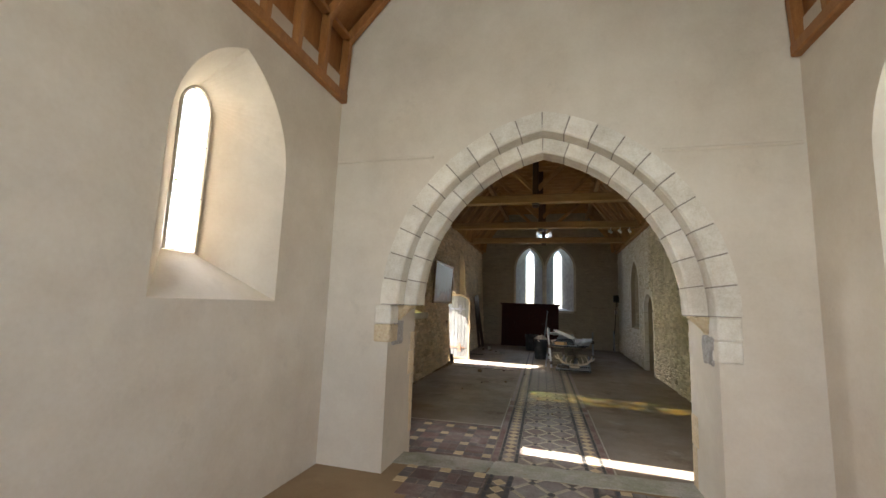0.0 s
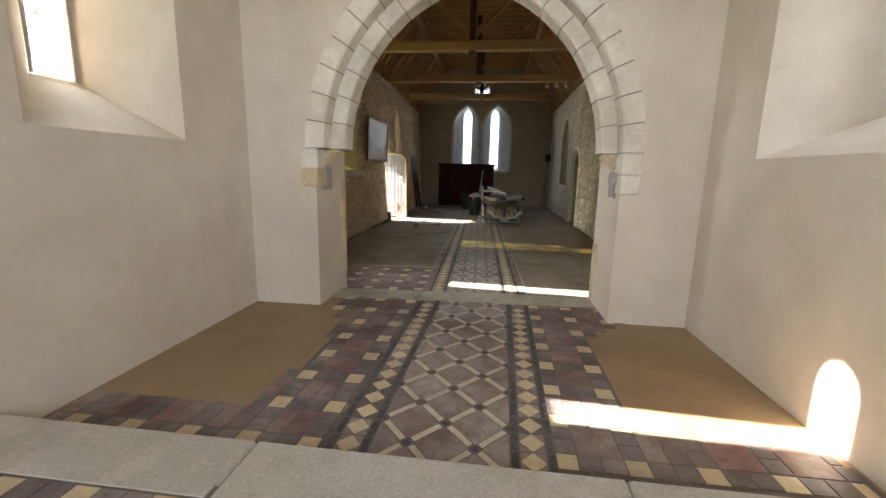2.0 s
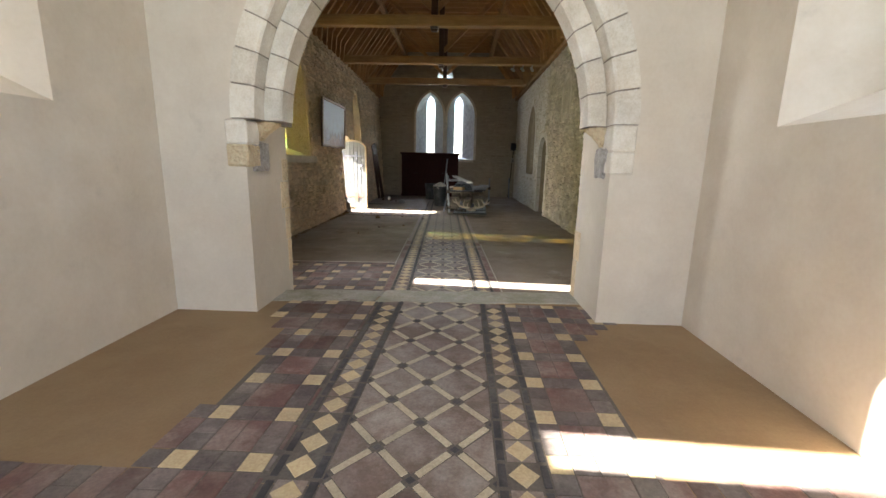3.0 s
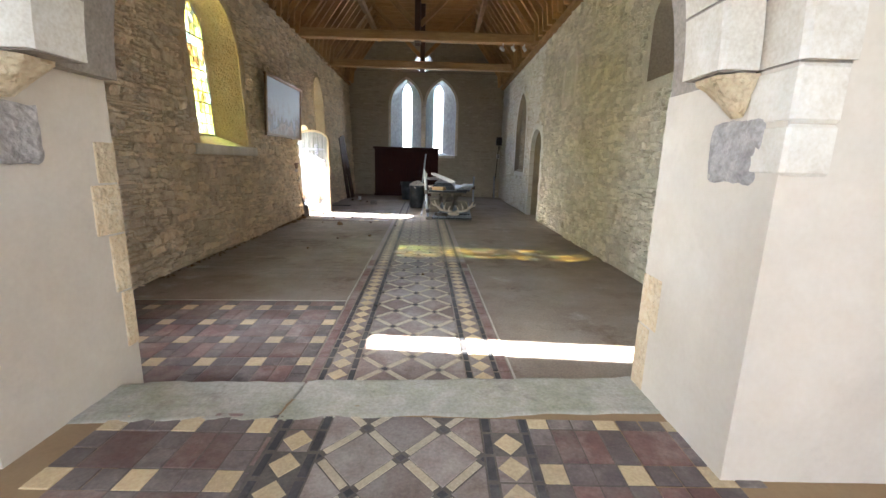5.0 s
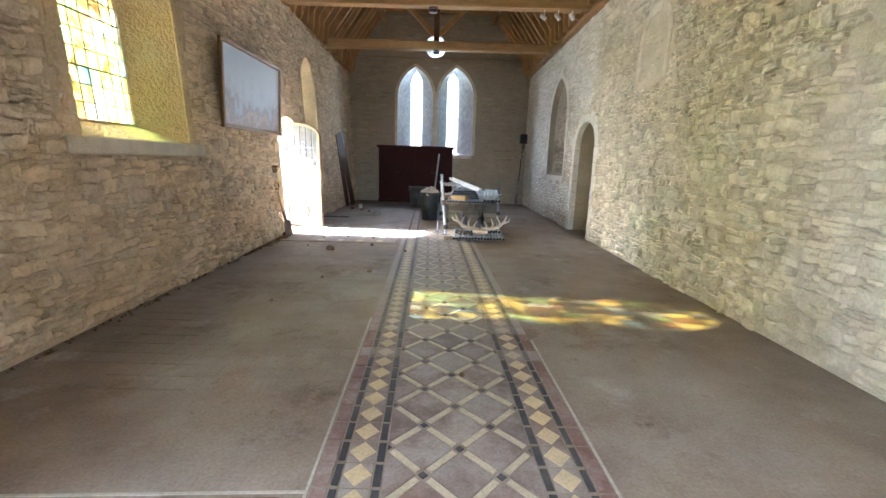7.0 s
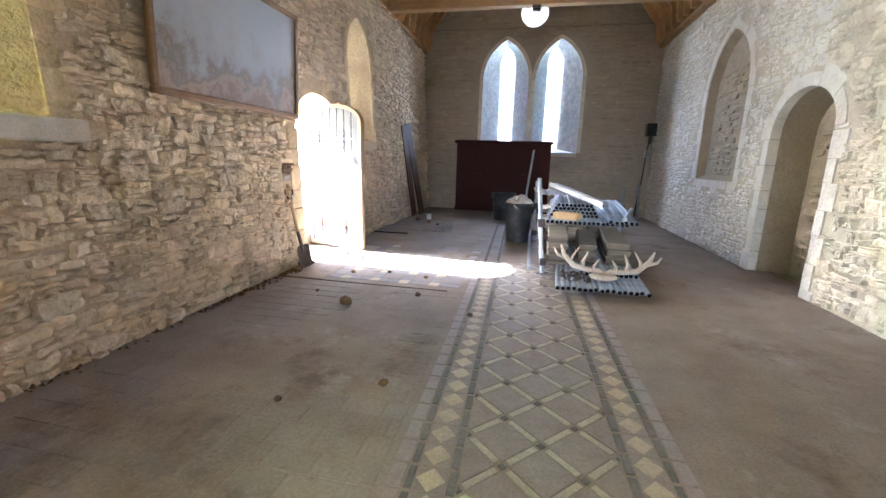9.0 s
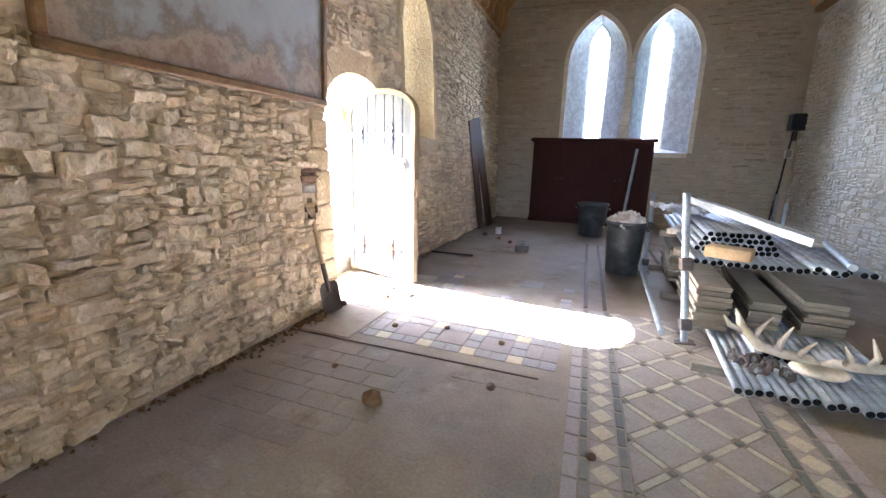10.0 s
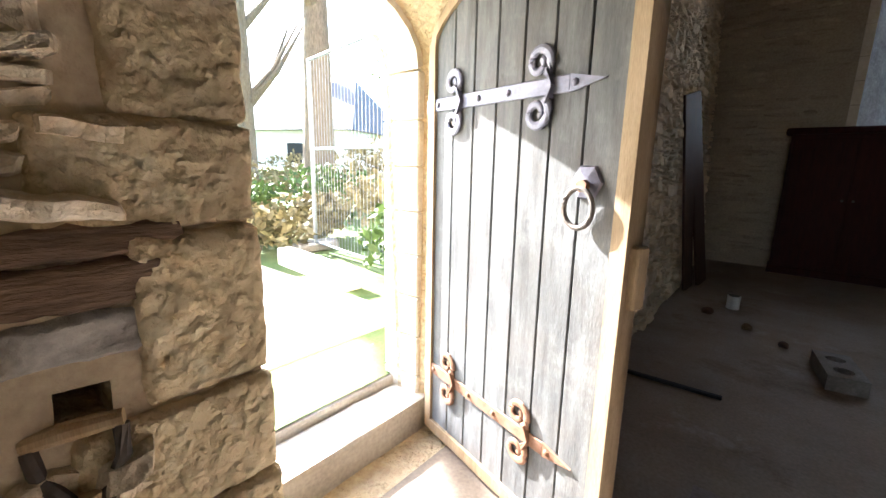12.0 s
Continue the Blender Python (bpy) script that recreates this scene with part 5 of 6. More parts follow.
def bars(place, outline, depth, step, r=0.006, diamond=False):
    """Lead lines of a light, kept inside its outline."""
    us, vs = [p[0] for p in outline], [p[1] for p in outline]
    u0, u1, v0, v1 = min(us), max(us), min(vs), max(vs)
    bm = bmesh.new()
    segs = []
    if diamond:
        k = v0 - (u1 - u0) * 1.6
        while k < v1:
            segs += [((u0, k), (u1, k + (u1 - u0) * 1.6)), ((u1, k), (u0, k + (u1 - u0) * 1.6))]
            k += step
    else:
        v = v0 + step
        while v < v1:
            segs.append(((u0, v), (u1, v)))
            v += step
    for a, b in segs:
        inside_pts = [t / 24 for t in range(25) if inside((a[0] + (b[0] - a[0]) * t / 24, a[1] + (b[1] - a[1]) * t / 24), outline)]
        if len(inside_pts) > 2:
            q = [(a[0] + (b[0] - a[0]) * t, a[1] + (b[1] - a[1]) * t) for t in (inside_pts[0], inside_pts[-1])]
            join(bm, tube([place(*q[0], depth), place(*q[1], depth)], r, 5))
    return bm


def window(name, place, outline, depth, label, step=0.42, diamond=False, glass=None):
    w = empty(name, Matrix.Identity(4), label, "window", kind="structure")
    n = len(outline)
    pane = solid("pane", [place(u, v, depth) for u, v in outline] + [place(u, v, depth + 0.004) for u, v in outline],
                 [tuple(range(n)), tuple(range(2 * n - 1, n - 1, -1))] + [(k, n + k, n + (k + 1) % n, (k + 1) % n) for k in range(n)], glass or M_CLEAR, w)
    pane.visible_shadow = glass is not None
    part("saddle_bars", bars(place, outline, depth - 0.015, step, 0.005), M_SPLAY, w)
    if diamond:
        part("lead_lattice", bars(place, outline, depth - 0.006, 0.13, 0.0045, True), M_LEAD, w)
    part("window_frame", tube([place(u, v, depth) for u, v in outline], 0.014, 6, closed=True), M_DRESSED, w)
    return w


window("window_1", south, S1o, 0.34, "narrow clear leaded lancet")
window("window_3", south, S3o, 0.66, "narrow lancet of dull obscured glass", glass=M_OBSCURE)
window("window_4", west, WAo, 0.50, "tall narrow lancet with lattice lead", 0.5, True)
window("window_5", west, WBo, 0.50, "tall narrow lancet with lattice lead", 0.5, True)
window("window_6", west, WRo, 0.50, "small quatrefoil light in the gable", 0.2)
window("window_7", chs, CSo, 0.44, "narrow clear leaded chancel lancet")
window("window_8", chn, CNo, 0.66, "narrow clear leaded chancel lancet")
window("window_9", che, EWo, 0.55, "plain east window", 0.5)

# the yellow window: rows of coloured quarries
stained = empty("window_2", Matrix.Identity(4), "leaded lancet of yellow, amber and green glass", "window", kind="structure")
rg = random.Random(5)
lead = bmesh.new()
v = 1.66
while v < 3.48:
    for k in range(7):
        u = 9.13 + 0.13 * k
        q = [(u, v), (u + 0.13, v), (u + 0.13, v + 0.155), (u, v + 0.155)]
        mid_in = sum(inside(p, S2o) for p in inset(q, 0.004))
        if mid_in >= 1:
            q = inset(q, 0.001)
            g = rg.choice([G_YEL, G_YEL, G_YEL, G_GRN, G_AMB, G_PALE, G_YEL, G_GRN, G_PALE, G_BLUE])
            solid("pane", [south(a, b, 0.345) for a, b in q] + [south(a, b, 0.350) for a, b in q],
                  [(0, 1, 2, 3), (7, 6, 5, 4)] + [(k2, 4 + k2, 4 + (k2 + 1) % 4, (k2 + 1) % 4) for k2 in range(4)], g, stained)
            for a, b in ((q[0], q[1]), (q[1], q[2])):
                join(lead, tube([south(*a, 0.340), south(*b, 0.340)], 0.006, 5))
    v += 0.155
part("lead_lattice", lead, M_LEAD, stained)
part("window_frame", tube([south(a, b, 0.345) for a, b in S2o], 0.022, 6, closed=True), M_DRESSED, stained)
part("saddle_bars", bars(south, S2o, 0.325, 0.46, 0.01), M_LEAD, stained)

# ---------------------------------------------------------------- the open church door
LEAF_W, LEAF_SPR, LEAF_APX = 0.995, 1.745, 2.02
door = empty("door_1", pose(-3.455, 14.15, 0.03, 0, 0, -16.0), "open weathered oak plank door with scrolled iron hinges", "door", kind="structure")


def slab(outline, y0, y1):
    """An upright board from an outline in x and z."""
    n = len(outline)
    bm = bmesh.new()
    a = [bm.verts.new((u, y0, v)) for u, v in outline]
    b = [bm.verts.new((u, y1, v)) for u, v in outline]
    bm.faces.new(a)
    bm.faces.new(b[::-1])
    for k in range(n):
        bm.faces.new((a[k], b[k], b[(k + 1) % n], a[(k + 1) % n]))
    return bm


head = arch(0.0, LEAF_W, 0.0, LEAF_SPR, LEAF_APX, 10)
part("backing", slab(head, 0.012, 0.045), M_LEAFRIM, door)
n_pl = 7
for k in range(n_pl):
    a = 0.045 + (LEAF_W - 0.09) * k / n_pl
    b = 0.045 + (LEAF_W - 0.09) * (k + 1) / n_pl - 0.004
    top = []
    inner = arch_top(0.03, LEAF_W - 0.03, LEAF_SPR, LEAF_APX - 0.03, 16)
    hz = lambda u: LEAF_SPR + (LEAF_APX - 0.03 - LEAF_SPR) * max(0.0, 1 - ((u - LEAF_W / 2) / (LEAF_W / 2 - 0.03)) ** 2) ** 0.46
    ol = [(a, 0.03), (b, 0.03), (b, hz(b)), ((a + b) / 2, hz((a + b) / 2)), (a, hz(a))]
    pl = slab(ol, -0.018, 0.014)
    bmesh.ops.bevel(pl, geom=pl.edges[:], offset=0.004, segments=1, affect="EDGES")
    part("plank", pl, M_LEAF, door)
n = len(head)
inner = [(min(max(u, 0.048), LEAF_W - 0.048), max(v, 0.055) if v < 1 else v - 0.05 * min(1, max(0, (v - LEAF_SPR) / 0.05))) for u, v in head]
bm = bmesh.new()
rings = [[bm.verts.new((u, y, v)) for u, v in o] for o, y in ((head, 0.045), (head, -0.032), (inner, -0.032), (inner, 0.0))]
for A, B in zip(rings, rings[1:]):
    for k in range(n):
        bm.faces.new((A[k], A[(k + 1) % n], B[(k + 1) % n], B[k]))
part("rim", bm, M_LEAFRIM, door, "pale oak rim framing the planks")


def spiral(cx, cz, r, start, way, turns=1.35, n=20):
    return [(cx + r * (1 - 0.72 * k / n) * math.cos(start + way * 2 * math.pi * turns * k / n), -0.027, cz + r * (1 - 0.72 * k / n) * math.sin(start + way * 2 * math.pi * turns * k / n)) for k in range(n + 1)]


def hinge(z, slope_, material, label):
    h = part("hinge", box(-0.02, -0.026, -0.026, 0.76, -0.017, 0.026, bevel=0.003, m=pose(0, 0, z, 0, slope_, 0)), material, door, label)
    tip = bmesh.new()
    vs = [tip.verts.new(p) for p in ((0.76, -0.026, -0.026), (0.76, -0.026, 0.026), (0.88, -0.026, 0.0), (0.76, -0.018, -0.026), (0.76, -0.018, 0.026), (0.88, -0.018, 0.0))]
    for f in ((0, 2, 1), (3, 4, 5), (0, 3, 5, 2), (1, 2, 5, 4), (0, 1, 4, 3)):
        tip.faces.new([vs[k] for k in f])
    bmesh.ops.transform(tip, matrix=pose(0, 0, z, 0, slope_, 0), verts=tip.verts)
    part("point", tip, material, h)
    for x in (0.22, 0.68):
        zz = z - math.tan(radians(slope_)) * x
        for up in (1, -1):
            s = spiral(x - 0.045, zz + up * 0.075, 0.052, -up * math.pi / 2 * 0.6, up, 1.3)
            rad = [0.017 - 0.006 * k / 20 for k in range(21)]
            b = tube(s, 0.016, 8, radii=rad)
            bmesh.ops.scale(b, vec=(1, 0.5, 1), verts=b.verts)
            bmesh.ops.translate(b, vec=(0, -0.012, 0), verts=b.verts)
            part("scroll", b, material, h)
            part("scroll_stem", beam((x + 0.02, -0.022, zz), (x - 0.005, -0.022, zz + up * 0.05), 0.008, 0.04, 0.002, up=(0, 1, 0)), material, h)
    for x in (0.07, 0.34, 0.50, 0.78):
        b = lathe([(0.012, 0.0), (0.010, 0.006), (0.004, 0.009)], 8)
        bmesh.ops.transform(b, matrix=pose(x, -0.026, z - math.tan(radians(slope_)) * x, 90, 0, 0), verts=b.verts)
        part("nail", b, material, h)
    return h


hinge(1.555, 0.5, M_IRON, "blue-grey scrolled iron strap hinge")
hinge(0.335, 0.0, M_RUST, "rust-brown scrolled iron strap hinge")
ring_pl = lathe([(0.055, 0.0), (0.05, 0.007), (0.02, 0.012)], 6)
bmesh.ops.transform(ring_pl, matrix=pose(0.845, -0.02, 1.265, 90, 0, 0), verts=ring_pl.verts)
ring_plate = part("ring_plate", ring_pl, M_IRON, door, "pointed iron back plate")
part("ring_handle", tube([(0.838 + 0.050 * math.cos(t), -0.045, 1.19 + 0.058 * math.sin(t)) for t in [2 * math.pi * k / 24 for k in range(24)]], 0.0085, 8, closed=True), M_STEEL, ring_plate, "worn iron ring handle")
part("ring_boss", tube([(0.845, -0.02, 1.255), (0.845, -0.05, 1.255)], 0.019, 8), M_RUST, ring_plate)
part("lock_block", box(0.98, -0.01, 0.92, 1.02, 0.045, 1.10, bevel=0.006), M_LEAFRIM, door, "wooden lock block on the door's edge")

# dressed outer jamb and arch of the doorway
for k in range(8):
    z = 0.03 + 0.216 * k
    part("jamb_stone", box(-3.80, 14.155, z, -3.555, 14.40, z + 0.210, bevel=0.008), M_DRESSED, wall_south, "squared pale jamb stone")
    part("jamb_stone", box(-3.80, 12.92, z, -3.555, 13.165, z + 0.210, bevel=0.008), M_DRESSED, wall_south, "squared pale jamb stone")
oa = arch_top(13.165, 14.155, 1.76, 2.04, 6)
for a, b in zip(oa, oa[1:]):
    va = Vector((a[0] - 13.66, a[1] - 1.5)).normalized() * 0.2
    vb = Vector((b[0] - 13.66, b[1] - 1.5)).normalized() * 0.2
    lp = [a, b, (b[0] + vb.x, b[1] + vb.y), (a[0] + va.x, a[1] + va.y)]
    solid("jamb_stone", [(-3.56, u, v) for u, v in lp] + [(-3.80, u, v) for u, v in lp],
          [(0, 1, 2, 3), (7, 6, 5, 4), (0, 4, 5, 1), (1, 5, 6, 2), (2, 6, 7, 3), (3, 7, 4, 0)], M_DRESSED, wall_south)
threshold = empty("door_threshold", Matrix.Identity(4), "worn stone threshold and steps up to the churchyard", "step", kind="structure")
part("step_stone", rough_block(-3.730, 13.10, -0.1, -3.50, 14.22, 0.150, 51, 0.006, 9), M_STEP, threshold)
part("step_stone", rough_block(-4.25, 12.7, -0.1, -3.735, 14.46, 0.195, 52, 0.008, 13), M_STEP, threshold)

# ---------------------------------------------------------------- the painting
PW, PH = 1.92, 1.10
paint = bpy.data.materials.new("dim_oil_painting")
paint.use_nodes = True
pn, pl_ = paint.node_tree.nodes, paint.node_tree.links
pb = pn["Principled BSDF"]
pco = pn.new("ShaderNodeTexCoord")
sep = pn.new("ShaderNodeSeparateXYZ")
pl_.new(pco.outputs["Object"], sep.inputs[0])
nz = pn.new("ShaderNodeTexNoise")
nz.inputs["Scale"].default_value, nz.inputs["Detail"].default_value, nz.inputs["Roughness"].default_value = 3.2, 8, 0.7
pl_.new(pco.outputs["Object"], nz.inputs["Vector"])
ad = pn.new("ShaderNodeMath")
ad.operation = "MULTIPLY_ADD"
ad.inputs[1].default_value = 0.75
pl_.new(sep.outputs["Z"], ad.inputs[0])
pl_.new(nz.outputs[0], ad.inputs[2])
pr_ = pn.new("ShaderNodeValToRGB")
pr_.color_ramp.elements[0].position, pr_.color_ramp.elements[0].color = 0.36, (0.20, 0.13, 0.07, 1)
pr_.color_ramp.elements[1].position, pr_.color_ramp.elements[1].color = 1.0, (0.36, 0.38, 0.40, 1)
for pos, c in ((0.46, (0.33, 0.23, 0.15)), (0.54, (0.24, 0.15, 0.10)), (0.62, (0.37, 0.28, 0.20)), (0.70, (0.20, 0.17, 0.13)), (0.82, (0.33, 0.32, 0.31))):
    e = pr_.color_ramp.elements.new(pos)
    e.color = (*c, 1)
pl_.new(ad.outputs[0], pr_.inputs[0])
pl_.new(pr_.outputs[0], pb.inputs["Base Color"])
pb.inputs["Roughness"].default_value, pb.inputs["Coat Weight"].default_value, pb.inputs["Coat Roughness"].default_value = 0.5, 0.08, 0.4
picture = empty("painting", pose(-2.925, 11.03, 1.74, 0, 2.0, 0), "large dim figured oil painting in a brown gilt frame", "painting")
part("canvas", box(0.0, 0.05, 0.05, 0.02, PW - 0.05, PH - 0.05, bevel=0.002), paint, picture, "dim brown and grey-blue figured canvas")
for a in ((0, 0, PW, 0.055), (0, PH - 0.055, PW, PH), (0, 0.0555, 0.055, PH - 0.0555), (PW - 0.055, 0.0555, PW, PH - 0.0555)):
    part("frame_moulding", box(-0.01, a[0], a[1], 0.042, a[2], a[3], bevel=0.010), M_GILT, picture)

# ---------------------------------------------------------------- loose things, west end of the nave


def cabinet():
    c = empty("cabinet", pose(-2.28, 19.72, 0), "wide dark red mahogany cupboard against the west wall", "cabinet")
    W, H, D = 2.54, 1.86, 0.31
    part("body", box(0.03, 0.02, 0.10, W - 0.03, D, H - 0.06, bevel=0.006), M_MAHOG, c)
    part("plinth", box(0.01, 0.005, 0.0, W - 0.01, D, 0.10, bevel=0.008), M_MAHOG, c)
    part("cornice", box(-0.03, -0.03, H - 0.06, W + 0.03, D, H + 0.02, bevel=0.02), M_MAHOG, c)
    for k in range(4):
        a = 0.06 + k * (W - 0.12) / 4
        d = part("door", box(a + 0.006, 0.0, 0.14, a + (W - 0.12) / 4 - 0.006, 0.019, H - 0.12, bevel=0.006), M_MAHOG, c)
        part("panel", box(a + 0.09, -0.004, 0.24, a + (W - 0.12) / 4 - 0.09, 0.001, H - 0.22, bevel=0.004), M_MAHOG, d)
        b = lathe([(0.012, 0), (0.016, 0.012), (0.006, 0.022)], 10)
        bmesh.ops.transform(b, matrix=pose(a + ((W - 0.12) / 4 - 0.05 if k % 2 == 0 else 0.05), 0.0, 1.0, 90, 0, 0), verts=b.verts)
        part("knob", b, M_STEEL, d)
    return c


cabinet()

for (bx, by, tx, ty, tz, w) in ((-2.92, 17.98, -3.075, 17.55, 2.06, 0.20), (-2.84, 18.36, -3.09, 17.90, 2.13, 0.24)):
    d = Vector((tx - bx, ty - by, tz))
    z = d.normalized()
    x = Vector((0.25, 1.0, 0)).normalized()
    y = z.cross(x).normalized()
    x = y.cross(z)
    b = box(-w / 2, -0.014, 0.0, w / 2, 0.014, d.length, bevel=0.004)
    ob = part("plank", b, M_DARKWOOD)
    ob.matrix_basis = Matrix.Translation((bx, by, 0.008)) @ Matrix((x, y, z)).transposed().to_4x4()
    tagged(ob, "dark-stained board leaning on the stone wall", "plank", "boards against the wall")


def dustbin(x, y, r, h, full, label):
    b = empty("dustbin", pose(x, y, 0), label, "dustbin")
    body = lathe([(r * 0.80, 0.0), (r * 0.83, 0.02), (r * 0.97, h - 0.08), (r * 0.98, h - 0.05), (r * 1.05, h - 0.045), (r * 1.05, h), (r * 0.99, h), (r * 0.96, h - 0.04), (r * 0.80, 0.03)], 32, caps=False)
    body.verts.ensure_lookup_table()
    body.faces.new([body.verts[k] for k in range(31, -1, -1)])
    part("body", body, M_BIN, b, smooth=True)
    for s in (-1, 1):
        hd = [(s * r * 1.0 + s * 0.035 * math.sin(t), 0.09 * math.cos(t), h - 0.10) for t in [math.pi * k / 8 for k in range(9)]]
        part("handle", tube(hd, 0.011, 8), M_BIN, b)
    if full:
        rr = random.Random(21)
        V, F = [], []
        for k in range(70):
            a, q = rr.uniform(0, 6.28), r * 0.88 * math.sqrt(rr.random())
            zc = h - 0.05 + 0.16 * (1 - (q / r) ** 2) * rr.uniform(0.4, 1.0)
            s = rr.uniform(0.025, 0.06)
            m = Matrix.Translation((q * math.cos(a), q * math.sin(a), zc)) @ Euler((rr.uniform(0, 3), rr.uniform(0, 3), rr.uniform(0, 3))).to_matrix().to_4x4()
            base = len(V)
            for sx in (-1, 1):
                for sy in (-1, 1):
                    for sz in (-1, 1):
                        V.append(m @ Vector((sx * s * rr.uniform(0.6, 1.2), sy * s * rr.uniform(0.5, 1.0), sz * s * rr.uniform(0.3, 0.6))))
            F += [tuple(base + i for i in f) for f in ((0, 1, 3, 2), (4, 6, 7, 5), (0, 4, 5, 1), (2, 3, 7, 6), (0, 2, 6, 4), (1, 5, 7, 3))]
        tagged(solid("rubble", V, F, M_RUBBLE, b), "pale broken plaster heaped over the rim", kind="stuff")
        fill = lathe([(r * 0.9, h - 0.2), (r * 0.93, h - 0.06), (0.02, h + 0.02)], 16)
        part("fill", fill, M_RUBBLE, b)
    return b


dustbin(-0.37, 15.50, 0.228, 0.66, True, "black plastic dustbin heaped with broken plaster")
dustbin(-0.82, 18.22, 0.27, 0.62, False, "empty dark plastic dustbin by the cupboard")

# hollow concrete block
block = bmesh.new()
hb = [(-0.10, -0.22), (0.10, -0.22), (0.10, 0.22), (-0.10, 0.22)]
hs = [circle(0, -0.10, 0.055, 10), circle(0, 0.10, 0.055, 10)]
pts, tri = filled([hb] + hs)
V = [(x, y, 0.10) for x, y in pts] + [(x, y, 0.0) for x, y in pts]
F = list(tri) + [tuple(k + len(pts) for k in t[::-1]) for t in tri]
for lp in [hb] + hs:
    base = len(V)
    V += [(x, y, 0.10) for x, y in lp] + [(x, y, 0.0) for x, y in lp]
    m_ = len(lp)
    F += [(base + k, base + (k + 1) % m_, base + m_ + (k + 1) % m_, base + m_ + k) for k in range(m_)]
ob = solid("concrete_block", V, F, M_CONC)
ob.matrix_basis = pose(-1.77, 16.30, 0.002, 0, 0, 8)
tagged(ob, "grey hollow concrete block lying on the floor", "block")

tin = empty("paint_tin", pose(-2.45, 17.55, 0), "small pale paint tin on the dusty floor", "tin")
part("body", lathe([(0.055, 0), (0.057, 0.004), (0.055, 0.01), (0.055, 0.12), (0.058, 0.125), (0.05, 0.127)], 20), M_WHITE, tin, smooth=False)
part("lid", lathe([(0.047, 0.127), (0.047, 0.131), (0.02, 0.130)], 20), M_STEEL, tin)
lumps = [(-2.62, 17.2, 0.05), (-2.3, 16.95, 0.04), (-2.05, 16.7, 0.035), (-2.15, 12.75, 0.025), (-1.75, 12.88, 0.022), (-1.28, 12.78, 0.025), (-2.55, 13.35, 0.03), (-2.35, 13.5, 0.025), (-2.62, 13.62, 0.02),
         (-0.95, 10.5, 0.03), (-1.45, 10.2, 0.022), (-1.7, 9.35, 0.02), (-0.62, 11.75, 0.025), (-2.2, 12.0, 0.02), (-1.2, 12.15, 0.03), (0.1, 8.0, 0.018), (-2.9, 12.9, 0.05), (-2.78, 12.6, 0.045), (-2.82, 13.0, 0.035)]


def pebble(x, y, s, name, label, material, seed):
    rr = random.Random(seed)
    bm = bmesh.new()
    bmesh.ops.create_icosphere(bm, subdivisions=2, radius=s)
    for v_ in bm.verts:
        v_.co *= rr.uniform(0.82, 1.15)
        v_.co.z = max(v_.co.z * 0.8, -s * 0.4)
    ob_ = part(name, bm, material)
    ob_.location = (x, y, s * 0.4 + 0.005)
    return tagged(ob_, label, "debris", "bits of debris on the floor")


for k, (x, y, s) in enumerate(lumps):
    pebble(x, y, s, "debris_lump", "small brown lump of debris on the floor", M_EARTH if k % 2 else M_DARKWOOD, k)
ob = pebble(-1.77, 11.74, 0.062, "earth_clod", "crumbly brown clod on the nave floor", M_EARTH, 77)

ob = part("iron_bar", beam((-2.95, 15.45, 0.014), (-2.32, 15.48, 0.014), 0.03, 0.02, 0.003), M_BLACK)
tagged(ob, "thin dark bar lying on the floor", "bar")
ob = part("long_pole", tube([(-0.36, 17.55, 0.02), (-0.20, 17.98, 1.60)], 0.024, 12), M_GALV)
tagged(ob, "pale pole propped upright behind the dustbin", "pole")

# crumbled earth and mortar along the foot of the south wall
rr = random.Random(61)
V, F = [], []
for k in range(420):
    u = rr.choice((rr.uniform(7.6, 12.95), rr.uniform(11.2, 12.95), rr.uniform(12.4, 12.98)))
    sz = rr.uniform(0.006, 0.022)
    c = Vector((south(u, 0.0, 0.0)[0] + abs(rr.gauss(0.0, 0.045)) + 0.03, u, sz * 0.3))
    base = len(V)
    for px, py, pz in ((1, 0, 0), (-0.5, 0.87, 0), (-0.5, -0.87, 0), (0, 0, 1), (0.2, 0.1, -0.4)):
        V.append(c + Vector((px, py, pz)) * sz * rr.uniform(0.7, 1.3))
    F += [(base, base + 1, base + 3), (base + 1, base + 2, base + 3), (base + 2, base, base + 3), (base + 1, base, base + 4), (base + 2, base + 1, base + 4), (base, base + 2, base + 4)]
dirt = solid("wall_foot_dirt", V, F, M_EARTH)
tagged(dirt, "crumbled brown earth and mortar along the wall's foot", "dirt", kind="stuff")

# speaker, box and cable in the north-west corner
spk = empty("loudspeaker", pose(2.60, 19.84, 2.05), "small black loudspeaker fixed high in the corner", "loudspeaker")
part("case", box(-0.12, -0.12, 0.0, 0.10, 0.11, 0.30, bevel=0.012), M_BLACK, spk)
part("grille", box(-0.128, -0.10, 0.02, -0.121, 0.09, 0.28, bevel=0.002), M_BIN, spk)
part("bracket", box(0.0, 0.0, -0.18, 0.03, 0.20, 0.0, bevel=0.003), M_STEEL, spk)
jb = empty("switch_box", pose(2.60, 19.98, 1.55), "small pale electrical box on the corner wall", "box")
part("case", box(-0.06, 0.0, 0.0, 0.06, 0.06, 0.16, bevel=0.006), M_WHITE, jb)
part("cover", box(-0.05, -0.006, 0.01, 0.05, -0.001, 0.15, bevel=0.003), M_CONC, jb)
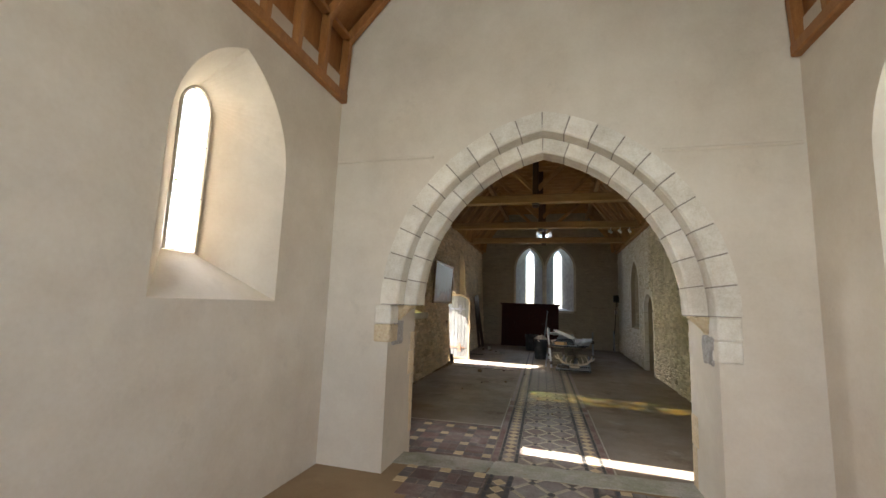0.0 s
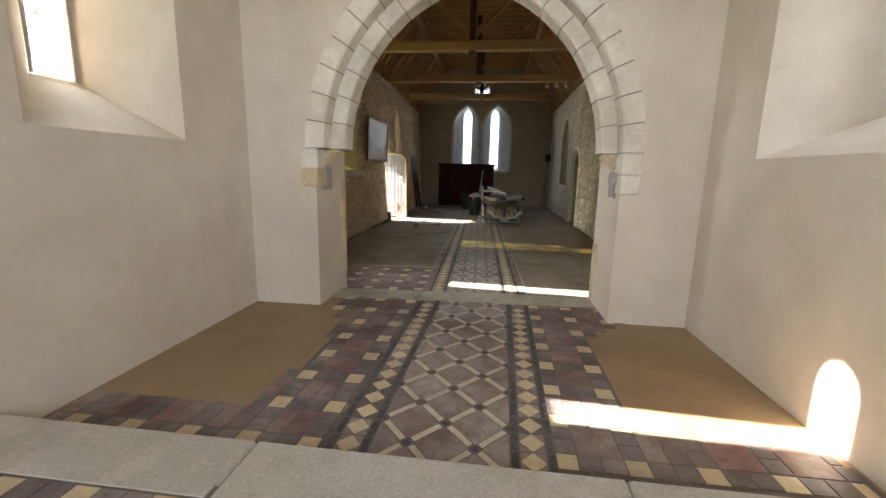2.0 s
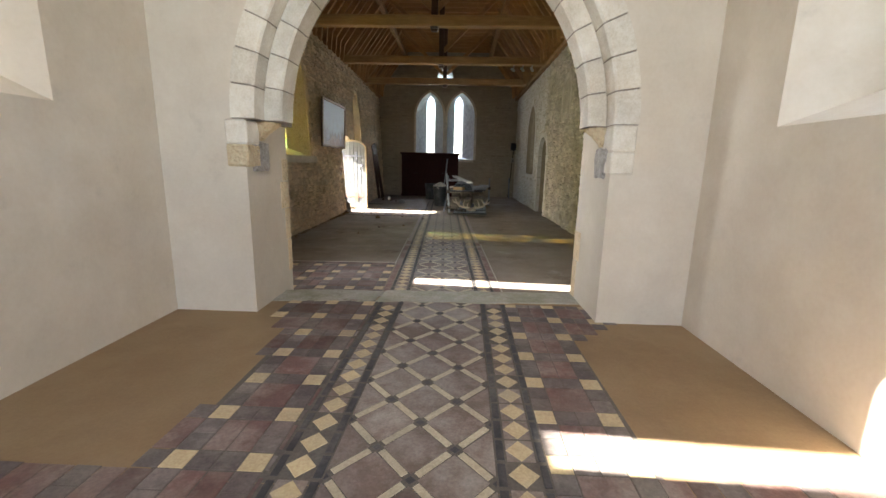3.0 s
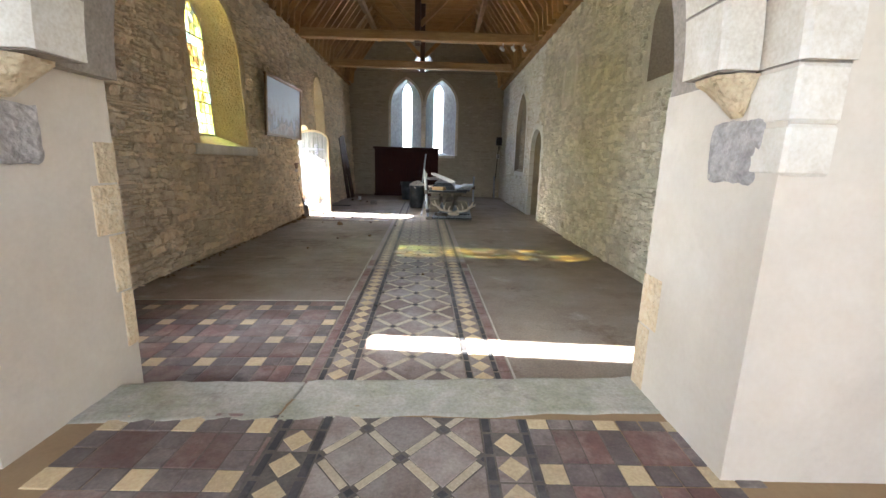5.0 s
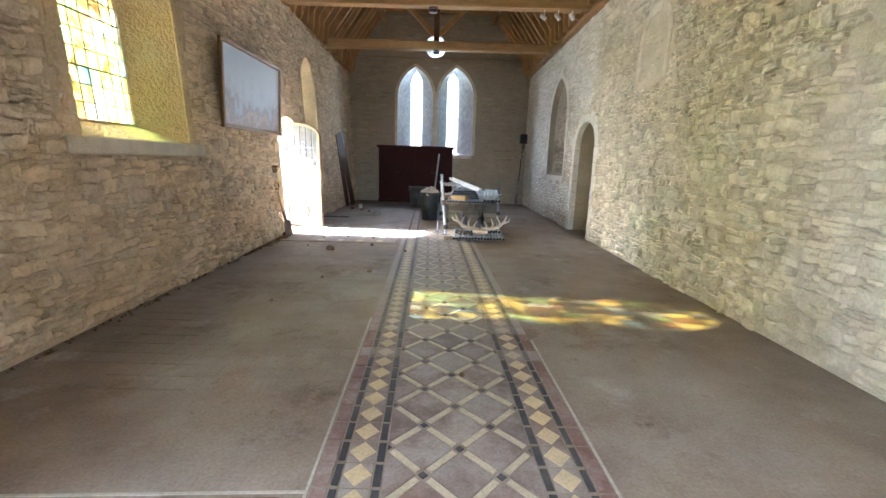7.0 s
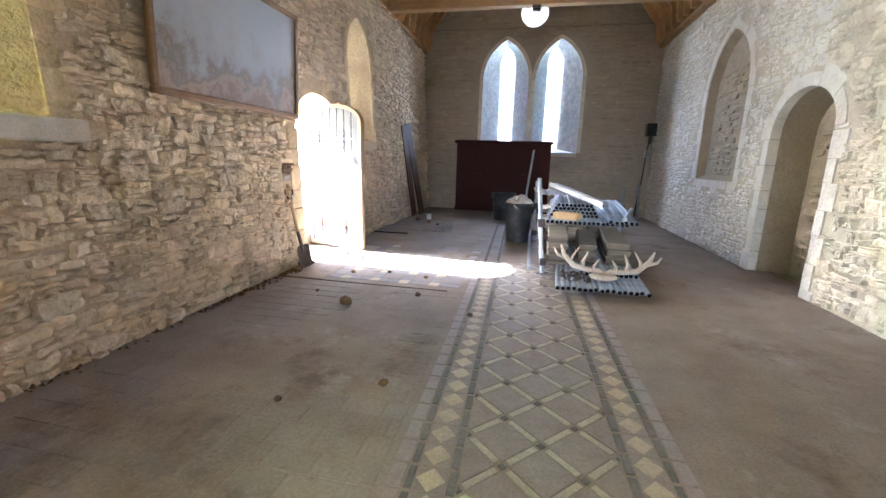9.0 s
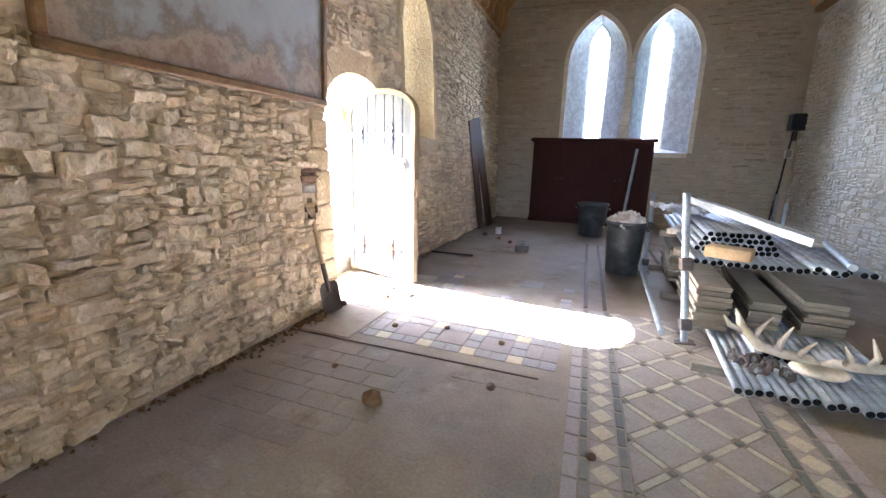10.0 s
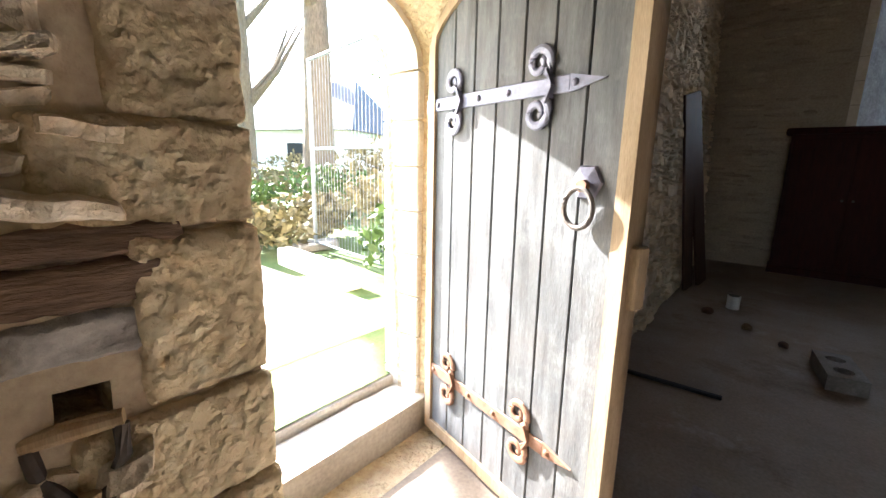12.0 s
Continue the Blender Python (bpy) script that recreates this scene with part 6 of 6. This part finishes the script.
ob = part("cable", tube([(2.60, 19.95, 2.05), (2.60, 20.0, 1.85), (2.58, 20.01, 1.55), (2.55, 20.0, 1.0), (2.50, 19.98, 0.5), (2.46, 19.95, 0.02)], 0.016, 8), M_BLACK)
tagged(ob, "black cable running down the corner", "cable")
ob = part("pipe_stub", tube([(2.47, 19.66, 0.0), (2.45, 19.70, 0.86)], 0.032, 14), M_GALV)
tagged(ob, "short grey pipe standing in the corner", "pipe")

# three spotlights under the tie beam
for k, x in enumerate((1.74, 2.00, 2.26)):
    sp = empty("spotlight", pose(x, 13.96, 4.03), "white spotlight head hung from the tie beam", "spotlight", "row of spotlights")
    part("stem", tube([(0, 0, 0.0), (0, 0, 0.165)], 0.010, 8), M_WHITE, sp)
    hd = lathe([(0.030, 0.0), (0.036, 0.01), (0.038, 0.10), (0.028, 0.13)], 14)
    bmesh.ops.transform(hd, matrix=pose(0.03, 0.0, 0.0, 0, 62 - 12 * k, 200), verts=hd.verts)
    part("head", hd, M_WHITE, sp)

# ---------------------------------------------------------------- spade by the door
spade = empty("spade", Matrix.Translation((-2.79, 12.80, 0.004)) @ Euler((radians(5.0), radians(-9.5), radians(-20))).to_matrix().to_4x4() @ Matrix.Scale(0.965, 4),
              "old spade with a wooden shaft leaning on the wall", "spade")
bl = bmesh.new()
cols, rows_ = 7, 7
grid = []
for j in range(rows_ + 1):
    t = j / rows_
    wv = 0.098 if t < 0.85 else 0.098 - 0.03 * (t - 0.85) / 0.15
    grid.append([bl.verts.new((0.02 * ((k / cols * 2 - 1) ** 2) + 0.012 * t, wv * (k / cols * 2 - 1), 0.29 * t + (0.012 * (k / cols * 2 - 1) ** 2 if j == 0 else 0))) for k in range(cols + 1)])
for j in range(rows_):
    for k in range(cols):
        bl.faces.new((grid[j][k], grid[j][k + 1], grid[j + 1][k + 1], grid[j + 1][k]))
bmesh.ops.solidify(bl, geom=bl.faces[:], thickness=0.004)
part("blade", bl, M_STEEL, spade, "earth-stained steel blade")
part("socket", tube([(0.014, 0, 0.20), (0.010, 0, 0.32), (0.0, 0, 0.46)], 0.02, 12, radii=[0.012, 0.022, 0.020]), M_STEEL, spade)
part("shaft", tube([(0.0, 0, 0.44), (-0.004, 0, 0.66), (0, 0, 0.88)], 0.018, 12), M_ASH, spade, "worn ash shaft")
yoke = bmesh.new()
for s in (-1, 1):
    join(yoke, tube([(0, 0, 0.82), (0, s * 0.022, 0.87), (0, s * 0.052, 0.925), (0, s * 0.056, 0.975)], 0.012, 8))
part("yoke", yoke, M_STEEL, spade)
part("grip", tube([(0, -0.062, 0.985), (0, 0, 0.987), (0, 0.062, 0.985)], 0.015, 10, radii=[0.014, 0.017, 0.014]), M_ASH, spade)

# charred wooden pad built into the wall above the spade
pad = empty("wall_pad", pose(-2.985, 12.70, 1.035), "charred dark wooden block let into the stone wall", "wood block")
part("block", rough_block(-0.06, 0.0, 0.075, 0.014, 0.23, 0.150, 31, 0.010, 9), M_CHAR, pad, smooth=True)
part("upper_block", rough_block(-0.06, 0.01, 0.153, 0.010, 0.25, 0.205, 32, 0.010, 9), M_CHAR, pad, smooth=True)
part("soot_stone", rough_block(-0.06, 0.01, -0.005, 0.008, 0.25, 0.072, 33, 0.010, 9), M_BROKEN, pad, smooth=True)

# ---------------------------------------------------------------- the stack of scaffolding
GT = "scaffold tubes in the stack"
LT = "galvanised scaffold tube lying in the stack"


def scaffold_tube_mesh(length, r=0.0242):
    n, inner, back = 14, r * 0.84, 0.12
    ring = lambda rr, y: [(rr * math.cos(2 * math.pi * k / n), y, rr * math.sin(2 * math.pi * k / n)) for k in range(n)]
    V = ring(inner, back) + ring(inner, 0) + ring(r, 0) + ring(r, length) + ring(inner, length) + ring(inner, length - back)
    F, mi = [tuple(range(n))], [1]
    for a in range(5):
        F += [(a * n + k, a * n + (k + 1) % n, (a + 1) * n + (k + 1) % n, (a + 1) * n + k) for k in range(n)]
        mi += [1 if a in (0, 4) else 0] * n
    F.append(tuple(range(5 * n, 6 * n))[::-1])
    mi.append(1)
    me = bpy.data.meshes.new("scaffold_tube")
    me.from_pydata(V, [], F)
    me.materials.append(M_GALV)
    me.materials.append(M_TUBE_SHADE)
    me.polygons.foreach_set("material_index", mi)
    me.polygons.foreach_set("use_smooth", [len(f) == 4 for f in F])
    return me


TUBES = {L: scaffold_tube_mesh(L) for L in (1.6, 2.4, 3.2, 3.7)}


def lay_tube(x, y, z, L, yaw=0.0, pitch=0.0):
    return tagged(set_pose(new("scaffold_tube", TUBES[L]), pose(x, y, z, pitch, 0, yaw)), LT, "tube", GT)


def set_pose(ob_, m):
    ob_.matrix_basis = m
    return ob_


R_T = 0.0242
SKEW = -3.0
for y in (12.95, 14.6, 15.9):
    ob = part("bearer", box(-0.02, -0.04, 0.0, 1.06, 0.04, 0.062, bevel=0.004), M_TIMBER)
    ob.matrix_basis = pose(0.0, y, 0.0, 0, 0, -3)
    tagged(ob, "timber bearer under the scaffold stack", "bearer", "bearers under the stack")
Z1 = 0.062 + R_T + 0.001
rt = random.Random(31)
for k in range(17):
    lay_tube(0.15 + 0.054 * k, 12.58 + rt.uniform(-0.02, 0.03) + 0.0 * k, Z1, 3.7, SKEW)
Z2 = Z1 + 0.044
for k in range(13):
    lay_tube(0.38 + 0.052 * k, 13.06 + rt.uniform(-0.03, 0.04), Z2, 2.4, SKEW)
# boards on the tubes; the rear stacks are added to block light from behind
ZB = Z2 + R_T + 0.001
board_rows = [(0.065, 13.47, 0.225, 9, ZB - 0.03, 1.0, -2), (0.42, 13.50, 0.20, 6, ZB + 0.004, 1.3, -4), (0.74, 13.46, 0.25, 7, ZB + 0.004, 1.3, -4),
              (0.06, 14.86, 0.225, 10, ZB - 0.03, 0.9, -3), (0.40, 14.90, 0.225, 9, ZB + 0.004, 0.55, -3), (0.70, 14.90, 0.225, 9, ZB + 0.004, 0.55, -3)]
for bx, by, bw, cnt, z, bl_, yaw in board_rows:
    for k in range(cnt):
        ob = part("scaffold_board", box(0, 0, 0, bw, bl_, 0.036, bevel=0.004), M_TIMBER)
        ob.matrix_basis = pose(bx + rt.uniform(-0.012, 0.012), by + rt.uniform(-0.05, 0.05), z + 0.0375 * k, 0, 0, yaw)
        tagged(ob, "weathered scaffold board stacked on the tubes", "board", "scaffold boards in the stack")
for a in ((-0.03, 13.42), (0.5, 14.6)):
    ob = part("bearer", box(0, -0.04, 0.0, 1.02, 0.04, 0.07, bevel=0.004), M_TIMBER)
    ob.matrix_basis = pose(-0.02, a[1] + 0.75, 0.535, 0, 0, -3)
    tagged(ob, "timber bearer under the scaffold stack", "bearer", "bearers under the stack")
Z3 = 0.606 + R_T
for k in range(18):
    lay_tube(0.04 + 0.053 * k, 13.52 + rt.uniform(-0.03, 0.03), Z3, 3.2, SKEW)
for k in range(6):
    lay_tube(0.74 + 0.053 * k, 13.34 + rt.uniform(-0.05, 0.08), Z3 + 0.045, 3.2, SKEW - 3)
for layer in range(4):
    for k in range(12 - layer):
        lay_tube(0.10 + 0.0495 * k + 0.025 * layer, 13.86 + rt.uniform(-0.03, 0.04), Z3 + 0.0435 * (layer + 1), 2.4, SKEW)
ob = part("timber_offcut", box(-0.15, -0.09, 0, 0.15, 0.09, 0.085, bevel=0.005), M_BLOCKWOOD)
ob.matrix_basis = pose(0.27, 13.64, Z3 + R_T + 0.002, 0, 0, -24)
tagged(ob, "short orange sawn timber offcut on the tubes", "timber")


def upright(x, y, h, group_label, rx=0.0, ry=0.0):
    u_ = empty("scaffold_upright", pose(x, y, 0.006 if rx else 0, rx, ry, 0), group_label, "scaffold pole", "uprights of the rack")
    part("pole", tube([(0, 0, 0.006), (0, 0, h)], 0.026, 14), M_GALV, u_)
    part("foot_plate", box(-0.07, -0.07, 0, 0.07, 0.07, 0.008, bevel=0.002), M_STEEL, u_)
    part("coupler", box(-0.04, -0.045, 0.56, 0.05, 0.045, 0.66, bevel=0.012), M_STEEL, u_, "dark steel coupler")
    part("coupler", box(-0.04, -0.045, 0.10, 0.05, 0.045, 0.19, bevel=0.012), M_STEEL, u_, "dark steel coupler")
    return u_


upright(0.015, 13.40, 1.15, "galvanised scaffold pole leaning at the stack's edge", -7.0, -5.5)
upright(-0.10, 15.62, 1.02, "upright galvanised scaffold pole at the stack's edge")
upright(1.33, 15.9, 0.95, "upright galvanised scaffold pole at the stack's edge")
ob = part("ledger_tube", tube([(-0.145, 13.42, 0.055), (-0.165, 15.85, 0.14)], 0.024, 14), M_GALV)
tagged(ob, "scaffold tube along the foot of the rack", "tube")
ob = part("ledger_tube", tube([(0.86, 13.28, Z3 + 0.10), (1.20, 14.6, Z3 + 0.09)], 0.024, 14), M_GALV)
tagged(ob, "scaffold tube slanting off the stack", "tube")

# loose couplers thrown on the lower tubes
first = empty("scaffold_coupler", pose(0.30, 12.80, Z1 + R_T + 0.022, 0, 70, 20), "rusty dark steel scaffold coupler lying on the tubes", "coupler", "loose couplers")
part("clamp", tube([(0.034 * math.cos(a), 0, 0.034 * math.sin(a)) for a in [2 * math.pi * k / 14 for k in range(14)]], 0.012, 8, closed=True), M_STEEL, first)
part("bolt", tube([(0.04, 0, -0.03), (0.045, 0.0, 0.05)], 0.008, 8), M_RUST, first)
part("saddle", box(-0.02, -0.028, 0.026, 0.03, 0.028, 0.042, bevel=0.005), M_STEEL, first)
for x, y, a in ((0.37, 12.84, 80), (0.25, 12.90, 140), (0.41, 12.93, 30), (0.33, 12.97, 200), (0.22, 12.99, 260), (0.45, 12.80, 310)):
    copy_thing(first, pose(x, y, Z1 + R_T + 0.022, 8, 80, a))

# aluminium channel across the top
ch = bmesh.new()
join(ch, beam((0.10, 14.35, 1.02), (0.63, 13.22, 0.86), 0.09, 0.012, 0.002))
for s in (-1, 1):
    off = Vector((1.05, 0.74, 0)).normalized() * 0.042 * s
    join(ch, beam(Vector((0.10, 14.35, 1.045)) + off, Vector((0.63, 13.22, 0.885)) + off, 0.008, 0.05, 0.001))
ob = part("steel_channel", ch, M_ALU)
tagged(ob, "pale metal channel laid across the tube stack", "channel")

# crumpled polythene over the back
bm = bmesh.new()
bmesh.ops.create_grid(bm, x_segments=22, y_segments=22, size=0.5)
for v_ in bm.verts:
    v_.co.z = 0.05 * noise.noise(v_.co * 7) + 0.03 * noise.noise(v_.co * 17) + 0.06
    v_.co.x *= 0.40
    v_.co.y *= 0.8
bmesh.ops.solidify(bm, geom=bm.faces[:], thickness=0.003)
ob = part("polythene_sheet", bm, M_PLASTIC, smooth=True)
ob.matrix_basis = pose(0.10, 15.1, Z3 + 0.20, 0, 0, 8)
tagged(ob, "crumpled pale polythene sheet over the tubes", "sheet")
# ragged plaster bits on the left of the stack
for k in range(5):
    pebble(0.02 + 0.06 * k, 14.75 + 0.15 * k, 0.05, "rubble_lump", "pale lump of rubble on the stack", M_RUBBLE, 90 + k).location.z = Z3 + R_T + 0.02

# antlers on a skull plate in front of the stack
stag = empty("antlers", pose(0.63, 12.88, Z1 + R_T + 0.002, 0, 0, -6) @ Matrix.Scale(1.04, 4), "bleached branching antlers on a skull plate", "antlers")
for s in (-1, 1):
    main = [(0, 0, 0.06), (s * 0.06, 0.01, 0.10), (s * 0.17, -0.01, 0.11), (s * 0.30, -0.03, 0.14), (s * 0.40, -0.02, 0.24), (s * 0.44, 0.0, 0.34)]
    beam_ = part("antler", tube(main, 0.02, 10, radii=[0.030, 0.028, 0.028, 0.030, 0.026, 0.008]), M_BONE, stag, smooth=True)
    for p, d, r in (((s * 0.10, 0.0, 0.105), (s * 0.06, -0.08, 0.24), 0.014), ((s * 0.20, -0.012, 0.115), (s * 0.17, -0.06, 0.30), 0.015), ((s * 0.33, -0.028, 0.165), (s * 0.26, -0.02, 0.33), 0.013), ((s * 0.38, -0.02, 0.21), (s * 0.50, -0.03, 0.30), 0.014)):
        mid_ = [(a + b) / 2 + o for a, b, o in zip(p, d, (s * 0.025, -0.015, -0.01))]
        part("tine", tube([p, mid_, d], r, 8, radii=[r * 1.35, r * 1.15, 0.005]), M_BONE, beam_, smooth=True)
sk = bmesh.new()
bmesh.ops.create_uvsphere(sk, u_segments=14, v_segments=9, radius=0.07)
bmesh.ops.scale(sk, vec=(2.0, 1.4, 0.6), verts=sk.verts)
bmesh.ops.translate(sk, vec=(0, 0.0, 0.046), verts=sk.verts)
part("skull_plate", sk, M_BONE, stag, smooth=True)

# ---------------------------------------------------------------- the churchyard outside the door
path = part("path", box(-6.7, 11.6, 0.10, -4.262, 14.86, 0.212, bevel=0.01), M_PATH)
tagged(path, "pale flagged churchyard path in full sun", "path", kind="structure")


def clump(name, x, y, z, rx, ry, rz, count, size, material, label, category, seed, group=""):
    """A crown of many small leaves with gaps and an uneven outline."""
    rr = random.Random(seed)
    V, F = [], []
    lobes = [(rr.uniform(-0.6, 0.6), rr.uniform(-0.6, 0.6), rr.uniform(-0.4, 0.7), rr.uniform(0.35, 0.7)) for _ in range(9)]
    for k in range(count):
        lx, ly, lz, lr = rr.choice(lobes)
        d = Vector((rr.gauss(0, 1), rr.gauss(0, 1), rr.gauss(0, 1))).normalized() * lr * rr.uniform(0.5, 1.0)
        p = Vector(((lx + d.x) * rx, (ly + d.y) * ry, (lz + d.z) * rz))
        a = Vector((rr.gauss(0, 1), rr.gauss(0, 1), rr.gauss(0, 1))).normalized()
        b = a.orthogonal().normalized()
        s = size * rr.uniform(0.6, 1.4)
        base = len(V)
        V += [p - a * s, p + b * s * 0.45, p + a * s, p - b * s * 0.45]
        F.append((base, base + 1, base + 2, base + 3))
    lo = min(q.z for q in V)
    ob_ = solid(name, [q - Vector((0, 0, lo)) for q in V], F, material)
    ob_.location = (x, y, z)
    return ob_


def bush(x, y, r, h, seed, material, label):
    t = empty("bush", pose(x, y, 0.2), label, "bush", "churchyard bushes")
    c = clump("crown", 0, 0, 0, r, r, h, 900, 0.07, material, "", "", seed)
    c.parent = t
    for k in range(4):
        part("stem", tube([(0.05 * k - 0.1, 0, 0), (0.1 * k - 0.15, 0.05, h * 0.8)], 0.012, 6), M_BARK, t)


for k, (x, y, r, h) in enumerate(((-6.3, 16.5, 0.7, 0.5), (-5.2, 15.8, 0.6, 0.45), (-7.6, 16.2, 0.6, 0.4), (-9.5, 17.6, 1.0, 0.6), (-8.2, 18.6, 1.1, 0.8), (-12.5, 16.6, 1.2, 0.5),
                                  (-7.3, 15.2, 0.5, 0.3), (-8.4, 15.6, 0.6, 0.35), (-9.6, 15.9, 0.7, 0.3), (-10.8, 16.8, 0.8, 0.4), (-14.2, 17.9, 1.0, 0.6), (-11.0, 19.2, 0.9, 0.5),
                                  (-15.0, 20.2, 1.2, 0.8), (-9.6, 20.6, 1.0, 0.7), (-7.4, 18.9, 0.7, 0.45), (-5.6, 16.8, 0.5, 0.3), (-4.9, 16.4, 0.5, 0.35), (-16.8, 18.2, 1.2, 0.5))):
    bush(x, y, r, h, 40 + k, M_DRY if k % 2 == 0 else M_LEAVES, "low tangled undergrowth in sunlight")


def tree(x, y, h, r, seed, crown):
    rr = random.Random(seed)
    t = empty("tree", pose(x, y, 0.2), "tall churchyard tree with a forked trunk", "tree", "churchyard trees")
    part("trunk", tube([(0, 0, -0.05), (0.02, 0, 0.3), (0.05, 0.03, h * 0.25), (0.0, 0.1, h * 0.6), (0.1, 0.1, h)], r, 14, radii=[r * 1.5, r * 1.1, r * 0.9, r * 0.65, r * 0.3]), M_BARK, t, smooth=True)
    for k in range(7):
        a, z0 = rr.uniform(0, 6.28), h * rr.uniform(0.25, 0.8)
        L = h * rr.uniform(0.25, 0.5)
        part("limb", tube([(0.03, 0.05, z0), (L * 0.35 * math.cos(a), L * 0.35 * math.sin(a), z0 + L * 0.4), (L * 0.7 * math.cos(a + 0.3), L * 0.7 * math.sin(a + 0.3), z0 + L)], r * 0.4, 8, radii=[r * 0.45, r * 0.25, r * 0.06]), M_BARK, t)
    for k in range(crown):
        a = rr.uniform(0, 6.28)
        c = clump("crown", 1.6 * math.cos(a), 1.6 * math.sin(a), h * rr.uniform(0.45, 0.9), 1.5, 1.5, 1.1, 700, 0.11, M_LEAVES, "", "", seed + k)
        c.parent = t


# bare tree added out of view; its branches dapple the door's sunlight
tree(-13.0, 14.9, 9.0, 0.22, 11, 0)
tree(-11.4, 18.9, 9.0, 0.40, 3, 4)
tree(-16.5, 19.5, 9.5, 0.35, 4, 4)
tree(-13.0, 24.5, 6.0, 0.16, 5, 5)
tree(-9.0, 23.5, 5.0, 0.13, 6, 5)

hs_ = empty("house", pose(-27.5, 28.0, 0.2, 0, 0, 25), "low white rendered house with a dark slate roof", "house")
part("wall", box(-6, -4, 0, 6, 4, 2.9, bevel=0.01), M_RENDER, hs_)
rf = bmesh.new()
vs = [rf.verts.new(p) for p in ((-6.5, -4.6, 2.8), (6.5, -4.6, 2.8), (6.5, 4.6, 2.8), (-6.5, 4.6, 2.8), (-4.5, 0, 6.0), (4.5, 0, 6.0))]
for f in ((0, 1, 5, 4), (1, 2, 5), (2, 3, 4, 5), (3, 0, 4), (0, 3, 2, 1)):
    rf.faces.new([vs[k] for k in f])
rf_ = part("roof", rf, M_ROOFTILE, hs_)
part("chimney", box(1.5, -0.4, 5.4, 2.3, 0.4, 6.9, bevel=0.02), M_DRESSED_OLD, rf_)
for x in (-4.2, -1.2, 2.2):
    w_ = part("window", box(x, -4.06, 1.0, x + 1.3, -4.005, 2.2, bevel=0.01), M_WHITE, hs_)
    part("pane", box(x + 0.08, -4.075, 1.08, x + 1.22, -4.061, 2.12, bevel=0.002), M_BLACK, w_)

# graves
for k, (x, y, h) in enumerate(((-7.5, 17.6, 0.8), (-8.9, 19.6, 0.95), (-6.2, 18.8, 0.7), (-10.6, 21.4, 0.9), (-12.6, 20.6, 0.8))):
    b = slab(arch(-0.26, 0.26, 0.0, h - 0.18, h, 6), -0.05, 0.05)
    ob = part("gravestone", b, M_GRAVE)
    ob.matrix_basis = pose(x, y, 0.18, rnd.uniform(-4, 4), rnd.uniform(-4, 4), 40 + 10 * k)
    tagged(ob, "leaning lichened gravestone in the grass", "gravestone", "gravestones")
kerb = part("kerb_stone", beam((-6.5, 15.10, 0.29), (-5.1, 14.98, 0.29), 0.16, 0.20, 0.015), M_DRESSED)
tagged(kerb, "pale squared kerb stone along the path", "kerb stone")


def fence_panel(a, b, h):
    a, b = Vector(a), Vector(b)
    t = empty("fence_panel", Matrix.Translation(a), "temporary galvanised mesh fence panel in the churchyard", "fence", "temporary fence panels")
    d = b - a
    for p in (Vector((0, 0, 0)), d):
        part("post", tube([p, p + Vector((0, 0, h))], 0.022, 10), M_GALV, t)
    for z in (0.12, h * 0.55, h - 0.02):
        part("rail", tube([Vector((0, 0, z)), d + Vector((0, 0, z))], 0.017, 8), M_GALV, t)
    w_ = bmesh.new()
    n_ = int(d.length / 0.07)
    for k in range(1, n_):
        p = d * k / n_
        join(w_, tube([p + Vector((0, 0, 0.12)), p + Vector((0, 0, h - 0.02))], 0.0025, 4))
    tagged(part("wire_mesh", w_, M_GALV, t), kind="stuff")
    for p in (Vector((0, 0, 0)), d):
        part("foot", box(p.x - 0.1, p.y - 0.3, 0.0, p.x + 0.1, p.y + 0.3, 0.10, bevel=0.02), M_CONC, t)


fence_panel((-6.85, 15.75, 0.2), (-4.3, 15.35, 0.2), 2.35)
fence_panel((-7.0, 15.85, 0.2), (-9.6, 17.6, 0.2), 2.35)
hd = part("hedge", box(-19, 21.0, 0.2, -12.5, 22.0, 1.1, bevel=0.1), M_GRASS)
tagged(hd, "clipped green hedge beyond the graves", "hedge")
ground = solid("ground", [(-900, -900, 0.2), (900, -900, 0.2), (900, 900, 0.2), (-900, 900, 0.2), (-3.75, -3.3, 0.2), (3.5, -3.3, 0.2), (3.5, 20.7, 0.2), (-3.75, 20.7, 0.2)],
               [(0, 1, 5, 4), (1, 2, 6, 5), (2, 3, 7, 6), (3, 0, 4, 7)], M_GRASS)
tagged(ground, "rough churchyard grass", "ground", kind="structure")
